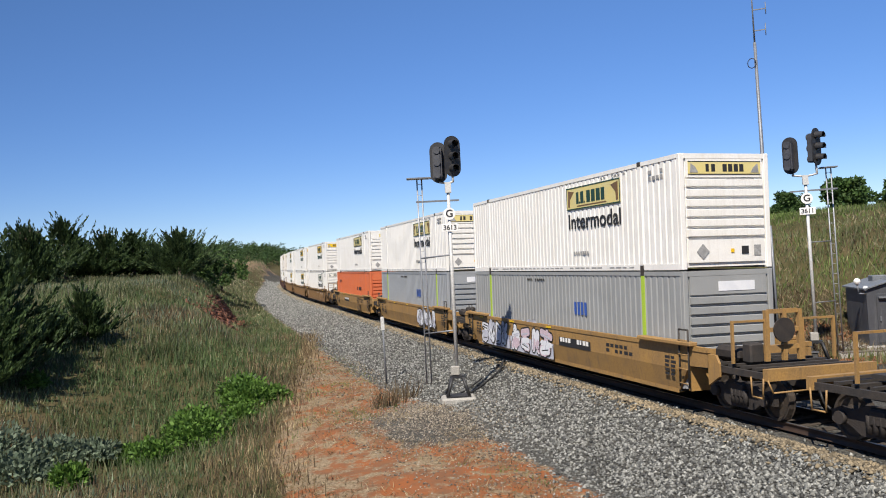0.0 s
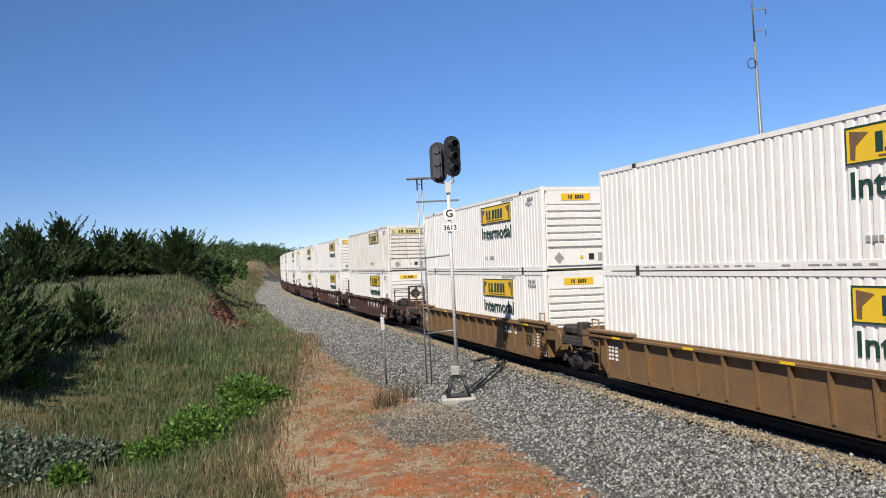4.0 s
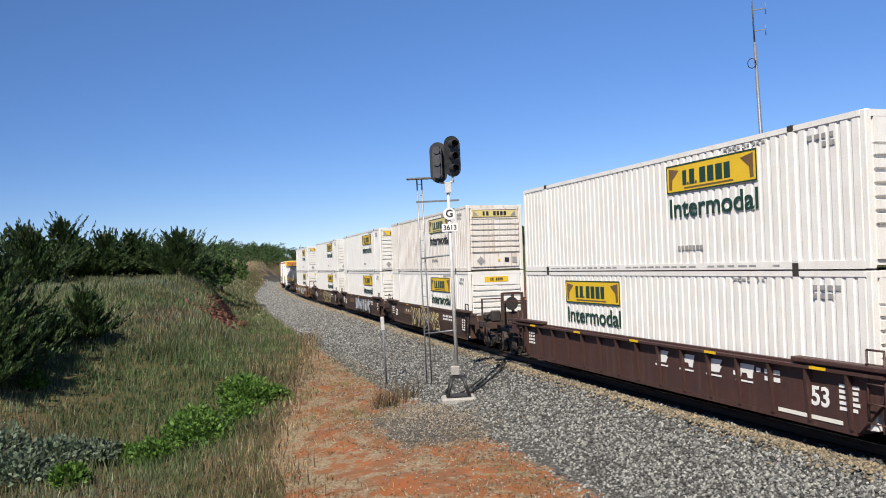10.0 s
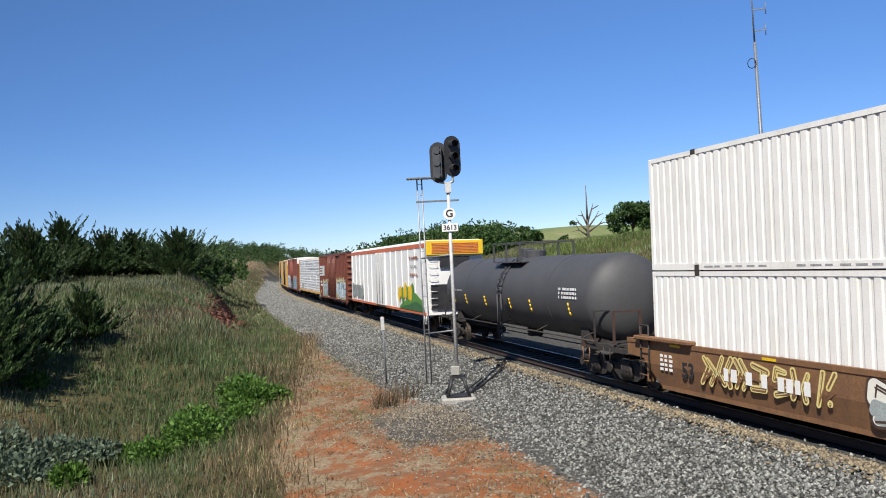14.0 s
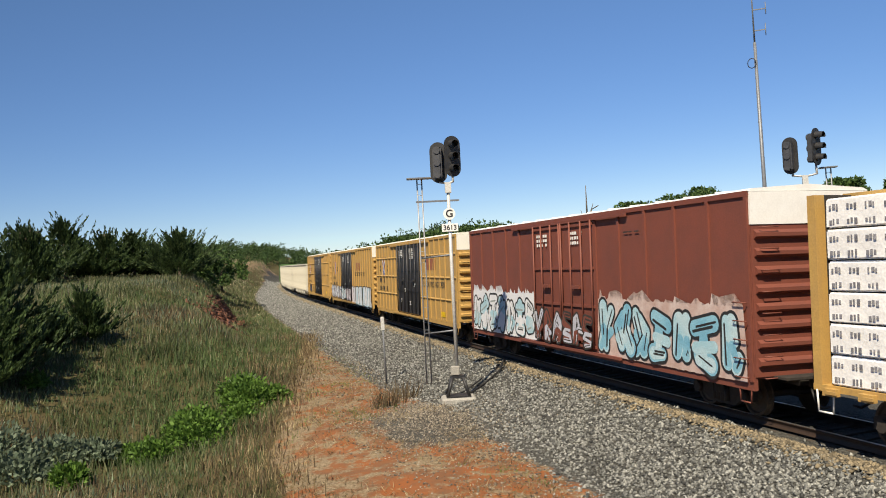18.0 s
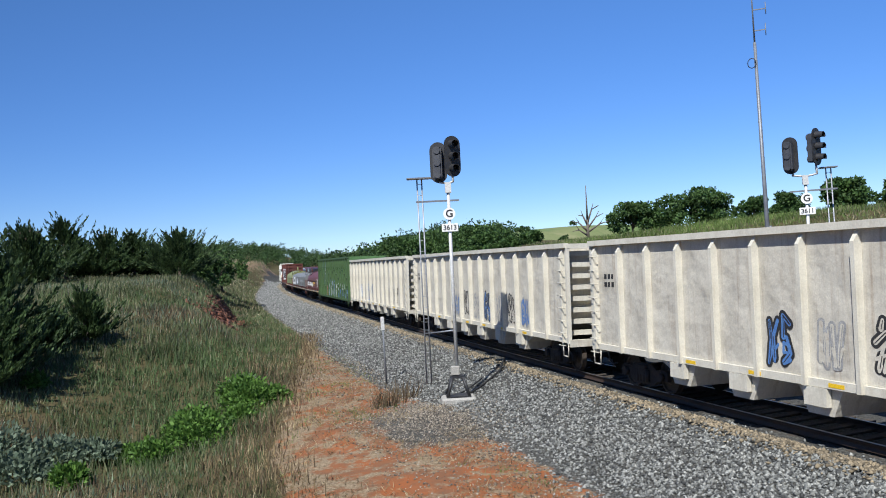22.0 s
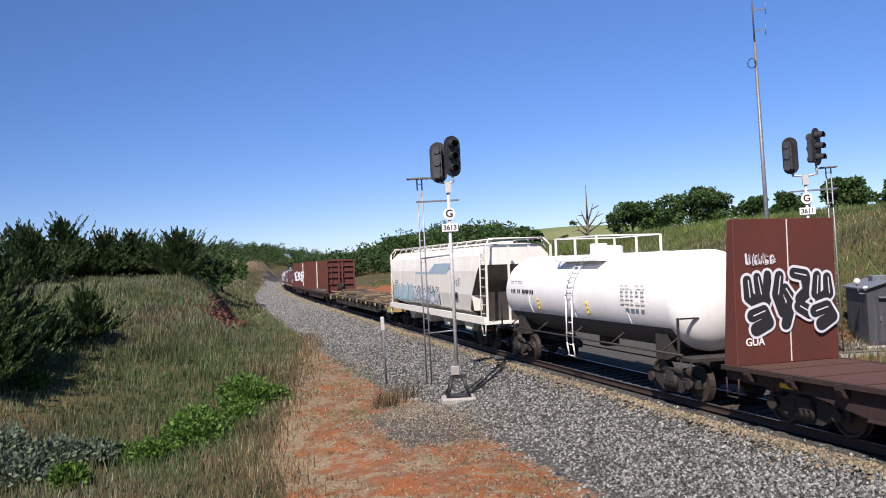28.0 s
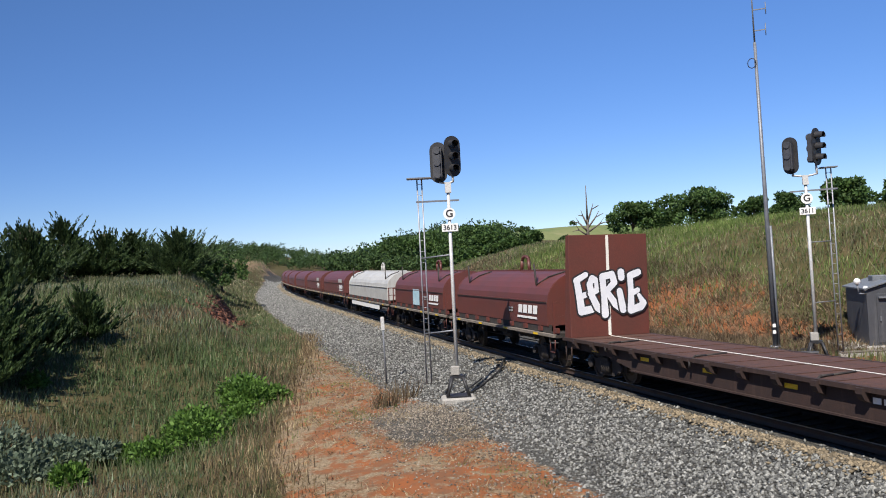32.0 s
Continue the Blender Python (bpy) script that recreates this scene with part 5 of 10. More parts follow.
R = {
    "white": mat("container_white", (0.80, 0.79, 0.755), (0.73, 0.715, 0.67), 0.5, scale=0.8, fine=30, fine_amt=0.06, bump=0.04, streak=(0.46, 0.39, 0.30), streak_amt=0.32, dent=0.12),
    "rusty_white": mat("container_rust_white", (0.78, 0.76, 0.72), (0.68, 0.63, 0.55), 0.5, scale=0.9, fine=30, fine_amt=0.06, bump=0.05, streak=(0.34, 0.16, 0.065), streak_amt=0.95),
    "steel_grey": mat("container_grey", (0.30, 0.31, 0.31), (0.25, 0.26, 0.26), 0.5, scale=0.8, fine_amt=0.08, bump=0.05, streak=(0.40, 0.38, 0.34), streak_amt=0.3),
    "blue_grey": mat("container_blue_grey", (0.29, 0.31, 0.33), (0.25, 0.265, 0.28), 0.5, scale=0.8, fine_amt=0.08, bump=0.05, streak=(0.42, 0.42, 0.42), streak_amt=0.3),
    "orange": mat("container_orange", (0.62, 0.155, 0.055), (0.54, 0.135, 0.06), 0.5, scale=0.8, fine_amt=0.08, bump=0.05, streak=(0.45, 0.20, 0.12), streak_amt=0.35),
    "lime": mat("lime_paint", (0.36, 0.52, 0.05), None, 0.5),
    "dark": mat("dark_steel", (0.030, 0.028, 0.027), (0.055, 0.045, 0.038), 0.75, 0.2, scale=4, fine=50, bump=0.3),
    "truck": mat("truck_iron", (0.026, 0.023, 0.022), (0.046, 0.037, 0.032), 0.8, 0.2, scale=5, fine=50, bump=0.4),
    "wheel": mat("wheel_steel", (0.055, 0.047, 0.04), (0.09, 0.07, 0.055), 0.6, 0.5, scale=5, fine=40),
    "yellow_car": mat("wagon_yellow", (0.34, 0.195, 0.06), (0.25, 0.15, 0.06), 0.65, scale=1.2, fine=30, fine_amt=0.18, streak=(0.12, 0.085, 0.06), streak_amt=0.7),
    "ochre": mat("wagon_ochre", (0.185, 0.105, 0.042), (0.135, 0.080, 0.040), 0.65, scale=1.2, fine=30, fine_amt=0.18, streak=(0.11, 0.085, 0.06), streak_amt=0.6),
    "rusty": mat("wagon_rust_brown", (0.21, 0.105, 0.045), (0.15, 0.075, 0.038), 0.7, scale=1.2, fine=30, fine_amt=0.2, streak=(0.09, 0.05, 0.03), streak_amt=0.6),
    "maroon": mat("wagon_maroon", (0.062, 0.026, 0.021), (0.046, 0.024, 0.021), 0.6, scale=1.2, fine=30, fine_amt=0.18, streak=(0.13, 0.075, 0.055), streak_amt=0.5),
    "brown": mat("wagon_brown", (0.070, 0.036, 0.025), (0.048, 0.029, 0.023), 0.7, scale=1.2, fine=30, fine_amt=0.2, streak=(0.15, 0.085, 0.05), streak_amt=0.45),
    "box_brown": mat("boxcar_brown", (0.175, 0.050, 0.028), (0.145, 0.046, 0.028), 0.6, scale=1.0, fine=30, fine_amt=0.12, streak=(0.10, 0.04, 0.03), streak_amt=0.5),
    "box_red": mat("boxcar_red_brown", (0.195, 0.053, 0.034), (0.155, 0.048, 0.034), 0.65, scale=1.0, fine=30, fine_amt=0.10, streak=(0.15, 0.05, 0.035), streak_amt=0.4),
    "box_yellow": mat("boxcar_yellow", (0.47, 0.285, 0.085), (0.39, 0.24, 0.085), 0.6, scale=1.0, fine=30, fine_amt=0.1, streak=(0.28, 0.17, 0.09), streak_amt=0.5, dent=0.12),
    "door_black": mat("door_black", (0.020, 0.020, 0.024), (0.035, 0.034, 0.036), 0.5, scale=1.5, streak=(0.09, 0.085, 0.08), streak_amt=0.3),
    "beige": mat("hopper_beige", (0.53, 0.50, 0.425), (0.43, 0.40, 0.335), 0.7, scale=1.0, fine=30, fine_amt=0.1, streak=(0.24, 0.16, 0.10), streak_amt=0.6, dent=0.45),
    "beige_edge": mat("hopper_rib", (0.61, 0.58, 0.49), (0.51, 0.48, 0.40), 0.6, scale=1.5, fine=30, fine_amt=0.08, streak=(0.34, 0.28, 0.2), streak_amt=0.4),
    "green": mat("gondola_green", (0.088, 0.185, 0.060), (0.068, 0.145, 0.050), 0.6, scale=1.0, fine=30, fine_amt=0.12, streak=(0.06, 0.07, 0.035), streak_amt=0.7, dent=0.35),
    "green_dark": mat("gondola_rib", (0.055, 0.11, 0.035), (0.045, 0.08, 0.03), 0.65, scale=2, streak=(0.06, 0.05, 0.035), streak_amt=0.5),
    "teal": mat("teal_patch", (0.06, 0.15, 0.17), (0.07, 0.13, 0.14), 0.6, scale=2),
    "tank_black": mat("tank_black", (0.050, 0.051, 0.055), (0.066, 0.066, 0.069), 0.62, scale=0.7, fine=30, fine_amt=0.15, bump=0.03, streak=(0.08, 0.08, 0.08), streak_amt=0.25),
    "tank_white": mat("tank_white", (0.87, 0.87, 0.85), (0.82, 0.815, 0.79), 0.4, scale=0.8, fine=30, fine_amt=0.05, bump=0.02, streak=(0.55, 0.51, 0.45), streak_amt=0.25),
    "cream": mat("hopper_cream", (0.80, 0.785, 0.71), (0.74, 0.715, 0.635), 0.5, scale=0.8, fine=30, fine_amt=0.06, bump=0.03, streak=(0.45, 0.40, 0.32), streak_amt=0.35),
    "hopper_shaded_grime": mat("hopper_shaded_grime", (0.085, 0.065, 0.05), (0.15, 0.125, 0.10), 0.85, scale=1.2, fine=25, fine_amt=0.25),
    "coil": mat("coil_hood_maroon", (0.128, 0.035, 0.027), (0.095, 0.033, 0.027), 0.5, scale=0.9, fine=30, fine_amt=0.1, bump=0.05, streak=(0.095, 0.045, 0.04), streak_amt=0.4),
    "coil_grey": mat("coil_hood_grey", (0.20, 0.205, 0.205), (0.16, 0.165, 0.16), 0.55, 0.1, scale=0.9, fine=30, fine_amt=0.1, streak=(0.30, 0.29, 0.27), streak_amt=0.4),
    "coil_silver": mat("coil_hood_silver", (0.50, 0.50, 0.47), (0.40, 0.395, 0.37), 0.5, 0.1, scale=0.9, fine=30, fine_amt=0.1, streak=(0.30, 0.26, 0.21), streak_amt=0.5),
    "olive": mat("coil_hood_olive", (0.22, 0.24, 0.085), (0.18, 0.19, 0.075), 0.55, scale=0.9, streak=(0.12, 0.12, 0.06), streak_amt=0.4),
    "dusty_steel": mat("dusty_steel", (0.22, 0.19, 0.155), (0.13, 0.11, 0.09), 0.8, 0.1, scale=2, fine=30, fine_amt=0.25),
    "flat_brown": mat("flat_car_brown", (0.034, 0.017, 0.0135), (0.026, 0.015, 0.0125), 0.8, scale=1.5, fine=30, fine_amt=0.2, streak=(0.085, 0.048, 0.034), streak_amt=0.5),
    "rust_red": mat("bulkhead_oxide", (0.118, 0.029, 0.019), (0.092, 0.028, 0.019), 0.7, scale=1.0, fine=25, fine_amt=0.12, streak=(0.10, 0.035, 0.026), streak_amt=0.45),
    "deck_wood": mat("deck_planks", (0.092, 0.038, 0.024), (0.055, 0.027, 0.019), 0.85, scale=2.5, fine=30, fine_amt=0.25, bump=0.4),
    "old_wood": mat("grey_timber", (0.20, 0.15, 0.098), (0.11, 0.082, 0.056), 0.9, scale=3, fine=35, fine_amt=0.3, bump=0.5),
    "sill_yellow": mat("faded_sill_yellow", (0.44, 0.34, 0.13), (0.30, 0.23, 0.10), 0.7, scale=2, fine_amt=0.2, streak=(0.12, 0.10, 0.07), streak_amt=0.7),
    "flash_blue": mat("faded_flash_blue", (0.34, 0.46, 0.56), (0.42, 0.52, 0.60), 0.5, scale=2, fine_amt=0.08),
    "new_wood": mat("yellow_timber", (0.34, 0.225, 0.115), (0.25, 0.165, 0.09), 0.85, scale=3, fine=35, fine_amt=0.25, bump=0.4),
    "wood_dark": mat("dark_timber", (0.10, 0.075, 0.055), (0.07, 0.055, 0.04), 0.9, scale=3, fine=35, fine_amt=0.3, bump=0.5),
    "wrap": mat("lumber_wrap", (0.84, 0.84, 0.84), (0.74, 0.745, 0.76), 0.4, scale=1.6, fine=18, fine_amt=0.10, bump=0.3, dent=0.3),
    "wrap_ink": mat("wrap_print", (0.13, 0.13, 0.15), (0.30, 0.30, 0.33), 0.6, scale=6),
    "logo_yellow": mat("logo_yellow", (0.78, 0.50, 0.02), (0.70, 0.46, 0.03), 0.5, scale=2, fine_amt=0.05),
    "logo_pale": mat("logo_faded_yellow", (0.68, 0.56, 0.20), (0.62, 0.54, 0.26), 0.5, scale=2, fine_amt=0.08),
    "logo_bare": mat("logo_faded_white", (0.76, 0.74, 0.66), (0.70, 0.69, 0.62), 0.5, scale=2, fine_amt=0.08),
    "ink_green": mat("dark_green_lettering", (0.012, 0.05, 0.035), None, 0.55),
    "ink_navy": mat("navy_paint", (0.012, 0.018, 0.06), (0.02, 0.035, 0.11), 0.55, scale=2),
    "ink_grey": mat("grey_lettering", (0.24, 0.24, 0.24), (0.36, 0.36, 0.35), 0.6, scale=6),
    "red": mat("red_paint", (0.42, 0.045, 0.03), None, 0.5),
    "faded_red": mat("faded_red", (0.30, 0.085, 0.05), (0.26, 0.11, 0.06), 0.6, scale=3),
    "faded_ink": mat("faded_black_lettering", (0.045, 0.035, 0.025), (0.09, 0.065, 0.035), 0.6, scale=5),
    "blue": mat("blue_paint", (0.03, 0.09, 0.36), None, 0.5),
    "reflector": mat("yellow_reflector", (0.72, 0.46, 0.02), None, 0.35),
    "spray_white": mat("spray_white", (0.74, 0.75, 0.77), (0.62, 0.64, 0.68), 0.55, scale=2.5, fine_amt=0.06),
    "spray_pink": mat("spray_pink", (0.62, 0.48, 0.52), (0.50, 0.40, 0.46), 0.55, scale=2.5),
    "spray_blue": mat("spray_pale_blue", (0.30, 0.52, 0.60), (0.50, 0.62, 0.66), 0.55, scale=1.5),
    "spray_deep": mat("spray_deep_blue", (0.05, 0.13, 0.36), (0.10, 0.22, 0.45), 0.55, scale=2),
    "spray_cream": mat("spray_cream", (0.62, 0.54, 0.34), (0.52, 0.43, 0.26), 0.6, scale=2.5, fine_amt=0.1),
    "spray_rose": mat("spray_faded_rose", (0.60, 0.50, 0.47), (0.42, 0.27, 0.23), 0.6, scale=1.6, fine_amt=0.12),
    "spray_sky": mat("spray_sky_blue", (0.13, 0.36, 0.50), (0.26, 0.50, 0.60), 0.55, scale=1.5),
    "spray_teal": mat("spray_teal", (0.10, 0.30, 0.32), (0.20, 0.42, 0.42), 0.55, scale=2),
    "spray_lilac": mat("spray_lilac_grey", (0.52, 0.53, 0.60), (0.40, 0.41, 0.47), 0.55, scale=1.5),
    "spray_grey": mat("spray_grey", (0.33, 0.37, 0.36), (0.24, 0.27, 0.27), 0.55, scale=2),
    "mural_dark": mat("mural_dark_green", (0.03, 0.11, 0.045), (0.06, 0.16, 0.06), 0.5, scale=3),
    "mural_green": mat("mural_green", (0.07, 0.20, 0.045), (0.14, 0.30, 0.06), 0.5, scale=3),
}


def P(parent, name, key, build, material, label="", loc=None, smooth=False):
    """A part whose mesh is built once and shared by all parts of that key."""
    k = (key, material.name if material else "")
    if k not in CACHE:
        me = build()
        if not isinstance(me, bpy.types.Mesh):
            bm, me = me, bpy.data.meshes.new(name)
            bm.normal_update()
            bm.to_mesh(me)
            bm.free()
            if smooth:
                me.polygons.foreach_set("use_smooth", [True] * len(me.polygons))
            me.materials.append(material)
        CACHE[k] = me
    return obj_of(name, CACHE[k], parent=parent, label=label, loc=loc)


def bx(parent, name, x0, x1, y0, y1, z0, z1, material, label="", r=0.0):
    """A box-shaped part; equal ones share a mesh."""
    dims = (round(x1 - x0, 3), round(y1 - y0, 3), round(z1 - z0, 3), r)
    mk = (lambda: bevel_box(-dims[0] / 2, dims[0] / 2, -dims[1] / 2, dims[1] / 2, -dims[2] / 2, dims[2] / 2, r)) if r else \
        (lambda: boxes((-dims[0] / 2, dims[0] / 2, -dims[1] / 2, dims[1] / 2, -dims[2] / 2, dims[2] / 2)))
    return P(parent, name, ("bx",) + dims, mk, material, label, ((x0 + x1) / 2, (y0 + y1) / 2, (z0 + z1) / 2))


def lathe(prof, axis="y", n=20):
    """A turned shape: rows of (along, radius)."""
    bm = bmesh.new()
    rings = []
    for a, r in prof:
        ring = []
        for i in range(n):
            c, s = math.cos(2 * math.pi * i / n), math.sin(2 * math.pi * i / n)
            ring.append(bm.verts.new((r * c, a, r * s) if axis == "y" else (a, r * c, r * s)))
        rings.append(ring)
    for p, q in zip(rings[:-1], rings[1:]):
        for i in range(n):
            bm.faces.new((p[i], p[(i + 1) % n], q[(i + 1) % n], q[i]))
    bm.faces.new(rings[0])
    bm.faces.new(rings[-1])
    bmesh.ops.recalc_face_normals(bm, faces=bm.faces[:])
    return bm


def side_frame_mesh():
    prof = [(-1.15, 0.36), (-1.15, 0.58), (-0.95, 0.66), (-0.62, 0.62), (-0.35, 0.76), (0.35, 0.76), (0.62, 0.62), (0.95, 0.66), (1.15, 0.58), (1.15, 0.36), (0.75, 0.36), (0.45, 0.18), (-0.45, 0.18), (-0.75, 0.36)]
    bm = prism(prof, -0.06, 0.06, axis="y")
    for x in (-0.22, -0.07, 0.08, 0.23):
        tube(bm, (x, -0.09, 0.26), (x, -0.09, 0.60), 0.065, n=7)
    for x in (-0.89, 0.89):
        tube(bm, (x, -0.16, 0.46), (x, -0.05, 0.46), 0.13, n=10)
    return bm


def truck(e, x):
    t = P(e, "truck", "bolster", lambda: bevel_box(-0.2, 0.2, -1.15, 1.15, 0.42, 0.72, 0.03), R["truck"], "rusty cast-steel truck with four wheels", (x, 0, 0))
    for sy in (-1, 1):
        P(t, "side_frame", "sideframe", side_frame_mesh, R["truck"], loc=Matrix.Translation((0, sy * 1.0, 0)) @ Matrix.Rotation(0 if sy < 0 else math.pi, 4, "Z"))
    for wx in (-0.89, 0.89):
        P(t, "axle", "axle", lambda: tube(bmesh.new(), (0, -1.0, 0), (0, 1.0, 0), 0.075, n=8), R["truck"], loc=(wx, 0, 0.46))
        for sy in (-1, 1):
            P(t, "wheel", "wheel", lambda: lathe([(-0.07, 0.14), (-0.085, 0.16), (-0.03, 0.22), (-0.03, 0.37), (-0.07, 0.40), (-0.07, 0.455), (0.05, 0.46), (0.06, 0.485), (0.075, 0.485), (0.075, 0.16)]), R["wheel"],
              loc=Matrix.Translation((wx, sy * 0.753, 0.46)) @ Matrix.Rotation(0 if sy < 0 else math.pi, 4, "Z"), smooth=False)
    return t


def coupler(e, x, sgn):
    P(e, "coupler", "coupler", lambda: boxes((-0.55, 0.30, -0.11, 0.11, 0.72, 0.98), (0.25, 0.45, -0.17, 0.10, 0.70, 1.02)), R["truck"],
      loc=Matrix.Translation((x, 0, 0)) @ Matrix.Rotation(0 if sgn > 0 else math.pi, 4, "Z"))
    P(e, "air_hose", "hose", lambda: tubes([(0.0, -0.35, 0.75), (0.15, -0.38, 0.5), (0.35, -0.36, 0.38), (0.5, -0.3, 0.42)], 0.028), M["cable"],
      loc=Matrix.Translation((x, 0, 0)) @ Matrix.Rotation(0 if sgn > 0 else math.pi, 4, "Z"))


def stirrup(e, x, y, z, material, w=0.42):
    P(e, "stirrup_step", ("stirrup", w), lambda: tubes([(-w / 2, 0, 0), (-w / 2 + 0.03, 0, -0.42), (w / 2 - 0.03, 0, -0.42), (w / 2, 0, 0)], 0.02), material, loc=(x, y, z))


def rungs(e, x, y, z0, z1, n, material, w=0.42, across="x"):
    """A ladder of single grab irons on a side or an end."""
    for i in range(n):
        z = z0 + (z1 - z0) * i / max(1, n - 1)
        P(e, "grab_iron", ("grab", w, across), lambda: tubes([(-w / 2, 0, 0), (-w / 2, -0.07, 0), (w / 2, -0.07, 0), (w / 2, 0, 0)] if across == "x" else [(0, -w / 2, 0), (0.07, -w / 2, 0), (0.07, w / 2, 0), (0, w / 2, 0)], 0.014, n=5), material, loc=(x, y, z))


def bars(e, x0, x1, z0, z1, y, rows, cols, material, seed=1, name="lettering"):
    """Small writing that cannot be read: plain bars, on the camera's side."""
    g = random.Random(seed)
    bm = bmesh.new()
    for r in range(rows):
        zt = z1 - (z1 - z0) * r / rows
        zb = zt - (z1 - z0) / rows * 0.62
        w = (x1 - x0) / cols
        for c in range(cols):
            if g.random() < 0.10 and cols > 3:
                continue
            box(bm, x0 + w * c, x0 + w * (c + 0.5 + 0.35 * g.random()), y - 0.004, y, zb, zt)
    return part(name, bm, material, e)


def words(e, s, size, x, y, z, material, bold=0.0, name="lettering", width=None):
    """Lettering on the camera's side, read from there."""
    k = ("txt", s, size, bold, material.name)
    if k not in CACHE:
        CACHE[k] = text_mesh(s, size, material, bold)
    me = CACHE[k]
    m = Matrix.Translation((x, y, z)) @ UP
    if width:
        xs = [v.co.x for v in me.vertices]
        m = m @ Matrix.Diagonal((width / (max(xs) - min(xs)), 1, 1, 1))
    return obj_of(name, me, parent=e, loc=m)


def blob(pts, y0, y1, bm=None):
    return prism(pts, y0, y1, axis="y", bm=bm or bmesh.new())


# loose strokes in a square of side 1, like nothing in the alphabet
GLYPHS = [[[(0.15, 0.0), (0.28, 0.45), (0.12, 1.0)], [(0.58, 0.05), (0.5, 0.5), (0.85, 0.95)]],
          [[(0.12, 0.1), (0.2, 0.8), (0.5, 1.0), (0.66, 0.7)], [(0.5, 0.0), (0.56, 0.42), (0.92, 0.55)]],
          [[(0.3, 0.05), (0.35, 0.95)], [(0.78, 0.98), (0.72, 0.5)], [(0.8, 0.2), (0.78, 0.06)]],
          [[(0.1, 0.55), (0.9, 0.74)], [(0.2, 0.0), (0.32, 0.36)], [(0.6, 0.04), (0.8, 0.45)], [(0.46, 0.86), (0.55, 1.0)]],
          [[(0.12, 0.0), (0.42, 0.5), (0.15, 1.0)], [(0.55, 0.0), (0.86, 0.46), (0.55, 0.95)]],
          [[(0.9, 0.04), (0.58, 0.5), (0.88, 1.0)], [(0.42, 0.1), (0.12, 0.52), (0.46, 0.95)]],
          [[(0.75, 0.85), (0.3, 0.9), (0.2, 0.6), (0.7, 0.45), (0.78, 0.15), (0.3, 0.03)]],
          [[(0.2, 0.1), (0.15, 0.75), (0.5, 0.98), (0.85, 0.7), (0.8, 0.15), (0.45, 0.02)], [(0.42, 0.55), (0.6, 0.5)]],
          [[(0.1, 0.95), (0.9, 0.9)], [(0.5, 0.85), (0.45, 0.05)], [(0.15, 0.1), (0.8, 0.06)]],
          [[(0.1, 0.2), (0.3, 0.98), (0.36, 0.4), (0.62, 0.02), (0.72, 0.7)], [(0.92, 0.9), (0.9, 0.3)]]]


def fat_strokes(strokes, grow, bm=None, z=0.0, mi=0):
    """Round-ended strokes with a swelling width, in the plane across z."""
    bm = bm or bmesh.new()
    k = 0
    for st in strokes:
        for (x0, y0, r0), (x1, y1, r1) in zip(st[:-1], st[1:]):
            a = math.atan2(y1 - y0, x1 - x0)
            pts = [(x0 + (r0 + grow) * math.cos(a + math.pi / 2 + math.pi * i / 8), y0 + (r0 + grow) * math.sin(a + math.pi / 2 + math.pi * i / 8)) for i in range(9)]
            pts += [(x1 + (r1 + grow) * math.cos(a - math.pi / 2 + math.pi * i / 8), y1 + (r1 + grow) * math.sin(a - math.pi / 2 + math.pi * i / 8)) for i in range(9)]
            f = bm.faces.new([bm.verts.new((x, y, z + 0.0003 * k)) for x, y in pts])
            f.material_index = mi
            bm.faces.ensure_lookup_table()
            if len(bm.faces) > 1:
                bm.edges.new((bm.faces[-2].verts[0], f.verts[0]))
            k += 1
    return bm


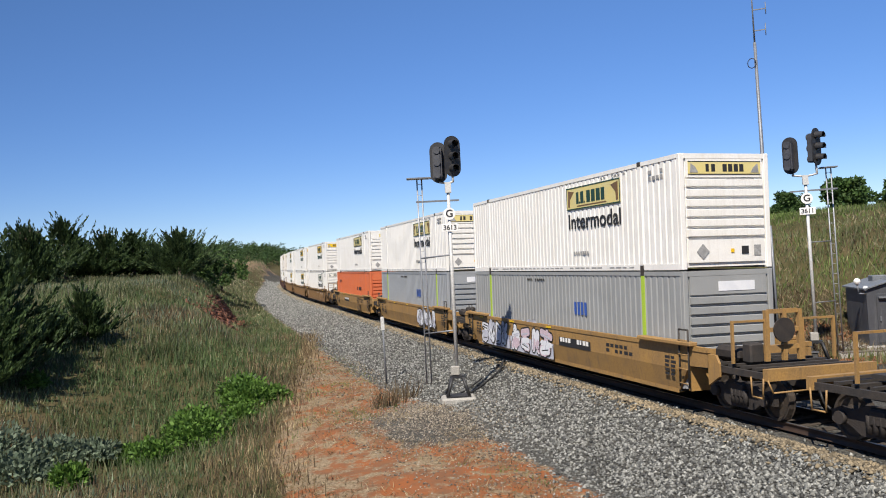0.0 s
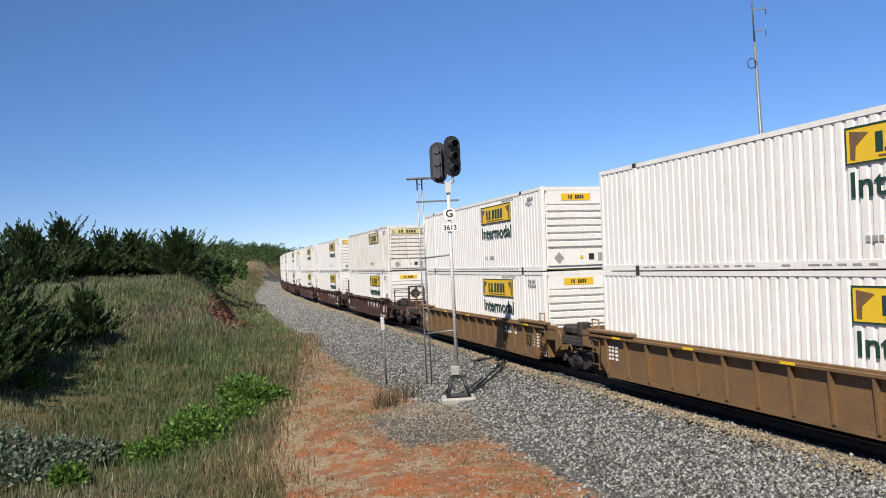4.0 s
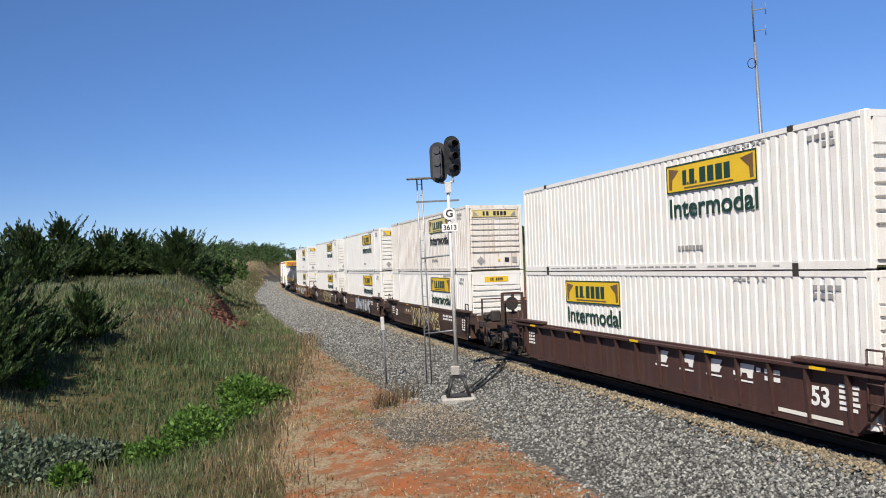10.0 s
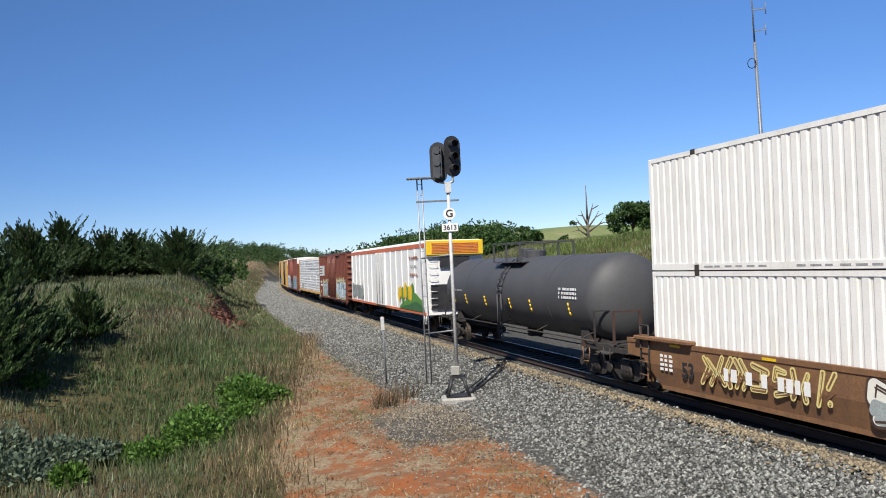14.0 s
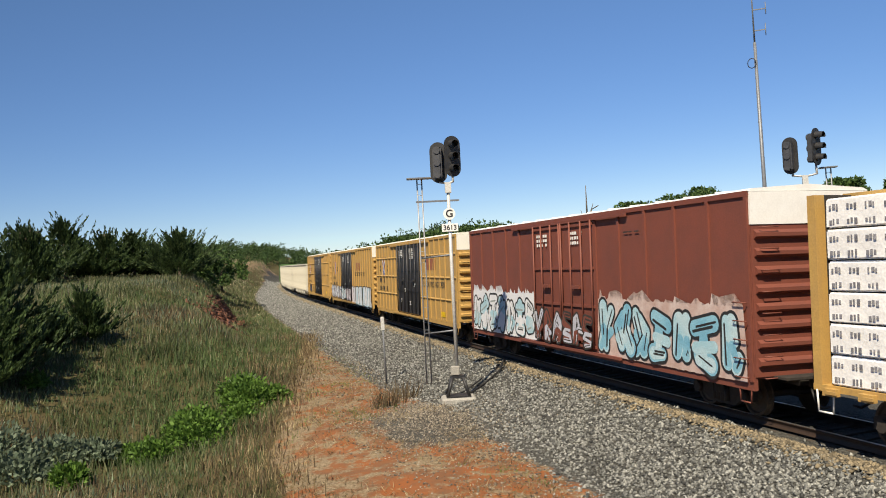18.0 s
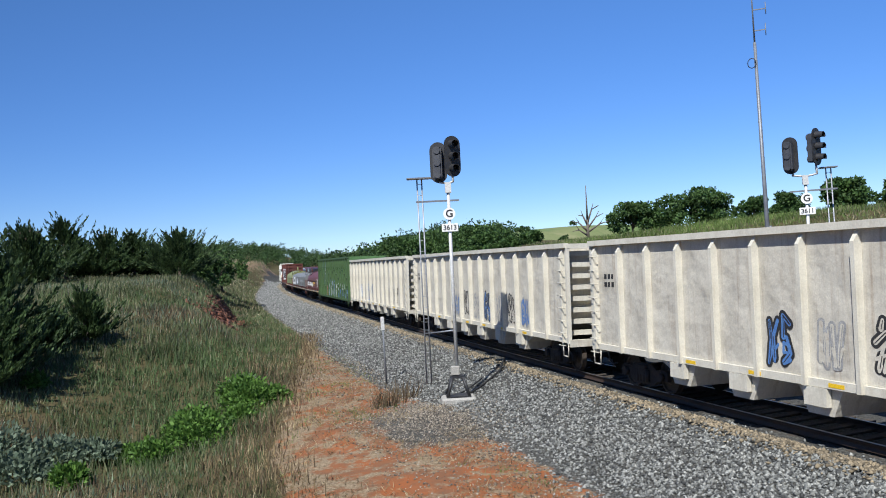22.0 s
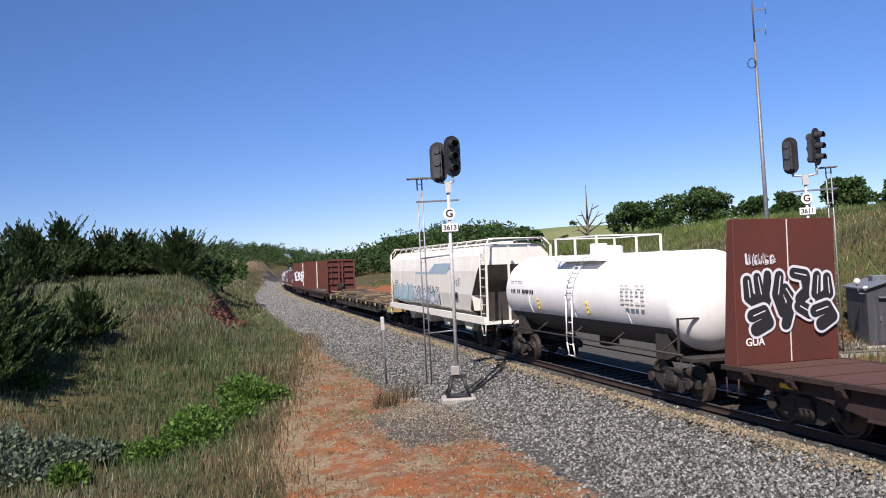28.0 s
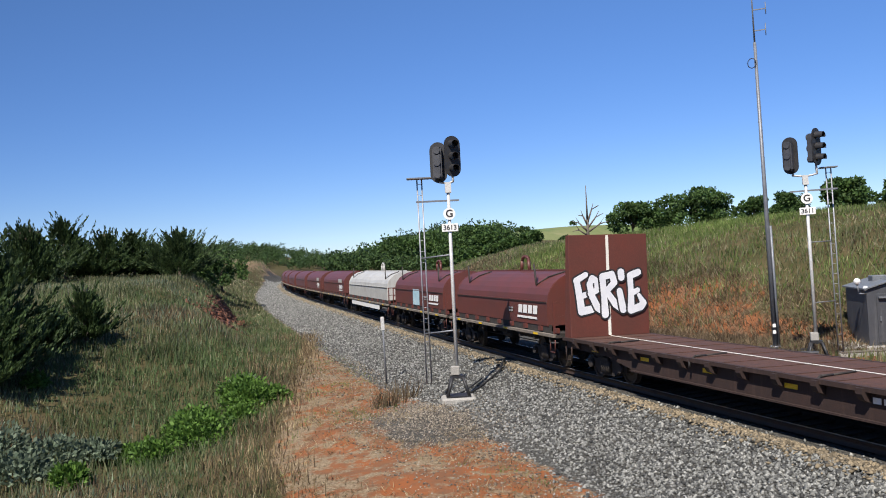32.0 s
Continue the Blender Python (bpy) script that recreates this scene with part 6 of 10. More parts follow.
def tag(e, x0, x1, z0, z1, y, fills, edge, seed, n=None, inner=None, halo=None, fat=0.21, at=None, label="spray-painted lettering that cannot be read"):
    """Sprayed letters, too wild to read: each one swollen strokes with an outline and shines, over a loose cloud of paint where wanted."""
    g = random.Random(seed)
    H = z1 - z0
    n = n or max(2, int((x1 - x0) / (H * 0.62)))
    w = (x1 - x0) / n
    at = at or Matrix.Translation((0, y, 0)) @ UP
    fills = fills if isinstance(fills, (list, tuple)) else [fills]
    if halo:
        k = 14 * n
        pts = [(x0 - 0.10 + (x1 - x0 + 0.2) * i / k, z0 - 0.02 * g.random()) for i in range(k + 1)]
        pts += [(x1 + 0.10 - (x1 - x0 + 0.2) * i / k, z1 + (0.02 + 0.20 * g.random() ** 2 * (1.0 if i % 2 else 0.35)) * H if 0 < i < k else z0 + 0.5 * H) for i in range(k + 1)]
        bm = bmesh.new()
        bm.faces.new([bm.verts.new((a, b, 0.0)) for a, b in pts])
        bmesh.ops.triangulate(bm, faces=bm.faces[:])
        part("paint_cloud", bm, halo, e, "loose cloud of sprayed paint", at @ Matrix.Translation((0, 0, -0.006)))
    last = -1
    out = min(0.075, 0.045 * H + 0.012)
    for i in range(n):
        q = g.choice([k for k in range(len(GLYPHS)) if k != last])
        last = q
        lean = g.uniform(-0.12, 0.16) * w
        rad = min(w, H * 0.8) * g.uniform(fat - 0.03, fat + 0.03)
        top, bot = z1 - g.random() * 0.10 * H - rad, z0 + g.random() * 0.06 * H + rad
        lx, wx = x0 + w * i - 0.06 * w + rad * 0.7, w * 1.12 - rad * 1.4
        sts = []
        for st in GLYPHS[q]:
            sts.append([(lx + wx * (u + g.uniform(-0.12, 0.12)) + lean * (v - 0.5), bot + (top - bot) * min(1.0, max(0.0, v + g.uniform(-0.12, 0.12))), rad * g.uniform(0.65, 1.2)) for u, v in st])
        bm = fat_strokes(sts, out, None, 0.0, 0)
        fat_strokes(sts, 0.0, bm, 0.0035, 1)
        # the lower part in a second tone, then shines and inner lines
        low = [[(p[0], bot + (p[1] - bot) * 0.45, p[2] * 0.72) for p in st] for st in sts]
        fat_strokes(low, 0.0, bm, 0.0050, 3)
        st = g.choice(sts)
        fat_strokes([[(p[0] + 0.35 * rad, p[1] + 0.2 * rad, 0.10 * rad + 0.006) for p in st[:3]]], 0.0, bm, 0.0064, 2)
        fat_strokes([[(p[0] - 0.3 * rad, p[1] - 0.35 * rad, 0.14 * rad + 0.004) for p in sts[0][-2:]]], 0.0, bm, 0.0068, 2)
        fat_strokes([[(p[0] + 0.1 * rad, p[1] - 0.1 * rad, 0.08 * rad + 0.006) for p in sts[-1][:2]]], 0.0, bm, 0.0071, 0)
        f1, f2 = fills[i % len(fills)], fills[(i + 1) % len(fills)]
        part("graffiti", bm, [edge, f1, inner or edge, f2], e, label, at @ Matrix.Translation((0, 0, 0.0085 * (i % 2))))


SLABS = [[[(0.08, 0.0), (0.14, 1.0)], [(0.2, 0.95), (0.78, 0.05)], [(0.86, 0.0), (0.9, 1.0)]],
         [[(0.12, 0.0), (0.16, 1.0)], [(0.2, 0.92), (0.82, 0.85)], [(0.84, 0.9), (0.8, 0.1)], [(0.2, 0.07), (0.8, 0.1)]],
         [[(0.3, 0.0), (0.34, 1.0)], [(0.36, 0.07), (0.95, 0.1)]],
         [[(0.12, 0.0), (0.16, 1.0)], [(0.2, 0.92), (0.8, 0.78)], [(0.22, 0.5), (0.78, 0.6)], [(0.3, 0.5), (0.92, 0.0)]],
         [[(0.45, 0.0), (0.5, 1.0)]]]


def slab_tag(e, x0, x1, z0, z1, y, face, side, edge, seed, n):
    """Sprayed letters of straight slabs, shaded on one side and heavily outlined, too wild to read."""
    g = random.Random(seed)
    w, H = (x1 - x0) / n, z1 - z0
    at = Matrix.Translation((0, y, 0)) @ UP
    for i in range(n):
        rad = 0.115 * min(w * 1.2, H) * g.uniform(0.95, 1.3) + 0.02
        lx, wx = x0 + w * i + rad, w * 1.1 - 2 * rad
        top, bot = z1 - 0.06 * H * g.random(), z0 + 0.05 * H * g.random()
        bm = bmesh.new()
        k = 0
        for shift, grow, mi, lift in ((-0.13, 0.055, 0, 0.0), (0.0, 0.055, 0, 0.001), (-0.16, 0.0, 2, 0.0035), (0.0, 0.0, 1, 0.0055)):
            for st in SLABS[(i * 2 + seed) % 5]:
                (a, b), (c, d) = st
                ax, az, cx, cz = lx + wx * a + shift, bot + (top - bot) * b + shift * 0.25, lx + wx * c + shift, bot + (top - bot) * d + shift * 0.25
                L = math.hypot(cx - ax, cz - az)
                ux, uz = (cx - ax) / L, (cz - az) / L
                r = rad + grow
                q = [(ax - uz * r - ux * grow, az + ux * r - uz * grow), (ax + uz * r - ux * grow, az - ux * r - uz * grow), (cx + uz * r * 1.15 + ux * grow, cz - ux * r * 1.15 + uz * grow), (cx - uz * r * 1.15 + ux * grow, cz + ux * r * 1.15 + uz * grow)]
                f = bm.faces.new([bm.verts.new((p_, q_, lift + 0.0003 * k)) for p_, q_ in q])
                f.material_index = mi
                bm.faces.ensure_lookup_table()
                if len(bm.faces) > 1:
                    bm.edges.new((bm.faces[-2].verts[0], f.verts[0]))
                k += 1
        part("graffiti", bm, [edge, face, side], e, "spray-painted slab lettering that cannot be read", at @ Matrix.Translation((0, 0, 0.012 * (i % 2))))


# ---- shipping containers ----
CL, CW, CH = 16.154, 2.591, 2.896


def corrugated(x0, x1, z0, z1, pitch, depth):
    """An upright folded sheet facing -y, its outer folds at y = 0."""
    bm = bmesh.new()
    n = max(1, round((x1 - x0) / pitch))
    p = (x1 - x0) / n
    xs = []
    for i in range(n):
        a = x0 + i * p
        xs += [(a, depth), (a + 0.16 * p, depth), (a + 0.30 * p, 0.0), (a + 0.86 * p, 0.0)]
    xs.append((x1, depth))
    lo = [bm.verts.new((x, y, z0)) for x, y in xs]
    hi = [bm.verts.new((x, y, z1)) for x, y in xs]
    for i in range(len(xs) - 1):
        bm.faces.new((lo[i], lo[i + 1], hi[i + 1], hi[i]))
    return bm


def end_rib():
    """One pressed rib across the end, facing +x."""
    bm = bmesh.new()
    v = [(-0.05, 0.012), (0.02, 0.03), (0.02, 0.185), (-0.05, 0.205)]
    a = [bm.verts.new((p[0], -1.10, p[1])) for p in v]
    b = [bm.verts.new((p[0], 1.10, p[1])) for p in v]
    for k in range(3):
        bm.faces.new((a[k], b[k], b[k + 1], a[k + 1]))
    bm.faces.new(a)
    bm.faces.new(b[::-1])
    return bm


# the folded rear end of a container, from its sill up
REAR_FOLDS = [(-0.06, 0.17), (-0.005, 0.17), (-0.005, 0.74)] + [p for q in range(6) for p in ((-0.05, 0.80 + q * 0.25), (0.02, 0.83 + q * 0.25), (0.02, 0.985 + q * 0.25), (-0.05, 1.005 + q * 0.25))] + [(0.0, 2.32), (0.0, 2.76), (-0.06, 2.76)]


def container(mid_s, half, z, body, label, logo=None, text=True, flip=False, end_logo=None, posts=None, seed=1, xo=0.0):
    e = new("shipping_container")
    tagged(e, label, "container", "containers on the train")
    hx, hy = CL / 2, CW / 2
    bx(e, "shell", -hx + 0.06, hx - 0.06, -hy + 0.05, hy - 0.05, 0.06, CH - 0.04, body)
    for sy in (-1, 1):
        turn = Matrix.Identity(4) if sy < 0 else Matrix.Rotation(math.pi, 4, "Z")
        P(e, "side_panel", "cside", lambda: corrugated(-hx + 0.14, hx - 0.14, 0.16, CH - 0.11, 0.285, 0.020), body, loc=turn @ Matrix.Translation((0, -hy + 0.012, 0)))
        bx(e, "bottom_rail", -hx + 0.13, hx - 0.13, sy * hy - 0.055 if sy > 0 else -hy, hy if sy > 0 else -hy + 0.055, 0.0, 0.16, body)
        bx(e, "top_rail", -hx + 0.13, hx - 0.13, sy * hy - 0.05 if sy > 0 else -hy, hy if sy > 0 else -hy + 0.05, CH - 0.11, CH, body)
        for px in (-6.10, 6.10):
            bx(e, "lift_post", px - 0.085, px + 0.085, sy * hy - 0.05 if sy > 0 else -hy - 0.004, hy + 0.004 if sy > 0 else -hy + 0.05, 0.16, CH - 0.11, posts or body)
            if sy > 0:
                continue
            bx(e, "lift_casting", px - 0.09, px + 0.09, sy * hy - 0.12 if sy > 0 else -hy - 0.006, hy + 0.006 if sy > 0 else -hy + 0.12, CH - 0.112, CH + 0.015, R["dark"])
            bx(e, "stack_casting", px - 0.09, px + 0.09, sy * hy - 0.12 if sy > 0 else -hy - 0.006, hy + 0.006 if sy > 0 else -hy + 0.12, -0.02, 0.13, R["dark"])
    for sx in (-1, 1):
        for sy in (-1, 1):
            bx(e, "corner_post", sx * hx - 0.07 - 0.07, sx * hx - 0.07 + 0.07, sy * (hy - 0.07) - 0.07, sy * (hy - 0.07) + 0.07, 0.0, CH, body, r=0.015) if sx > 0 else \
                bx(e, "corner_post", -hx, -hx + 0.14, sy * (hy - 0.07) - 0.07, sy * (hy - 0.07) + 0.07, 0.0, CH, body, r=0.015)
        face = Matrix.Translation((sx * (hx - 0.01), 0, 0)) @ Matrix.Rotation(0 if sx > 0 else math.pi, 4, "Z")
        if sx < 0:
            P(e, "end_panel", "cend_rear", lambda: prism(REAR_FOLDS, -1.10, 1.10, axis="y"), body, loc=face)
            bx(e, "end_rail", -hx + 0.01, -hx + 0.11, -hy + 0.14, hy - 0.14, CH - 0.13, CH - 0.004, body)
            continue
        P(e, "end_plate", "cend_top", lambda: boxes((-0.05, 0.0, -1.10, 1.10, 2.30, 2.76)), body, loc=face)
        P(e, "end_plate", "cend_low", lambda: boxes((-0.05, -0.005, -1.10, 1.10, 0.17, 0.74)), body, loc=face)
        for q in range(6):
            P(e, "end_rib", "cend_rib", end_rib, body, loc=face @ Matrix.Translation((0, 0, 0.80 + q * 0.25)))
        bx(e, "end_rail", sx * hx - 0.06 - 0.05, sx * hx - 0.06 + 0.05, -hy + 0.14, hy - 0.14, CH - 0.13, CH - 0.004, body)
    P(e, "roof", "croof", lambda: prism([(-hy + 0.04, CH - 0.03), (hy - 0.04, CH - 0.03), (hy - 0.3, CH), (-hy + 0.3, CH)], -hx + 0.05, hx - 0.05), body)
    yy = -hy - 0.003
    if logo:
        c = hx - 4.9 if not flip else hx - 11.1
        c += 0.08
        pl = bx(e, "logo_panel", c - 1.78, c + 1.78, yy - 0.004, yy, 1.92, 2.62, logo, "yellow panel with dark trim")
        ink = R["ink_green"]
        for z0_, z1_ in ((1.92, 1.955), (2.585, 2.62)):
            bx(pl, "trim", -1.78, 1.78, -0.009, -0.005, z0_ - 2.27, z1_ - 2.27, ink)
        bx(pl, "underline", -1.0, 0.95, -0.009, -0.005, -0.27, -0.235, R["ochre"])
        for q in (-1, 1):
            bx(pl, "trim", q * 1.76 - 0.02, q * 1.76 + 0.02, -0.009, -0.005, -0.31, 0.31, ink)
            P(pl, "emblem", ("emb", q), lambda: blob([(q * 1.22, 0.20), (q * 1.66, 0.27), (q * 1.66, -0.25), (q * 1.54, -0.27), (q * 1.52, -0.02)], -0.009, -0.005), R["ink_grey"] if logo is R["logo_bare"] else R["ochre"])
        bm = bmesh.new()
        for x, w_ in ((-1.06, 0.17), (-0.76, 0.21), (-0.34, 0.24), (-0.02, 0.24), (0.30, 0.25), (0.62, 0.22)):
            box(bm, x, x + w_, -0.010, -0.006, -0.18, 0.18)
        for x in (-0.86, -0.52):
            box(bm, x, x + 0.06, -0.010, -0.006, -0.18, -0.12)
        part("mark", bm, ink, pl)
        if text:
            words(e, "Intermodal", 0.66, c + 0.05, yy - 0.005, 1.52, R["ink_green"] if logo is R["logo_yellow"] else M["ink"], 0.009, width=3.45)
    if body in (R["white"], R["rusty_white"]):
        bars(e, hx - 6.2, hx - 5.1 + 0.0, 0.42, 0.60, yy, 1, 7, R["ink_grey"], seed)
        bars(e, hx - 1.5, hx - 0.7, 2.3, 2.62, yy, 2, 4, R["ink_grey"], seed + 3)
        bars(e, hx - 4.2, hx - 2.7, 2.66, 2.74, yy, 1, 9, R["ink_grey"], seed + 5)
    if end_logo:
        w_, z0_, z1_ = end_logo
        ep = bx(e, "end_logo", hx - 0.006, hx - 0.001, -w_, w_, z0_, z1_, logo or R["logo_bare"])
        hz = (z1_ - z0_) / 2
        bm = bmesh.new()
        for i, cw in enumerate((0.075, 0.09, 0.0, 0.10, 0.10, 0.10, 0.10)):
            y = -0.52 * w_ + i * 0.155 * w_
            if cw:
                box(bm, 0.004, 0.008, y, y + cw * w_ * 1.15, -0.55 * hz, 0.55 * hz)
        part("mark", bm, M["ink"], ep)
        if w_ > 0.8:
            for z_ in (-hz, hz - 0.022):
                bx(ep, "trim", 0.003, 0.007, -w_, w_, z_, z_ + 0.022, M["ink"])
            for q in (-1, 1):
                P(ep, "emblem", ("eemb", q), lambda: prism([(q * 0.72 * w_, -hz * 0.7), (q * 0.95 * w_, -hz * 0.7), (q * 0.92 * w_, hz * 0.7), (q * 0.80 * w_, hz * 0.1)], 0.003, 0.008), R["ink_grey"])
        bx(e, "notice", hx - 0.004, hx + 0.003, 0.05, 0.85, 2.20, 2.27, R["ink_grey"])
    bx(e, "placard", hx - 0.006, hx + 0.001, 0.42, 0.62, 0.36, 0.56, M["ink"])
    bx(e, "placard", hx - 0.006, hx + 0.001, 0.78, 0.98, 0.32, 0.58, R["ink_grey"])
    bx(e, "placard", hx - 0.006, hx + 0.001, 0.10, 0.20, 0.40, 0.50, R["reflector"])
    P(e, "placard", "diamond", lambda: prism([(-0.7, 0.24), (-0.52, 0.44), (-0.70, 0.64), (-0.88, 0.44)], hx - 0.006, hx + 0.002), R["ink_grey"])
    MOVING.append((e, mid_s, half, pose(xo, 0, z)))
    return e


# ---- well cars, in units joined over shared trucks ----
def well_side(L, fold, end_len):
    """The side plate of a well: deep in the middle, rising over the trucks at the ends; folded inwards below by fold."""
    h = L / 2
    bm = prism([(-h - end_len, 1.02), (-h - end_len, 1.34), (-h, 1.42), (h, 1.42), (h + end_len, 1.34), (h + end_len, 1.02), (h + 0.1, 0.98), (h - 0.55, 0.30), (-h + 0.55, 0.30), (-h - 0.1, 0.98)], -0.05, 0.05, axis="y")
    if fold:
        bmesh.ops.bisect_plane(bm, geom=bm.verts[:] + bm.edges[:] + bm.faces[:], plane_co=(0, 0, 0.86), plane_no=(0, 0, 1))
        for v in bm.verts:
            v.co.y += fold * max(0.0, 0.86 - v.co.z) / 0.56
    return bm


def well_unit(a, b, body, label, style, front_end, rear_end, seed=1, number=True, front_open=1.5, rear_open=1.5):
    """One unit, for a container from a to b; front_end and rear_end say whether the car ends there."""
    e = new("well_car")
    tagged(e, label, "well car", "well cars of the train")
    mid, L = (a + b) / 2, (b - a) + 0.5
    h = L / 2
    yw = 1.43
    fe, re_ = front_open, rear_open
    for sy in (-1, 1):
        P(e, "side_plate", ("wside", round(L, 2), style, sy), lambda: well_side(L, 0.11 * -sy if style == "plain" else 0.0, 0.9), body, loc=(0, sy * (yw - 0.05), 0))
        bx(e, "top_chord", -h - 0.9, h + 0.9, sy * yw - 0.09 if sy > 0 else -yw - 0.02, yw + 0.02 if sy > 0 else -yw + 0.09, 1.36, 1.47, body)
        yb = yw - (0.11 if style == "plain" else 0.0)
        bx(e, "bottom_chord", -h + 0.6, h - 0.6, sy * yb - 0.16 if sy > 0 else -yb - 0.015, yb + 0.015 if sy > 0 else -yb + 0.16, 0.24, 0.34, body)
        if style == "ribbed":
            n = 15
            for i in range(n if sy < 0 else 0):
                x = -h + 0.7 + (L - 1.4) * i / (n - 1)
                P(e, "rib", ("wrib", style), lambda: prism([(-yw - 0.13, 1.36), (-yw, 1.36), (-yw, 0.34), (-yw - 0.05, 0.34)], -0.035, 0.035), body,
                  loc=Matrix.Translation((x, 0, 0)) if sy < 0 else Matrix.Translation((x, 0, 0)) @ Matrix.Rotation(math.pi, 4, "Z"))
            bx(e, "walk_chord", -h - 0.2, h + 0.2, sy * (yw + 0.07) - 0.07, sy * (yw + 0.07) + 0.07, 1.36, 1.42, body)
        # raised rails at the ends of the well
        for sx in (-1, 1):
            bx(e, "end_rail", sx * (h - 0.9) - 1.25, sx * (h - 0.9) + 1.25, sy * (yw + 0.03) - 0.12, sy * (yw + 0.03) + 0.12, 1.47, 1.57, body, r=0.02)
    bx(e, "floor", -h + 0.5, h - 0.5, -1.30, 1.30, 0.28, 0.36, R["dark"])
    for sx, ext in ((1, fe), (-1, re_)):
        bx(e, "bulkhead", sx * h - 0.06, sx * h + 0.06, -1.36, 1.36, 0.36, 1.34, body)
        if ext < 1.6:
            bx(e, "end_platform", min(sx * h, sx * (h + ext)), max(sx * h, sx * (h + ext)), -1.0, 1.0, 1.08, 1.20, R["dark"])
        else:
            for q in range(7):
                xs_ = sx * (h + 0.22 + (ext - 0.35) * q / 6)
                bx(e, "grating_bar", xs_ - 0.055, xs_ + 0.055, -1.28, 1.28, 1.10, 1.16, R["dark"])
            for yy in (-1.30, 1.30):
                bx(e, "side_bearer", min(sx * h, sx * (h + ext)), max(sx * h, sx * (h + ext)), yy - 0.05, yy + 0.05, 0.96, 1.10, R["dark"])
            if sx > 0:
                # brake gear hung over the truck
                bx(e, "brake_reservoir", h + 0.45, h + 1.35, -0.98, -0.58, 1.17, 1.50, R["truck"], r=0.09)
                bx(e, "brake_valve", h + 1.45, h + 1.78, -0.92, -0.55, 1.17, 1.62, R["dark"], r=0.04)
                P(e, "cut_lever", "wcut", lambda: tubes([(0, -1.42, 0.98), (0.06, -1.34, 0.72), (0.10, -0.30, 0.74), (0.10, -0.16, 0.90)], 0.02, n=5), body, loc=(h + ext + 0.10, 0, 0))
                P(e, "corner_plate", "wcorner", lambda: prism([(0.0, 0.62), (0.0, 1.34), (0.30, 1.34), (0.42, 1.16), (0.42, 0.86)], -0.03, 0.03, axis="y"), body, loc=(h + 0.88, -1.40, 0))
        bx(e, "drawbar_sill", min(sx * h, sx * (h + ext)), max(sx * h, sx * (h + ext)), -0.32, 0.32, 0.72, 1.08, R["dark"])
    # trucks: under the car's own ends, and at each joint behind
    if front_end:
        truck(e, h + 1.55)
        coupler(e, h + fe + 0.35, 1)
    truck(e, -h - (re_ if not rear_end else 1.55))
    if rear_end:
        coupler(e, -h - re_ - 0.35, -1)
    for sx, is_end, ext in ((1, front_end, fe), (-1, rear_end, re_)):
        x = sx * (h + min(ext, 2.0) - 0.25)
        y = -1.36
        P(e, "ladder", "wlad", lambda: tubes([(-0.2, 0, 0.45), (-0.2, 0, 1.85), (0.2, 0, 1.85), (0.2, 0, 0.45)], 0.022), body if style != "plain" else R["dark"], loc=(sx * (h - 0.05), -yw - 0.05, 0))
        rungs(e, sx * (h - 0.05), -yw - 0.02, 0.55, 1.6, 4, body, 0.38)
        if is_end:
            rail_ = body if body is not R["rusty"] else R["brown"]
            for yy in (-1.36, -0.5, 0.5, 1.36):
                bx(e, "handrail_post", x - 0.03, x + 0.03, yy - 0.03, yy + 0.03, 1.2, 2.15, rail_)
            bx(e, "handrail", x - 0.025, x + 0.025, -1.36, -0.5, 2.1, 2.15, rail_)
            bx(e, "handrail", x - 0.025, x + 0.025, 0.5, 1.36, 2.1, 2.15, rail_)
            if sx > 0:
                for yy in (-0.46, 0.0, 0.42):
                    bx(e, "stand_post", x - 0.05, x + 0.05, yy - 0.05, yy + 0.05, 1.2, 2.35, rail_)
                for zz in (1.45, 1.85, 2.27):
                    bx(e, "stand_bar", x - 0.04, x + 0.04, -0.41, 0.37, zz, zz + 0.10, rail_)
            else:
                bx(e, "crossover_step", x - 0.3, x + 0.2, -0.7, 0.7, 1.22, 1.30, R["dark"])
            if sx > 0:
                P(e, "brake_wheel", "bwheel", lambda: lathe([(0.0, 0.20), (0.0, 0.28), (0.04, 0.28), (0.04, 0.20)], axis="x", n=16), R["truck"], loc=(x + 0.12, -0.1, 1.9))
            bx(e, "end_beam", sx * (h + ext) - 0.08, sx * (h + ext) + 0.08, -1.4, 1.4, 0.95, 1.2, rail_)
            stirrup(e, sx * (h + ext - 0.25), -1.42, 1.0, body)
            stirrup(e, sx * (h + ext - 0.25), 1.42, 1.0, body)
        else:
            if sx > 0 and body is R["maroon"]:
                P(e, "end_stand", "estand", lambda: boxes((-0.05, 0.05, -0.75, -0.55, 1.1, 2.55), (-0.05, 0.05, -0.1, 0.1, 1.1, 2.55), (-0.05, 0.05, 0.55, 0.75, 1.1, 2.55), (-0.045, 0.045, -0.56, 0.56, 2.38, 2.54), (-0.045, 0.045, -0.56, 0.56, 1.78, 1.96), (-0.045, 0.045, -0.56, 0.56, 1.2, 1.36)), body, "dark steel stand with square openings", loc=(h + 0.5, 0, 0))
            bx(e, "joint_casting", sx * (h + ext) - 0.35, sx * (h + ext) + 0.15, -0.42, 0.42, 0.66, 1.06, R["dark"], r=0.05)
    for i in range(5 if style != "plain" else 3):
        x = -h + 1.4 + (L - 2.8) * i / 4
        bx(e, "reflector", x - 0.22, x + 0.22, -yw - (0.152 if style == "ribbed" else 0.026), -yw - (0.146 if style == "ribbed" else 0.021), 1.37, 1.43, R["reflector"])
    ys = -yw - (0.008 if style != "plain" else 0.004)
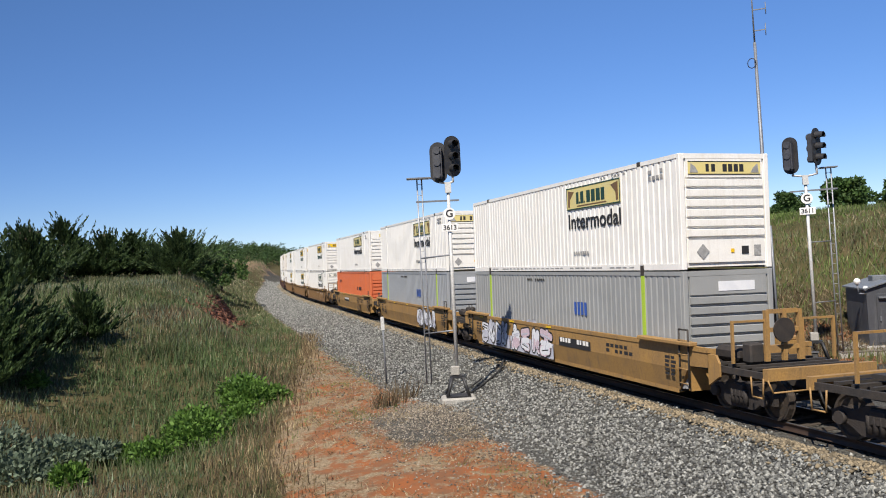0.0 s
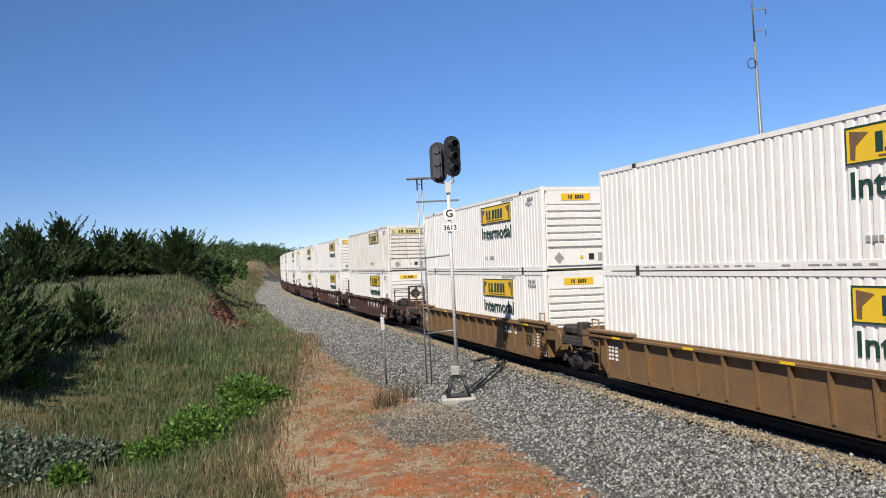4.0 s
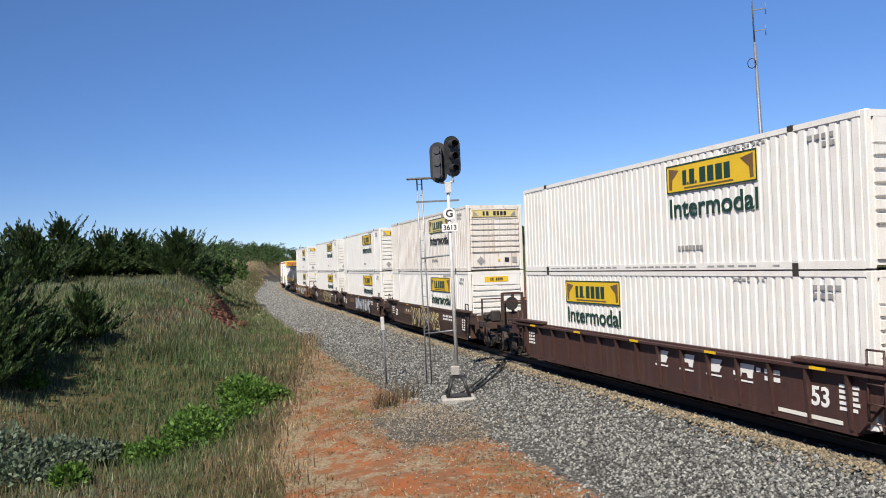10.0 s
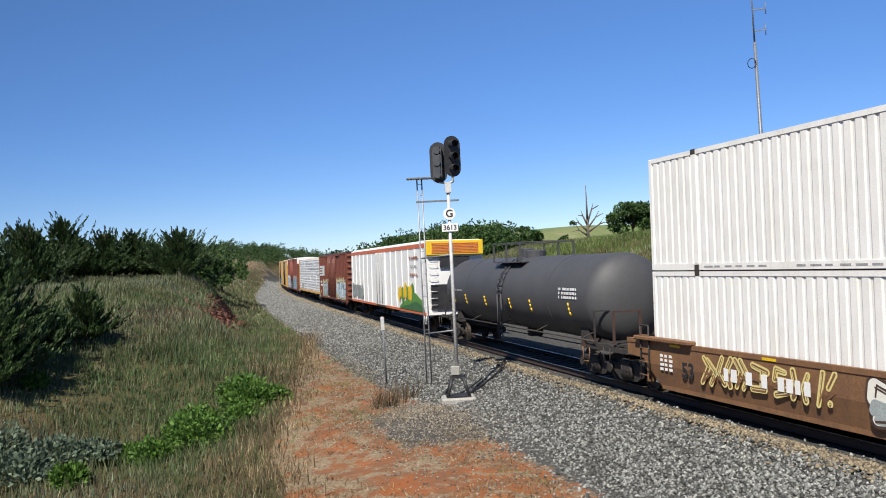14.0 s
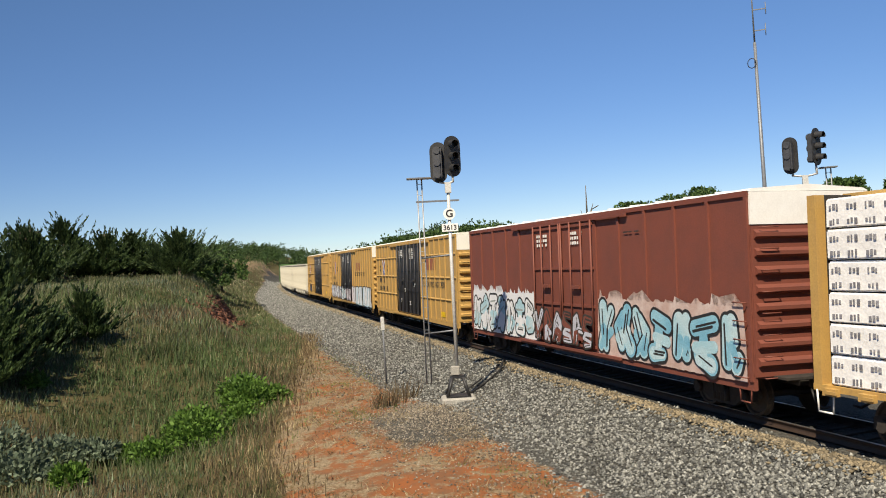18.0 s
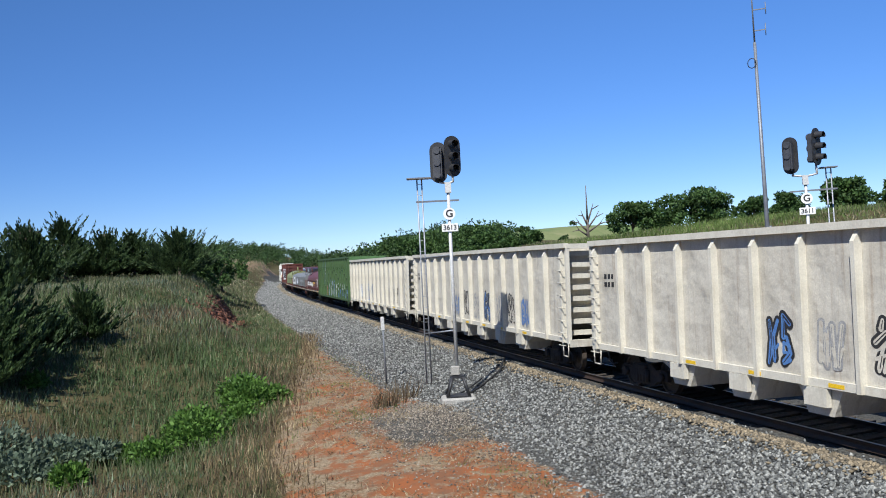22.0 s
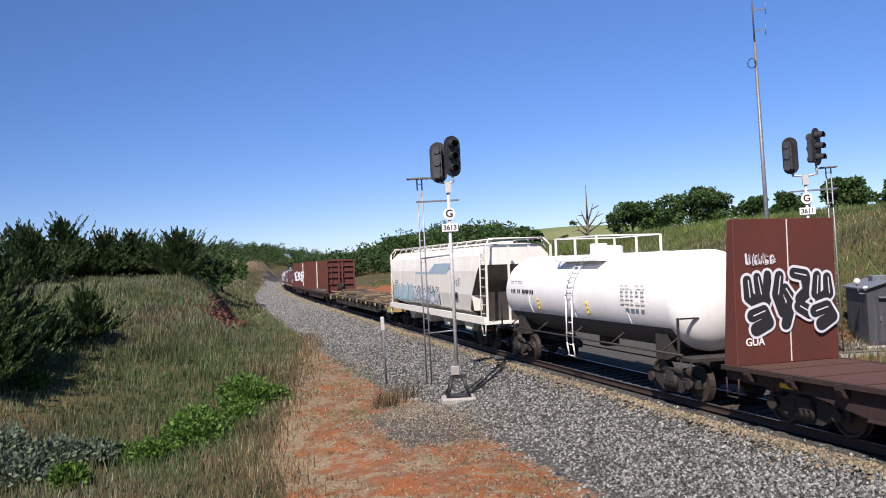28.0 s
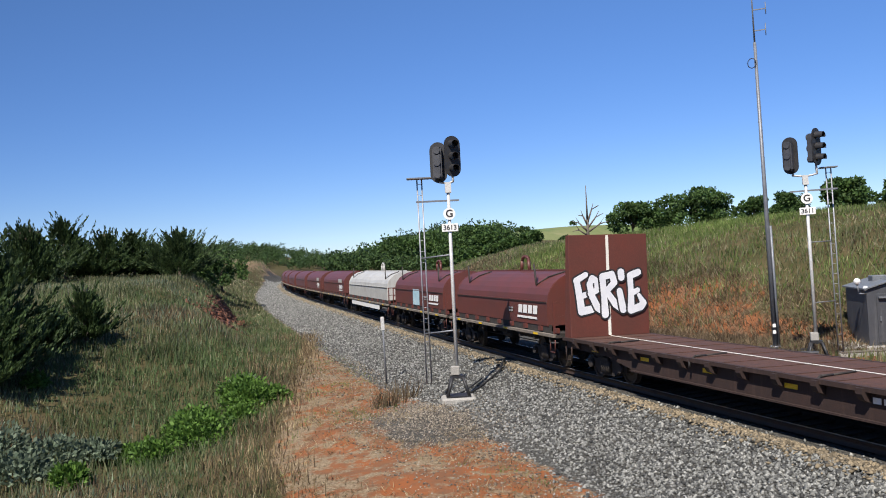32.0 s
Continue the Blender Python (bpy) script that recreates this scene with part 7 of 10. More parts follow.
    if number:
        words(e, "53", 0.52, -h + 1.9 if style == "plain" else h - 1.5, ys, 0.82, M["white"] if body not in (R["yellow_car"], R["ochre"], R["rusty"]) else M["ink"], 0.012)
        bars(e, h - 4.2, h - 2.6, 0.9, 1.2, ys, 2, 6, M["white"] if body is not R["yellow_car"] else M["ink"], seed)
        bars(e, -h + 0.7, -h + 1.3, 0.7, 1.15, ys, 4, 3, M["white"] if body is not R["yellow_car"] else M["ink"], seed + 2)
        bars(e, h - 1.0, h - 0.45, 0.62, 1.15, ys, 5, 2, M["white"] if body is not R["yellow_car"] else M["ink"], seed + 4)
    MOVING.append((e, mid, h + 0.9, None))
    return e


# front of each container at the start of the clip, and how its unit is joined: f a car's front unit, m a middle one, r a rear one, s single
WELLS = [(-17.6, "r", "yellow_car", "plain"), (6.15, "f", "yellow_car", "plain"), (26.7, "m", "yellow_car", "plain"), (47.2, "r", "yellow_car", "plain"),
         (71.1, "f", "ochre", "ribbed"), (90.6, "m", "ochre", "ribbed"), (111.1, "r", "ochre", "ribbed"),
         (136.9, "f", "maroon", "ribbed"), (157.9, "m", "maroon", "ribbed"), (177.9, "r", "maroon", "ribbed"),
         (201.8, "f", "maroon", "ribbed"), (221.8, "m", "maroon", "ribbed"), (241.2, "r", "maroon", "ribbed"),
         (264.2, "f", "brown", "plain"), (284.2, "m", "brown", "plain"), (304.2, "r", "brown", "plain"), (328.8, "s", "rusty", "plain")]
WELL_LABEL = {"yellow_car": "dirty yellow well car carrying two stacked containers", "ochre": "worn brown-yellow well car carrying two stacked containers",
              "maroon": "dark maroon ribbed well car carrying two stacked containers", "rusty": "rust-brown smooth-sided well car carrying two stacked containers", "brown": "brown smooth-sided well car carrying two stacked containers"}
units = []
for i, (a, k, c, st) in enumerate(WELLS):
    nxt = WELLS[i + 1][0] if i + 1 < len(WELLS) else a + CL + 9
    prv = WELLS[i - 1][0] + CL if i else a - 9
    rear_gap, front_gap = nxt - (a + CL), a - prv
    fo = max(1.0, front_gap / 2 - 0.25 - (0.65 if k in "fs" else 0.0))
    ro = max(1.0, rear_gap / 2 - 0.25 - (0.65 if k in "rs" else 0.0))
    u = well_unit(a, a + CL, R[c], WELL_LABEL[c], st, k in "fs", k in "rs", seed=20 + i, number=True, front_open=fo, rear_open=ro)
    units.append(u)

W_, GY, BG, OR, RW = "white", "steel_grey", "blue_grey", "orange", "rusty_white"
LY, LP, LB = R["logo_yellow"], R["logo_pale"], R["logo_bare"]
# lower body, upper body, lower logo, upper logo, lower flip, upper flip
STACK = [(GY, W_, None, LP, 0, 0), (GY, W_, None, LP, 0, 0), (BG, W_, None, LP, 0, 0), (OR, W_, None, LP, 0, 0),
         (W_, W_, LB, LY, 0, 0), (W_, W_, LY, LY, 0, 0), (W_, W_, LY, LY, 0, 0),
         (W_, RW, LY, LP, 0, 0), (W_, W_, LY, LY, 0, 0), (W_, W_, LY, LY, 0, 0),
         (W_, W_, LY, LY, 0, 0), (W_, W_, LY, LY, 0, 0), (W_, W_, LY, LY, 1, 0),
         (W_, RW, LY, LP, 0, 0), (W_, W_, LY, LY, 0, 0), (W_, W_, LY, LY, 0, 0), (W_, W_, LY, LY, 0, 0)]
NAMES = {W_: "white corrugated container", RW: "rust-streaked white corrugated container", GY: "grey corrugated container with lime posts", BG: "blue-grey corrugated container with lime posts", OR: "orange corrugated container"}
for i, ((a, k, c, st), (lo, up, ll, ul, lf, uf)) in enumerate(zip(WELLS, STACK)):
    m_ = a + CL / 2
    plain = lo in (GY, BG, OR)
    h_ = (CL + 0.5) / 2 + 0.9
    cl = container(m_, h_, 0.36, R[lo], NAMES[lo] + " in the well, under another", ll, True, lf, (0.55, 2.42, 2.66) if i > 4 else (1.05, 2.36, 2.70) if not plain else None,
                   R["lime"] if lo in (GY, BG) else None, seed=50 + i)
    cu = container(m_, h_, 0.36 + CH + 0.035, R[up], NAMES[up] + " stacked on another", ul, i != 7, uf, (1.05, 2.36, 2.70) if i % 3 else (0.55, 2.42, 2.66), None, seed=80 + i)
    bars(cu, -5.8, 5.8, 0.035, 0.10, -CW / 2 - 0.001, 1, 30, R["ink_grey"], 7 + i, "rail_slots")
    if lo in (GY, BG):
        bm = bmesh.new()
        x_ = CL / 2 - 6.3
        for q in range(4):
            box(bm, x_ + q * 0.24, x_ + q * 0.24 + 0.15, -CW / 2 - 0.008, -CW / 2 - 0.003, 1.55, 1.95)
        part("mark", bm, R["blue"], cl)
        bars(cl, CL / 2 - 10.2, CL / 2 - 8.6, 2.55, 2.66, -CW / 2 - 0.003, 1, 9, R["dark"], 3)
        em = bx(cl, "end_mark", CL / 2 - 0.006, CL / 2 + 0.001, -0.3, 0.75, 2.38, 2.62, R["spray_white"])
    if lo == OR:
        bars(cl, CL / 2 - 14.6, CL / 2 - 13.4, 1.85, 2.2, -CW / 2 - 0.003, 1, 6, R["dark"], 3)
        bars(cl, CL / 2 - 5.6, CL / 2 - 3.6, 1.35, 1.75, -CW / 2 - 0.003, 1, 7, R["dark"], 4)

# paint and numbers on the well cars
YS = -1.435
tag(units[1], -6.9, -3.9, 0.36, 1.36, YS, [R["spray_white"], R["spray_lilac"]], R["dark"], 3, 4, halo=R["spray_lilac"])
tag(units[1], -3.6, 0.2, 0.34, 1.38, YS, [R["spray_white"], R["spray_pink"]], M["ink"], 4, 4, inner=R["spray_lilac"], halo=R["spray_lilac"])
for uu, x0_ in ((1, 0.8), (3, -3.2), (4, 1.0), (7, 2.0), (13, -4.0)):
    pl = bx(units[uu], "number_panel", x0_, x0_ + 2.3, YS - 0.003, YS, 0.86, 1.14, M["ink"] if uu < 4 else WELLS[uu][2] and R[WELLS[uu][2]])
    bars(pl, -1.05, 1.05, -0.09, 0.13, -0.003, 1, 10, M["white"], uu)
tag(units[2], 2.2, 6.2, 0.36, 1.34, YS, [R["spray_white"], R["spray_lilac"]], M["ink"], 7, 5)
tag(units[3], 3.0, 4.6, 0.36, 1.36, YS, R["yellow_car"], M["ink"], 9, 3, fat=0.12)
for uu in (7, 8, 9, 10, 11, 12):
    for q in range(4):
        P(units[uu], "mark", ("capital", q % 2), lambda: blob([(0, 0), (0.14, 0.0), (0.18, 0.10), (0.34, 0.10), (0.38, 0.0), (0.52, 0.0), (0.62, 0.30), (0.14, 0.30)] if q % 2 else [(0, 0), (0.46, 0.0), (0.56, 0.14), (0.50, 0.17), (0.60, 0.30), (0.10, 0.30)], YS - 0.010, YS - 0.006), M["white"], loc=(0.9 + q * 1.12, 0, 0.94))
        bx(units[uu], "underline", 0.85 + q * 1.12, 1.45 + q * 1.12, YS - 0.010, YS - 0.006, 0.84, 0.88, M["white"])
    bx(units[uu], "sill_notice", 5.6, 7.4, YS - 0.012, YS - 0.008, 0.38, 0.46, R["logo_bare"])
for uu in (7, 8, 10, 11):
    bx(units[uu], "load_panel", -7.75, -6.65, YS - 0.016, YS - 0.002, 0.64, 1.12, M["ink"])
    words(units[uu], "125T", 0.42, -7.2, YS - 0.022, 0.86, M["white"], 0.010)
    for q in range(3):
        bx(units[uu], "sill_notice", -7.3 + q * 0.92, -6.48 + q * 0.92, YS - 0.012, YS - 0.008, 0.40, 0.48, R["ink_grey"])
    for x_, z_, w_ in ((-4.7, 0.95, 0.75), (-3.6, 0.95, 0.95)):
        bars(units[uu], x_, x_ + w_, z_, z_ + 0.17, YS - 0.006, 1, 9, R["ink_grey"], uu)
for uu in (13, 14, 15):
    tag(units[uu], -2.6 if uu == 13 else -1.6, 3.6 if uu == 13 else 4.4, 0.34, 1.34, YS, [R["spray_grey"], R["spray_lilac"]] if uu == 14 else R["brown"], M["ink"] if uu == 14 else R["logo_pale"], 30 + uu, 6, inner=R["spray_white"], fat=0.21 if uu == 14 else 0.12)
    for q in range(4):
        P(units[uu], "mark", ("slant", q), lambda: blob([(0, 0), (0.42, 0.0), (0.48, 0.30), (0.06, 0.30)], YS - 0.010, YS - 0.006), R["ochre"], loc=(-4.3 + q * 0.55, 0, 0.85))
tag(units[16], -0.9, 3.7, 0.40, 1.36, YS, [R["logo_bare"], R["spray_grey"]], R["brown"], 44, 6, fat=0.18)
tag(units[16], -5.9, -1.6, 0.62, 1.34, YS - 0.004, R["rusty"], R["logo_pale"], 45, 7, fat=0.07)
bars(units[16], -5.0, -2.2, 0.60, 1.06, YS - 0.020, 1, 11, M["white"], 9)


# ---- other wagons ----
def wagon(name, a, b, label, category, truck_in=1.9, pull=True):
    """An empty wagon between a and b along the line, on two trucks; x runs forwards, the camera's side is -y."""
    e = new(name)
    tagged(e, label, category, "wagons of the train")
    h = (b - a) / 2
    truck(e, h - truck_in)
    truck(e, -h + truck_in)
    if pull:
        coupler(e, h + 0.25, 1)
        coupler(e, -h - 0.25, -1)
    MOVING.append((e, (a + b) / 2, h - truck_in, None))
    return e, h


def underframe(e, h, z0=0.75, z1=1.0, w=0.34):
    bx(e, "centre_sill", -h + 0.1, h - 0.1, -w, w, z0, z1, R["dark"])
    bx(e, "brake_cylinder", -0.9, 0.1, -0.75, -0.40, 0.62, 0.92, R["dark"], r=0.08)
    bx(e, "air_tank", 0.9, 2.1, 0.40, 0.85, 0.60, 0.95, R["dark"], r=0.10)
    P(e, "brake_rod", ("rod", round(h, 1)), lambda: tube(bmesh.new(), (-h + 2.4, -0.55, 0.62), (h - 2.4, -0.55, 0.66), 0.018, n=5), R["truck"])


def ribbed_end(e, x, sgn, W, z0, z1, n, material):
    """An end with pressed ribs across it."""
    face = Matrix.Translation((x, 0, 0)) @ Matrix.Rotation(0 if sgn > 0 else math.pi, 4, "Z")
    P(e, "end_plate", ("endp", W, z0, z1), lambda: boxes((-0.06, 0.0, -W + 0.04, W - 0.04, z0, z1)), material, loc=face)
    for i in range(n):
        z = z0 + 0.2 + (z1 - z0 - 0.5) * i / (n - 1)
        P(e, "end_rib", ("endr", W), lambda: prism([(0.0, 0.0), (0.10, 0.05), (0.10, 0.13), (0.0, 0.20)], -W + 0.1, W - 0.1, axis="y"), material, loc=face @ Matrix.Translation((0, 0, z)))


def boxcar(a, b, top, body, label, ribs, door, door_mat, roof_mat, seed, bands=(), plate=False):
    e, h = wagon("box_car", a, b, label, "box car")
    W = 1.55
    z0 = 1.02
    bx(e, "shell", -h + 0.05, h - 0.05, -W + 0.06, W - 0.06, z0 - 0.05, top - 0.05, body)
    d0, d1 = door
    for sy in (-1, 1):
        for k, (p, q) in enumerate(((-h + 0.03, d0), (d1, h - 0.03))):
            bx(e, "side_sheet", p, q, sy * (W - 0.035) - 0.025, sy * (W - 0.035) + 0.025, z0, top - 0.12, body)
        bx(e, "side_sill", -h + 0.03, h - 0.03, sy * (W - 0.05) - 0.05, sy * (W - 0.05) + 0.05, z0 - 0.29, z0, body)
        bx(e, "top_chord", -h + 0.02, h - 0.02, sy * (W - 0.02) - 0.05, sy * (W - 0.02) + 0.05, top - 0.14, top - 0.02, body)
        xs = []
        for p, q in ((-h + 0.08, d0 - 0.06), (d1 + 0.06, h - 0.08)):
            n = max(2, round((q - p) / ribs))
            xs += [p + (q - p) * i / n for i in range(n + 1)]
        for x in xs:
            bx(e, "side_post", x - 0.05, x + 0.05, sy * (W + 0.005) - 0.03, sy * (W + 0.005) + 0.03, z0 - 0.1, top - 0.14, body)
        if sy < 0:
            g = random.Random(seed)
            for zb in bands:
                for x0_, x1_ in zip(xs[:-1], xs[1:]):
                    if x1_ - x0_ > 1.6:
                        continue
                    P(e, "panel_step", ("pstep", round(x1_ - x0_, 2)), lambda: prism([(-0.045, 0.0), (0.0, 0.05), (0.0, -0.06), (-0.045, -0.02)], 0.05, x1_ - x0_ - 0.05), body, loc=(x0_, -W + 0.005, zb))
        # doors
        n = 2 if d1 - d0 > 2.6 else 1
        w = (d1 - d0) / n
        for i in range(n):
            dx0 = d0 + i * w
            dr = bx(e, "door", dx0 + 0.02, dx0 + w - 0.02, sy * (W - 0.01) - 0.04, sy * (W - 0.01) + 0.04, z0 - 0.02, top - 0.2, door_mat)
            hh, hw = (top - 0.2 - z0 + 0.02) / 2, w / 2 - 0.02
            if sy < 0:
                for zz in (-hh * 0.98, -hh * 0.35, hh * 0.25, hh * 0.94):
                    bx(dr, "door_rail", -hw, hw, -0.085, -0.041, zz - 0.04, zz + 0.04, door_mat)
                for xx in (-hw + 0.05, -hw * 0.35, hw * 0.35, hw - 0.05):
                    P(dr, "lock_rod", ("lrod", round(hh, 2)), lambda: tube(bmesh.new(), (0, 0, -hh), (0, 0, hh), 0.03, n=6), door_mat, loc=(xx, -0.11, 0))
                bx(dr, "latch", -0.25, 0.25, -0.16, -0.09, -0.15, -0.05, door_mat)
    bx(e, "door_track", d0 - 1.5, d1 + 1.5, -W - 0.12, -W - 0.04, z0 - 0.20, z0 - 0.12, body)
    bx(e, "door_hood", d0 - 2.0, d1 + 2.0, -W - 0.10, -W - 0.035, top - 0.22, top - 0.15, body)
    ribbed_end(e, h - 0.0, 1, W, z0, top - 0.1 if not plate else top - 0.75, 8, body)
    ribbed_end(e, -h + 0.0, -1, W, z0, top - 0.1, 8, body)
    if plate:
        bx(e, "end_plate_white", h - 0.05, h + 0.02, -W + 0.02, W - 0.02, top - 0.74, top - 0.04, roof_mat)
    P(e, "roof", ("broof", round(h, 2), top), lambda: prism([(-W - 0.02, top - 0.03), (W + 0.02, top - 0.03), (W - 0.1, top + 0.03), (0, top + 0.12), (-W + 0.1, top + 0.03)], -h, h), roof_mat)
    for i in range(int(2 * h / 1.3)):
        P(e, "roof_seam", ("rseam", top), lambda: prism([(-W + 0.1, top + 0.03), (0, top + 0.12), (W - 0.1, top + 0.03), (W - 0.1, top + 0.06), (0, top + 0.15), (-W + 0.1, top + 0.06)], -0.03, 0.03), roof_mat, loc=(-h + 0.6 + i * 1.3, 0, 0))
    rungs(e, h - 0.35, -W - 0.03, 1.0, 2.6, 5, body)
    rungs(e, -h + 0.35, -W - 0.03, 1.0, 2.0, 4, body)
    rungs(e, h + 0.08, -W + 0.4, 1.0, top - 0.8, 8, body, across="y")
    stirrup(e, h - 0.35, -W + 0.02, 0.88, body)
    stirrup(e, -h + 0.35, -W + 0.02, 0.88, body)
    underframe(e, h)
    bx(e, "crossover_platform", h + 0.02, h + 0.45, -1.1, 1.1, 0.98, 1.03, R["dark"])
    return e, h, -W - 0.012


# black tank car
e, h = wagon("tank_car", 347.1, 365.4, "matt black tank car with yellow marks and a top platform", "tank car", 1.6)


def tank(e, h, half, r, zc, material, sill=True):
    n = 7
    prof = [(-half + 0.02, 0.05)] + [(-half + 0.75 * (1 - math.cos(math.pi / 2 * i / n)) , r * math.sin(math.pi / 2 * i / n)) for i in range(1, n + 1)]
    prof = prof + [(-x, y) for x, y in prof[::-1]]
    P(e, "tank", ("tank", half, r), lambda: lathe(prof, axis="x", n=40), material, loc=(0, 0, zc), smooth=True)
    for x in (-half * 0.55, 0.0, half * 0.55):
        P(e, "weld_band", ("band", r), lambda: lathe([(-0.05, r - 0.05), (-0.05, r + 0.012), (0.05, r + 0.012), (0.05, r - 0.05)], axis="x", n=40), material, loc=(x, 0, zc), smooth=False)
    for sx in (-1, 1):
        bx(e, "cradle", sx * (half - 1.5) - 0.3, sx * (half - 1.5) + 0.3, -1.05, 1.05, 0.95, zc - r * 0.55, R["dark"])
        bx(e, "stub_sill", min(sx * (half - 2.4), sx * h), max(sx * (half - 2.4), sx * h), -0.3, 0.3, 0.78, 1.1, R["dark"])
        bx(e, "end_deck", min(sx * (half - 0.3), sx * (h - 0.05)), max(sx * (half - 0.3), sx * (h - 0.05)), -1.35, 1.35, 1.06, 1.14, R["dark"])
        for yy in (-1.35, 1.35):
            bx(e, "rail_post", sx * (half - 0.2) - 0.025, sx * (half - 0.2) + 0.025, yy - 0.025, yy + 0.025, 1.1, 2.1, R["dark"])
        bx(e, "end_rail", sx * (half - 0.2) - 0.02, sx * (half - 0.2) + 0.02, -1.35, 1.35, 2.06, 2.1, R["dark"])
        stirrup(e, sx * (h - 0.3), -1.38, 1.06, R["dark"])
    P(e, "side_rail", ("srail", half), lambda: tube(bmesh.new(), (-half, -r - 0.05, 1.2), (half, -r - 0.05, 1.2), 0.03, n=6), R["dark"])
    for i in range(5):
        x = -half + 1.0 + (2 * half - 2.0) * i / 4
        P(e, "rail_bracket", ("rbr", r), lambda: tube(bmesh.new(), (0, -r - 0.05, 1.2), (0.12, -r * 0.72, zc - r * 0.72), 0.022, n=5), R["dark"], loc=(x, 0, 0))
    P(e, "brake_pipe", ("bpipe", half), lambda: tube(bmesh.new(), (-half + 1.5, -0.6, 0.85), (half - 1.5, -0.6, 0.85), 0.022, n=5), R["truck"])
    bx(e, "outlet_valve", -0.25, 0.25, -0.25, 0.25, zc - r - 0.32, zc - r + 0.05, R["dark"], r=0.05)


def tank_top(e, r, zc, material, length):
    """The platform, railings, dome and ladders over the middle."""
    zt = zc + r
    lad = P(e, "ladder", ("tlad", r), lambda: tubes([(-0.22, -math.cos(math.radians(90 - a)) * (r + 0.07), zc + math.sin(math.radians(90 - a)) * (r + 0.07)) for a in range(20, 100, 10)] + [(-0.22, -r - 0.07, 1.0), (-0.22, -r + 0.0, 0.55)], 0.025), material)
    P(e, "ladder", ("tlad2", r), lambda: tubes([(0.22, -math.cos(math.radians(90 - a)) * (r + 0.07), zc + math.sin(math.radians(90 - a)) * (r + 0.07)) for a in range(20, 100, 10)] + [(0.22, -r - 0.07, 1.0), (0.22, -r + 0.0, 0.55)], 0.025), material)
    for i in range(12):
        a = math.radians(90 - 22 - i * 6.6)
        if i < 11:
            p = (-math.cos(a) * (r + 0.08), zc + math.sin(a) * (r + 0.08))
        P(lad, "rung", "trung", lambda: tube(bmesh.new(), (-0.22, 0, 0), (0.22, 0, 0), 0.016, n=5), material, loc=(0, p[0], p[1]))
    for z in (0.6, 0.95, 1.3, 1.65):
        P(lad, "rung", "trung", lambda: tube(bmesh.new(), (-0.22, 0, 0), (0.22, 0, 0), 0.016, n=5), material, loc=(0, -r - 0.05, z))
    for sy in (-1, 1):
        bx(e, "platform", -length / 2, length / 2, sy * 0.85 - 0.28, sy * 0.85 + 0.28, zt - 0.22, zt - 0.18, material)
        for i in range(3):
            x = -length / 2 + length * i / 2
            bx(e, "rail_post", x - 0.03, x + 0.03, sy * 1.1 - 0.03, sy * 1.1 + 0.03, zt - 0.2, zt + 0.55, material)
        bx(e, "top_rail", -length / 2, length / 2, sy * 1.1 - 0.02, sy * 1.1 + 0.02, zt + 0.53, zt + 0.57, material)
    for sx in (-1, 1):
        bx(e, "top_rail", sx * length / 2 - 0.02, sx * length / 2 + 0.02, -1.1, 1.1, zt + 0.53, zt + 0.57, material)
    P(e, "dome", "dome", lambda: lathe([(-0.1, 0.40), (0.22, 0.40), (0.26, 0.30), (0.27, 0.05)], axis="y", n=16), material, loc=Matrix.Translation((0.3, 0, zt)) @ Matrix.Rotation(math.pi / 2, 4, "X"))
    bx(e, "valve_box", -0.75, -0.30, -0.22, 0.22, zt - 0.05, zt + 0.35, material, r=0.04)


tank(e, h, 8.25, 1.40, 2.42, R["tank_black"])
tank_top(e, 1.40, 2.42, R["tank_black"], 2.9)
for x in (-6.4, -4.6, -2.0, 0.9, 3.0, 6.3):
    P(e, "reflector", "tmark", lambda: tubes([(0, -math.cos(math.radians(a)) * 1.415, 2.42 + math.sin(math.radians(a)) * 1.415) for a in range(-24, 0, 6)], 0.03, n=4), R["reflector"], loc=(x, 0, 0))
bars(e, 5.6, 7.0, 2.35, 2.75, -1.415, 3, 12, M["white"], 4)
bars(e, -6.4, -5.0, 2.35, 2.48, -1.415, 1, 10, R["ink_grey"], 5)

# refrigerator car
e, h = wagon("refrigerator_car", 367.1, 391.2, "white refrigerator car with orange trim and a painted landscape", "refrigerator car", 2.4)
W = 1.55
bx(e, "shell", -h + 0.05, h - 0.05, -W, W, 1.0, 4.78, M["white"], r=0.03)
for sy in (-1, 1):
    bx(e, "top_band", -h + 0.1, h - 0.1, sy * (W + 0.012) - 0.01, sy * (W + 0.012) + 0.01, 4.52, 4.74, R["orange"])
    bx(e, "sill_band", -h + 0.1, h - 0.1, sy * (W + 0.012) - 0.01, sy * (W + 0.012) + 0.01, 1.02, 1.16, R["orange"])
    for i in range(15):
        x = -h + 0.8 + (2 * h - 1.6) * i / 14
        bx(e, "side_post", x - 0.03, x + 0.03, sy * (W + 0.02) - 0.02, sy * (W + 0.02) + 0.02, 1.16, 4.52, M["white"])
dr = bx(e, "door", -1.6, 1.6, -W - 0.09, -W - 0.02, 1.15, 4.45, M["white"])
for xx in (-0.9, 0.0, 0.9):
    P(dr, "lock_rod", "rrod", lambda: tube(bmesh.new(), (0, 0, -1.6), (0, 0, 1.6), 0.025, n=6), R["ink_grey"], loc=(xx, -0.06, 0))
P(e, "roof", "reefroof", lambda: prism([(-W, 4.76), (W, 4.76), (W - 0.2, 4.90), (-W + 0.2, 4.90)], -h + 0.02, h - 0.02), M["white"])
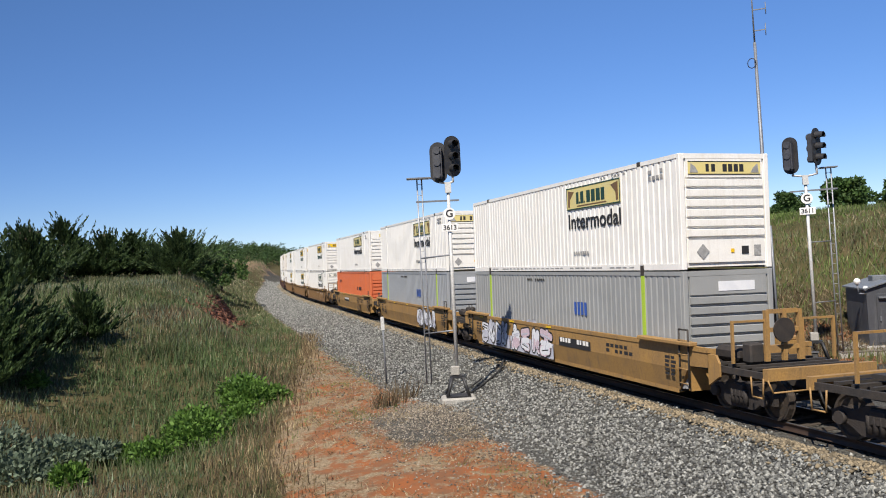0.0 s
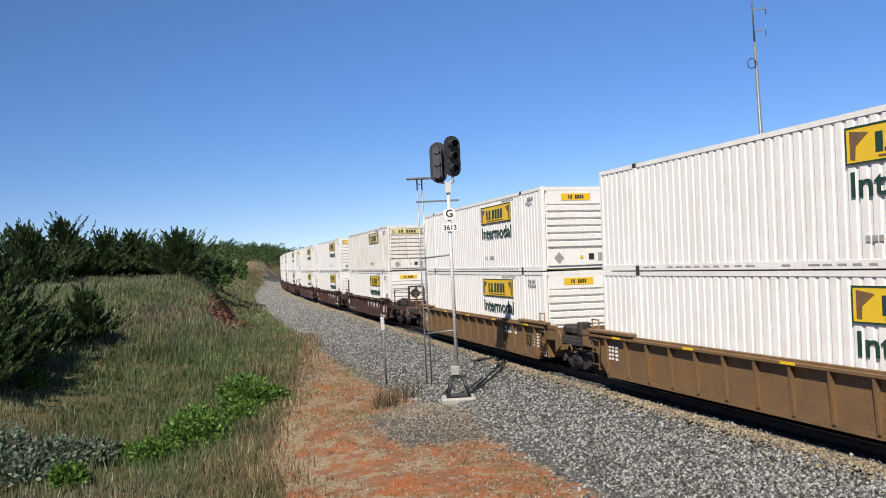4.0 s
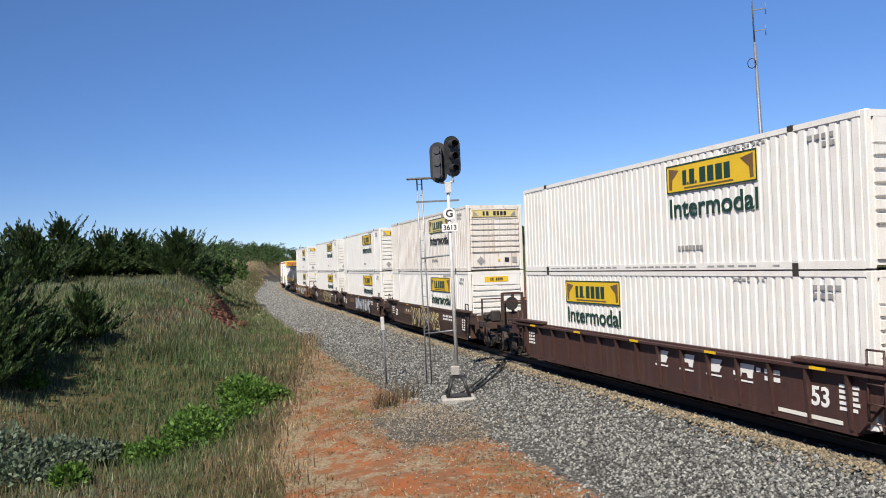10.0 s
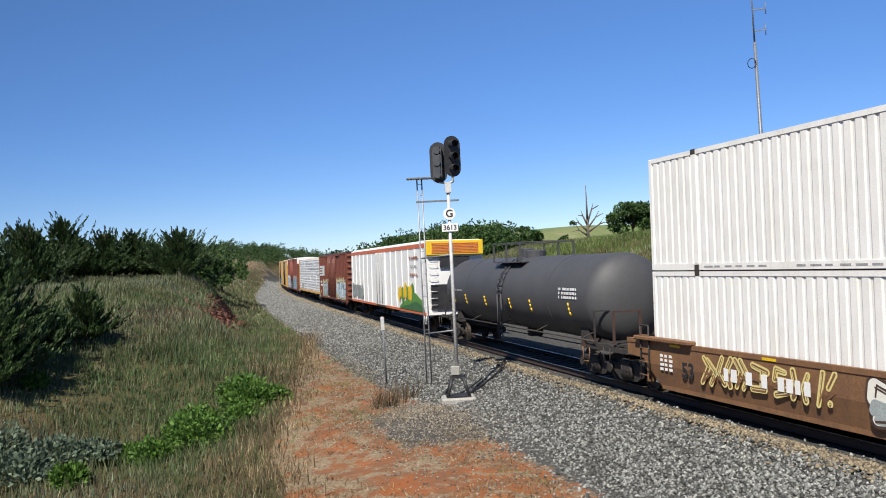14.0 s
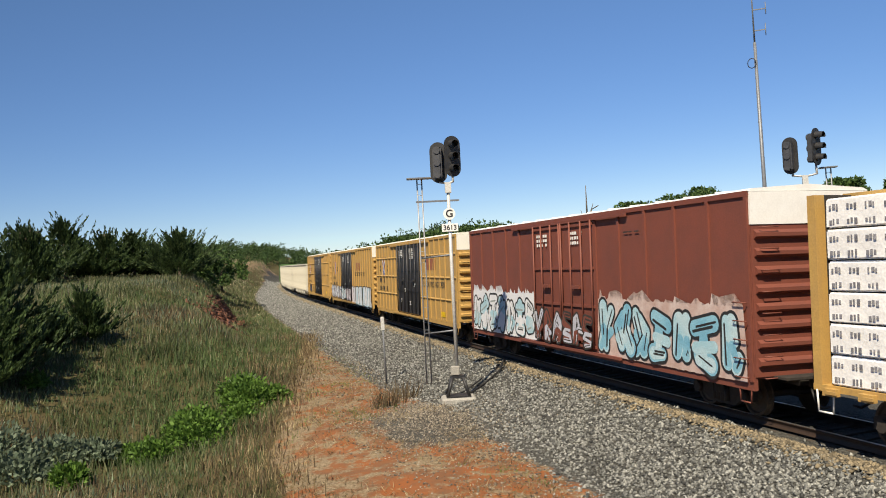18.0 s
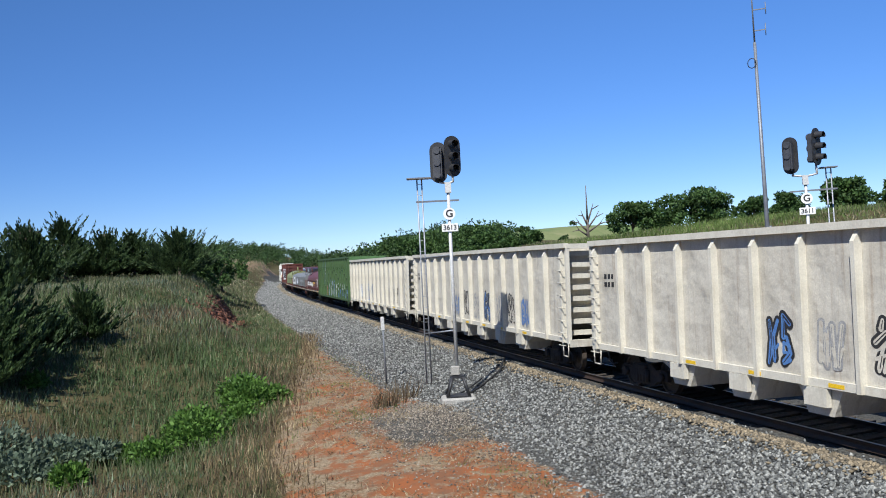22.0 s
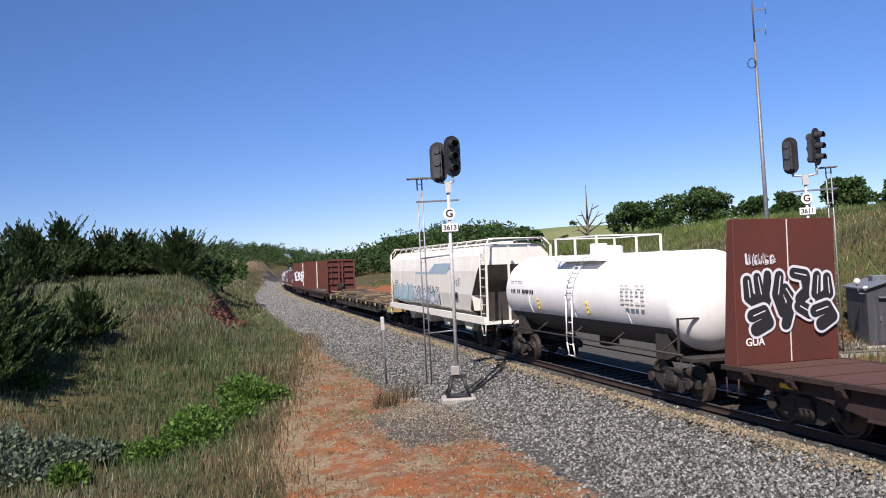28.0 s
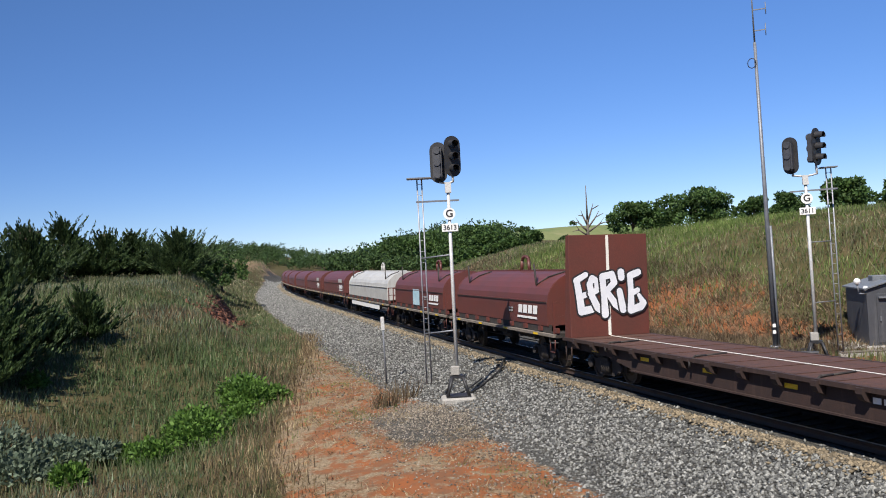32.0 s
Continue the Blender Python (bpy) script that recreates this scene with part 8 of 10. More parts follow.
bx(e, "cap", h - 0.04, h + 0.16, -W + 0.02, W - 0.02, 4.10, 4.86, R["logo_yellow"], "orange-yellow ventilator housing", r=0.03)
for i in range(7):
    bx(e, "louvre", h + 0.16, h + 0.18, -W + 0.3, W - 0.3, 4.2 + i * 0.08, 4.24 + i * 0.08, R["orange"])
bx(e, "grille", h + 0.0, h + 0.06, -0.8, 0.8, 3.45, 4.02, R["door_black"])
bx(e, "end_recess", h - 0.01, h + 0.04, -W + 0.25, W - 0.9, 1.3, 2.6, R["door_black"])
rungs(e, h + 0.04, -W + 0.35, 1.2, 4.0, 9, M["white"], across="y")
hill = [(h - 0.7, 1.17), (h - 0.8, 1.75), (h - 1.6, 1.95), (h - 2.4, 2.15), (h - 3.2, 2.02), (h - 4.1, 1.72), (h - 5.2, 1.60), (h - 6.2, 1.30), (h - 6.4, 1.17)]
part("landscape", blob(hill, -W - 0.044, -W - 0.040), R["mural_green"], e, "painted green hills along the side")
part("landscape", blob([(x + 0.3, 1.17 + (z - 1.17) * 0.5) for x, z in hill], -W - 0.048, -W - 0.0445), R["mural_dark"], e, "painted dark green hills along the side")
g_ = random.Random(5)
for i in range(9):
    x, z, r_ = h - 3.0 - i * 0.42, 2.12 + 0.22 * g_.random() - 0.03 * i, 0.16 + 0.10 * g_.random()
    part("painted_plant", blob([(x + r_ * (1 + 0.4 * g_.random()) * math.cos(a), z + 1.5 * r_ * (1 + 0.4 * g_.random()) * math.sin(a)) for a in np.linspace(0, 6.283, 9)[:-1]], -W - 0.046 - 0.001 * i, -W - 0.042 - 0.001 * i), R["logo_yellow"] if i % 3 else R["mural_green"], e)
for q, (a_, b_) in enumerate(((h - 3.6, h - 1.6), (h - 3.3, h - 1.9), (h - 3.5, h - 1.7))):
    bars(e, a_, b_, 3.86 - q * 0.46, 4.10 - q * 0.46, -W - 0.042, 1, 12, R["faded_red"] if q != 1 else R["spray_grey"], 6 + q)
tag(e, -h + 0.6, -h + 5.5, 1.25, 2.4, -W - 0.045, R["spray_grey"], R["ink_grey"], 21, 5)
stirrup(e, h - 0.3, -W, 1.0, M["white"])
underframe(e, h)

# brown box car with a white emblem
e, h, y = boxcar(393.8, 411.2, 4.86, R["box_brown"], "brown box car with a white emblem and bright graffiti", 0.78, (-1.9, 2.9), R["box_brown"], R["dark"], 1)
em = bx(e, "emblem", -h + 0.5, -h + 2.2, y - 0.034, y - 0.030, 3.62, 3.84, M["white"], "white striped emblem")
for q in range(3):
    bx(em, "emblem_stripe", -0.85, 0.85, -0.002, 0.002, -0.42 - q * 0.26 + 0.08, -0.42 - q * 0.26 + 0.22, M["white"])
P(em, "emblem_block", "emb_a", lambda: blob([(0.95, -0.86), (1.55, -0.86), (1.75, 0.11), (1.15, 0.11)], -0.002, 0.002), M["white"])
P(em, "emblem_block", "emb_b", lambda: blob([(1.75, -0.86), (2.5, -0.86), (2.7, 0.11), (1.95, 0.11)], -0.002, 0.002), M["white"])
bars(e, -h + 0.8, -h + 2.6, 1.75, 2.35, y - 0.03, 2, 4, M["white"], 3)
bars(e, -1.3, -0.3, 4.0, 4.4, y - 0.05, 3, 5, M["white"], 4)
bars(e, 1.1, 2.2, 4.0, 4.4, y - 0.05, 3, 5, M["white"], 5)
tag(e, -h + 2.6, -h + 7.0, 0.92, 2.30, y - 0.030, [R["spray_blue"], R["spray_pink"], R["spray_teal"]], M["ink"], 11, 6, inner=R["spray_white"], halo=R["spray_cream"])
tag(e, 3.0, h - 0.4, 0.92, 2.50, y - 0.030, [R["spray_white"], R["spray_blue"]], M["ink"], 12, 5, inner=R["spray_deep"], halo=R["spray_cream"])
bx(e, "reflector", -h + 0.9, -h + 1.3, y - 0.04, y - 0.03, 1.15, 1.4, R["reflector"])
bx(e, "reflector", h - 5.6, h - 5.0, y - 0.06, y - 0.055, 1.15, 1.3, R["reflector"])

# centre-beam car with wrapped lumber
e, h = wagon("centerbeam_car", 412.4, 435.3, "yellow centre-beam car loaded with white wrapped lumber", "lumber car", 2.2)
Yc = R["box_yellow"]
bx(e, "deck", -h, h, -1.42, 1.42, 0.98, 1.10, Yc)
bx(e, "beam_top", -h, h, -0.5, 0.5, 4.66, 4.76, Yc)
for i in range(14):
    x = -h + 0.4 + (2 * h - 0.8) * i / 13
    bx(e, "beam_post", x - 0.08, x + 0.08, -0.1, 0.1, 1.1, 4.66, Yc)
for sx in (-1, 1):
    bx(e, "end_frame", sx * (h - 0.12) - 0.1, sx * (h - 0.12) + 0.1, -1.42, -1.18, 1.1, 4.72, Yc)
    bx(e, "end_frame", sx * (h - 0.12) - 0.1, sx * (h - 0.12) + 0.1, 1.18, 1.42, 1.1, 4.72, Yc)
    for i in range(8):
        bx(e, "end_rib", sx * (h - 0.12) - 0.06, sx * (h - 0.12) + 0.06, -1.18, 1.18, 1.2 + i * 0.46, 1.42 + i * 0.46, Yc)
    bx(e, "end_sheet", sx * (h - 0.20) - 0.02, sx * (h - 0.20) + 0.02, -1.18, 1.18, 1.1, 4.72, R["dark"])
    stirrup(e, sx * (h - 0.3), -1.42, 1.0, M["white"])
for i in range(27):
    x = -h + 0.5 + (2 * h - 1.0) * i / 26
    P(e, "winch", "winch", lambda: boxes((-0.16, 0.16, -1.54, -1.42, 0.92, 1.06), (-0.05, 0.20, -1.58, -1.54, 0.96, 1.02)), Yc, loc=(x, 0, 0))
underframe(e, h)
g_ = random.Random(8)


def bundle_mesh(l, s):
    bm = bevel_box(-l / 2, l / 2, -0.56, 0.56, 0.0, 0.565, 0.035, 2)
    r_ = random.Random(s)
    for v in bm.verts:
        v.co.y += r_.uniform(-0.012, 0.012)
        v.co.z += r_.uniform(-0.006, 0.006)
    return bm


def print_mesh(l, s):
    r_ = random.Random(s)
    bm = bmesh.new()
    for row in (0.13, 0.40):
        x = -l / 2 + 0.12
        while x < l / 2 - 0.3:
            for k in range(3):
                w = r_.uniform(0.03, 0.07)
                box(bm, x + k * 0.085, x + k * 0.085 + w, -0.583, -0.576, row - r_.uniform(0.02, 0.06), row + r_.uniform(0.02, 0.06))
            x += 0.42
    return bm


for row in range(6):
    for col in range(7):
        for sy in (-1, 1):
            l = (2 * h - 0.75) / 7
            x = -h + 0.38 + l * (col + 0.5)
            bu = P(e, "lumber_bundle", ("bundle", (row + col) % 3), lambda: bundle_mesh(l - 0.03, (row + col) % 3), R["wrap"], loc=Matrix.Translation((x, sy * 0.80 + (g_.uniform(-0.02, 0.02)), 1.11 + row * 0.59)) @ Matrix.Rotation(0 if sy < 0 else math.pi, 4, "Z"))
            if sy < 0:
                P(bu, "print", ("print", (row * 2 + col) % 4), lambda: print_mesh(l - 0.03, (row * 2 + col) % 4), R["wrap_ink"])
tag(e, -h + 3.6, -h + 5.0, 1.15, 1.9, -1.395, R["ink_grey"], M["ink"], 3, 2)

# red-brown box car with graffiti
e, h, y = boxcar(436.9, 455.7, 5.0, R["box_red"], "red-brown box car with pale blue graffiti along its foot", 1.4, (-2.3, 2.2), R["box_red"], M["white"], 2, plate=True)
bars(e, -2.0, -1.1, 4.05, 4.5, y - 0.05, 3, 5, M["white"], 4)
bars(e, 0.6, 1.5, 4.05, 4.5, y - 0.05, 3, 5, M["white"], 5)
tag(e, 2.4, h - 0.3, 0.90, 2.45, y - 0.030, [R["spray_blue"], R["spray_sky"]], M["ink"], 13, 7, inner=M["ink"], halo=R["spray_rose"], fat=0.22)
tag(e, -h + 0.4, -2.4, 0.92, 2.45, y - 0.030, [R["spray_white"], R["spray_blue"]], M["ink"], 14, 7, inner=R["spray_grey"], halo=R["spray_white"])
tag(e, -2.2, 2.2, 0.95, 2.1, y - 0.12, [R["spray_lilac"], R["box_red"]], R["dark"], 19, 6, fat=0.13)
bars(e, 4.0, 4.9, 4.3, 4.36, y - 0.02, 1, 3, R["dark"], 2)

# three yellow box cars
for k, (a, b, lab, gr) in enumerate(((457.8, 476.9, "yellow box car with black double doors", 0), (478.6, 498.9, "yellow box car with black doors and bold white graffiti", 1), (500.5, 518.9, "yellow box car with black double doors and small tags", 2))):
    e, h, y = boxcar(a, b, 5.0, R["box_yellow"], lab, 0.98, ((-2.75, 2.65), (-3.7, 1.6), (-1.8, 3.6))[k], R["door_black"], R["cream"], 30 + k, bands=() if k == 1 else (1.95, 3.0, 4.1), plate=k < 2)
    do = (-2.75, -3.7, -1.8)[k]
    bars(e, do + 0.5, do + 1.4, 4.05, 4.5, y - 0.05, 5, 11, M["white"], 4)
    bars(e, do + 3.1, do + 4.0, 3.95, 4.55, y - 0.05, 6, 11, M["white"], 5)
    for dx, zz in ((0.7, 1.5), (1.7, 2.1), (3.0, 1.4), (4.2, 2.4)):
        bars(e, do + dx, do + dx + 0.4, zz, zz + 0.25, y - 0.06, 2, 2, M["white"], 8)
    # red capitals as plain strokes, and the words below
    if k < 2:
        for q in range(3):
            P(e, "emblem_block", ("emb3", q), lambda: blob([(0.05, 0.0), (0.52, 0.0), (0.57, 0.56), (0.0, 0.56)], -0.004, 0.0), R["faded_red"], loc=((3.9 if k == 0 else 3.4) + q * 0.65, y + 0.014, 3.37))
        words(e, "RAILCAR POOLING EXPERTS", 0.40, 5.4 if k == 0 else 5.0, y + 0.013, 2.62 if k == 0 else 3.08, R["faded_ink"], 0.006, width=4.3)
    # emblem of crossed ribbons, red and blue with white between
    for q, sg in ((0, 1), (1, -1)):
        for o_, m_ in ((-0.15 * sg, R["faded_red"] if k == 0 else R["red"]), (0.0, M["white"]), (0.15 * sg, R["blue"])):
            P(e, "emblem_stroke", ("ribbon", q, o_), lambda: blob([(-0.44 * sg + o_ - 0.075, -0.58), (-0.44 * sg + o_ + 0.075, -0.58), (0.44 * sg + o_ + 0.075, 0.58), (0.44 * sg + o_ - 0.075, 0.58)], -0.004 - q * 0.004, 0.0 - q * 0.004), m_, loc=(-h + 2.4, y + 0.014, 3.6))
    for a_, b_, x_ in (("next", "load", -h + 1.2), ("any", "road", -h + 3.7)):
        words(e, a_, 0.24, x_, y + 0.013, 3.62, M["ink"], 0.004)
        words(e, b_, 0.24, x_, y + 0.013, 3.38, M["ink"], 0.004)
    bars(e, -h + 1.1, -h + 2.7, 2.42, 2.86, y + 0.013, 1, 4, M["ink"], 12)
    bars(e, -h + 1.1, -h + 3.6, 1.92, 2.36, y + 0.013, 1, 6, M["ink"], 13)
    bx(e, "notice", h - 3.0, h - 2.2, y + 0.004, y + 0.010, 1.12, 1.36, R["reflector"])
    if gr == 1:
        tag(e, -h + 0.2, -3.5, 0.92, 2.15, y - 0.032, [R["spray_white"], R["spray_lilac"]], M["ink"], 15, 8, inner=M["ink"], fat=0.24)
        slab_tag(e, 1.65, 3.3, 0.84, 2.15, y - 0.032, R["spray_white"], R["spray_pink"], M["ink"], 16, 4)
        slab_tag(e, 3.4, h - 0.3, 0.80, 2.20, y - 0.032, R["spray_white"], R["spray_sky"], M["ink"], 36, 9)
        tag(e, -3.4, -1.1, 0.95, 2.0, y - 0.12, [R["spray_blue"], R["spray_white"]], M["ink"], 17, 4, fat=0.25)
        tag(e, -0.8, 1.4, 0.95, 2.0, y - 0.12, [R["spray_pink"], R["spray_white"]], M["ink"], 27, 4)
    if gr == 2:
        tag(e, -h + 2.3, -h + 4.1, 1.05, 1.95, y - 0.032, [M["ink"], R["spray_deep"]], M["ink"], 18, 3, fat=0.15)
        tag(e, -h + 5.4, -h + 6.3, 1.15, 1.75, y - 0.032, R["box_yellow"], M["ink"], 28, 3, fat=0.10)
        bx(e, "patch", -h + 1.5, -h + 2.2, y + 0.004, y + 0.010, 1.2, 1.7, M["ink"])

# three ribbed hopper cars
for k, (a, b) in enumerate(((520.3, 540.7), (542.3, 562.5), (564.2, 584.5))):
    e, h = wagon("hopper_car", a, b, ("beige ribbed hopper car with weathered sides", "beige ribbed hopper car with faded sides", "beige ribbed hopper car with blue graffiti near its rear")[k], "hopper car", 2.0)
    W, top, z0 = 1.56, 4.12, 1.15
    B = R["beige"]
    for sy in (-1, 1):
        bx(e, "side_sheet", -h + 0.15, h - 0.15, sy * (W - 0.1) - 0.02, sy * (W - 0.1) + 0.02, z0, top - 0.1, B)
        bx(e, "top_chord", -h + 0.05, h - 0.05, sy * (W - 0.02) - 0.08, sy * (W - 0.02) + 0.08, top - 0.10, top + 0.05, R["beige_edge"])
        bx(e, "side_sill", -h + 0.15, h - 0.15, sy * (W - 0.06) - 0.06, sy * (W - 0.06) + 0.06, z0 - 0.12, z0 + 0.04, R["beige_edge"])
        for i in range(15):
            x = -h + 0.35 + (2 * h - 0.7) * i / 14
            P(e, "side_post", "hpost", lambda: prism([(-W - 0.07, 1.03), (-W - 0.10, 3.80), (-W + 0.05, 4.02), (-W + 0.10, 4.02), (-W + 0.10, 1.03)], -0.05, 0.05), R["beige_edge"],
              loc=Matrix.Translation((x, 0, 0)) @ Matrix.Rotation(0 if sy < 0 else math.pi, 4, "Z"))
    for sx in (-1, 1):
        bx(e, "end_sheet", sx * (h - 0.55) - 0.03, sx * (h - 0.55) + 0.03, -W + 0.12, W - 0.12, 1.6, top, B)
        bx(e, "end_chord", sx * (h - 0.15) - 0.12, sx * (h - 0.15) + 0.12, -W, W, top - 0.12, top + 0.03, R["beige_edge"])
        for i in range(8):
            bx(e, "end_rib", sx * (h - 0.38) - 0.12, sx * (h - 0.38) + 0.12, -W + 0.15, W - 0.15, 1.25 + i * 0.36, 1.40 + i * 0.36, R["beige_edge"])
        for yy in (-W + 0.06, W - 0.06):
            bx(e, "corner_post", sx * (h - 0.1) - 0.06, sx * (h - 0.1) + 0.06, yy - 0.06, yy + 0.06, 1.0, top - 0.1, R["beige_edge"])
        bx(e, "end_sill", sx * (h - 0.1) - 0.1, sx * (h - 0.1) + 0.1, -W + 0.05, W - 0.05, 0.9, 1.12, B)
        rungs(e, sx * (h - 0.35), -W - 0.04, 0.95, 3.7, 8, R["beige_edge"], 0.4)
        stirrup(e, sx * (h - 0.3), -W + 0.02, 1.02, R["beige_edge"])
        P(e, "slope_sheet", ("hslope", sx), lambda: prism([(sx * (h - 0.6), 2.3), (sx * (h - 4.2), 0.75), (sx * (h - 4.2), 0.68), (sx * (h - 0.6), 2.2)], -W + 0.14, W - 0.14, axis="y"), B)
    for i in range(6):
        x = -h + 4.4 + (2 * h - 8.8) * i / 5
        P(e, "hopper_gate", "hgate", lambda: prism([(-0.62, 1.08), (0.62, 1.08), (0.34, 0.48), (-0.34, 0.48)], -W + 0.12, W - 0.12, axis="y"), B, loc=(x, 0, 0))
        P(e, "gate_bracket", "hbrk", lambda: boxes((-0.30, 0.30, -W - 0.02, -W + 0.1, 0.66, 1.02)), R["beige_edge"], loc=(x, 0, 0))
        bx(e, "reflector", x + 0.35, x + 0.75, -W - 0.004, -W + 0.0, 1.06, 1.14, R["reflector"])
    bx(e, "centre_sill", -h, h, -0.3, 0.3, 0.8, 1.1, R["dark"])
    bars(e, -h + 0.75, -h + 1.35, 2.75, 3.2, -W + 0.078, 2, 3, M["ink"], 3 + k)
    if k == 2:
        tag(e, h - 4.2, h - 2.9, 1.3, 2.3, -W + 0.076, B, M["ink"], 22, 2, fat=0.11)
        tag(e, -h + 7.4, -h + 9.6, 1.3, 2.5, -W + 0.076, B, R["spray_deep"], 23, 3, fat=0.11)
        tag(e, -h + 4.3, -h + 5.3, 1.3, 2.4, -W + 0.076, R["spray_white"], R["spray_deep"], 26, 2)
    else:
        # small upright scrawls, one to a panel
        p_ = (2 * h - 0.7) / 14
        for q in range(4 if k == 0 else 7):
            x_ = h - 0.35 - p_ * (q + (6 if k == 0 else 3)) + 0.25
            tag(e, x_, x_ + 0.75, 1.3 + 0.05 * (q % 3), 2.35 + 0.12 * (q % 2), -W + 0.076, B if q % 3 else R["spray_deep"], M["ink"] if q % 2 else R["ink_grey"], 124 + 10 * k + q, 2, fat=0.12)

# green gondola
e, h = wagon("gondola_car", 585.6, 604.9, "tall green ribbed gondola with blue and white graffiti", "gondola", 2.0)
W, top, z0 = 1.56, 4.48, 1.0
for sy in (-1, 1):
    bx(e, "side_sheet", -h + 0.1, h - 0.1, sy * (W - 0.08) - 0.02, sy * (W - 0.08) + 0.02, z0, top - 0.1, R["green"])
    bx(e, "top_chord", -h + 0.02, h - 0.02, sy * (W - 0.02) - 0.07, sy * (W - 0.02) + 0.07, top - 0.12, top, R["green_dark"])
    bx(e, "side_sill", -h + 0.1, h - 0.1, sy * (W - 0.05) - 0.05, sy * (W - 0.05) + 0.05, z0 - 0.14, z0 + 0.05, R["green_dark"])
    n = 16
    for i in range(n + 1):
        x = -h + 0.12 + (2 * h - 0.24) * i / n
        bx(e, "side_post", x - 0.045, x + 0.045, sy * (W - 0.01) - 0.07, sy * (W - 0.01) + 0.07, z0, top - 0.1, R["green_dark"])
        if i < n and sy < 0:
            w = (2 * h - 0.24) / n
            for zz in ((3.3, 2.3, 3.1, 2.1)[i % 4], (1.9, 3.45, 1.75, 2.75)[i % 4]):
                P(e, "panel_step", ("gstep", round(w, 2)), lambda: prism([(-0.08, 0.0), (0.0, 0.06), (0.0, -0.05), (-0.08, -0.03)], 0.05, w - 0.05), R["green_dark"], loc=(x, -W + 0.06, zz))
P(e, "cable_rail", "gcable", lambda: tubes([(-h + 0.2 + i * (2 * h - 0.4) / 32, -W - 0.06, 3.72 - 0.05 * (i % 2)) for i in range(33)], 0.016, n=5), R["green_dark"])
for sx in (-1, 1):
    bx(e, "end_sheet", sx * (h - 0.1) - 0.04, sx * (h - 0.1) + 0.04, -W + 0.08, W - 0.08, z0, top, R["green"])
    for i in range(5):
        bx(e, "end_rib", sx * (h - 0.02) - 0.05, sx * (h - 0.02) + 0.05, -W + 0.1, W - 0.1, 1.3 + i * 0.66, 1.42 + i * 0.66, R["green_dark"])
    rungs(e, sx * (h - 0.35), -W - 0.06, 1.0, 3.8, 9, R["green_dark"])
    rungs(e, h + 0.06, -W + 0.4, 1.0, 3.8, 9, R["green_dark"], across="y") if sx > 0 else None
    stirrup(e, sx * (h - 0.35), -W + 0.02, 0.9, R["green_dark"])
bx(e, "floor", -h + 0.1, h - 0.1, -W + 0.1, W - 0.1, 1.0, 1.1, R["dark"])
bx(e, "patch", -5.9, -3.5, -W + 0.055, -W + 0.058, 2.0, 4.34, R["teal"], "teal repainted patch")
bars(e, -5.6, -4.6, 2.2, 2.5, -W + 0.052, 1, 4, M["white"], 4)
bars(e, -5.6, -4.3, 1.75, 2.0, -W + 0.052, 1, 5, M["white"], 4)
bx(e, "stroke", -4.75, -4.63, -W + 0.045, -W + 0.05, 3.0, 3.9, M["white"])
bx(e, "stroke", -4.75, -3.7, -W + 0.045, -W + 0.05, 3.3, 3.4, M["white"])
tag(e, -3.7, -2.3, 1.0, 2.05, -W + 0.050, R["red"], R["spray_grey"], 31, 2)
tag(e, -2.2, 1.9, 0.98, 2.55, -W + 0.050, [R["spray_white"], R["spray_lilac"]], R["spray_deep"], 32, 7, inner=R["spray_deep"], fat=0.17)
tag(e, 2.0, 3.3, 1.0, 2.2, -W + 0.050, [R["spray_grey"], R["spray_white"]], R["spray_white"], 33, 3, fat=0.15)
tag(e, 3.5, 9.0, 0.98, 1.85, -W + 0.050, [R["ink_navy"], R["spray_deep"]], M["ink"], 34, 6, inner=R["spray_blue"])
tag(e, 3.5, 7.4, 1.72, 2.25, -W + 0.046, R["green"], R["spray_white"], 35, 7, fat=0.11)
underframe(e, h, 0.7, 0.98)


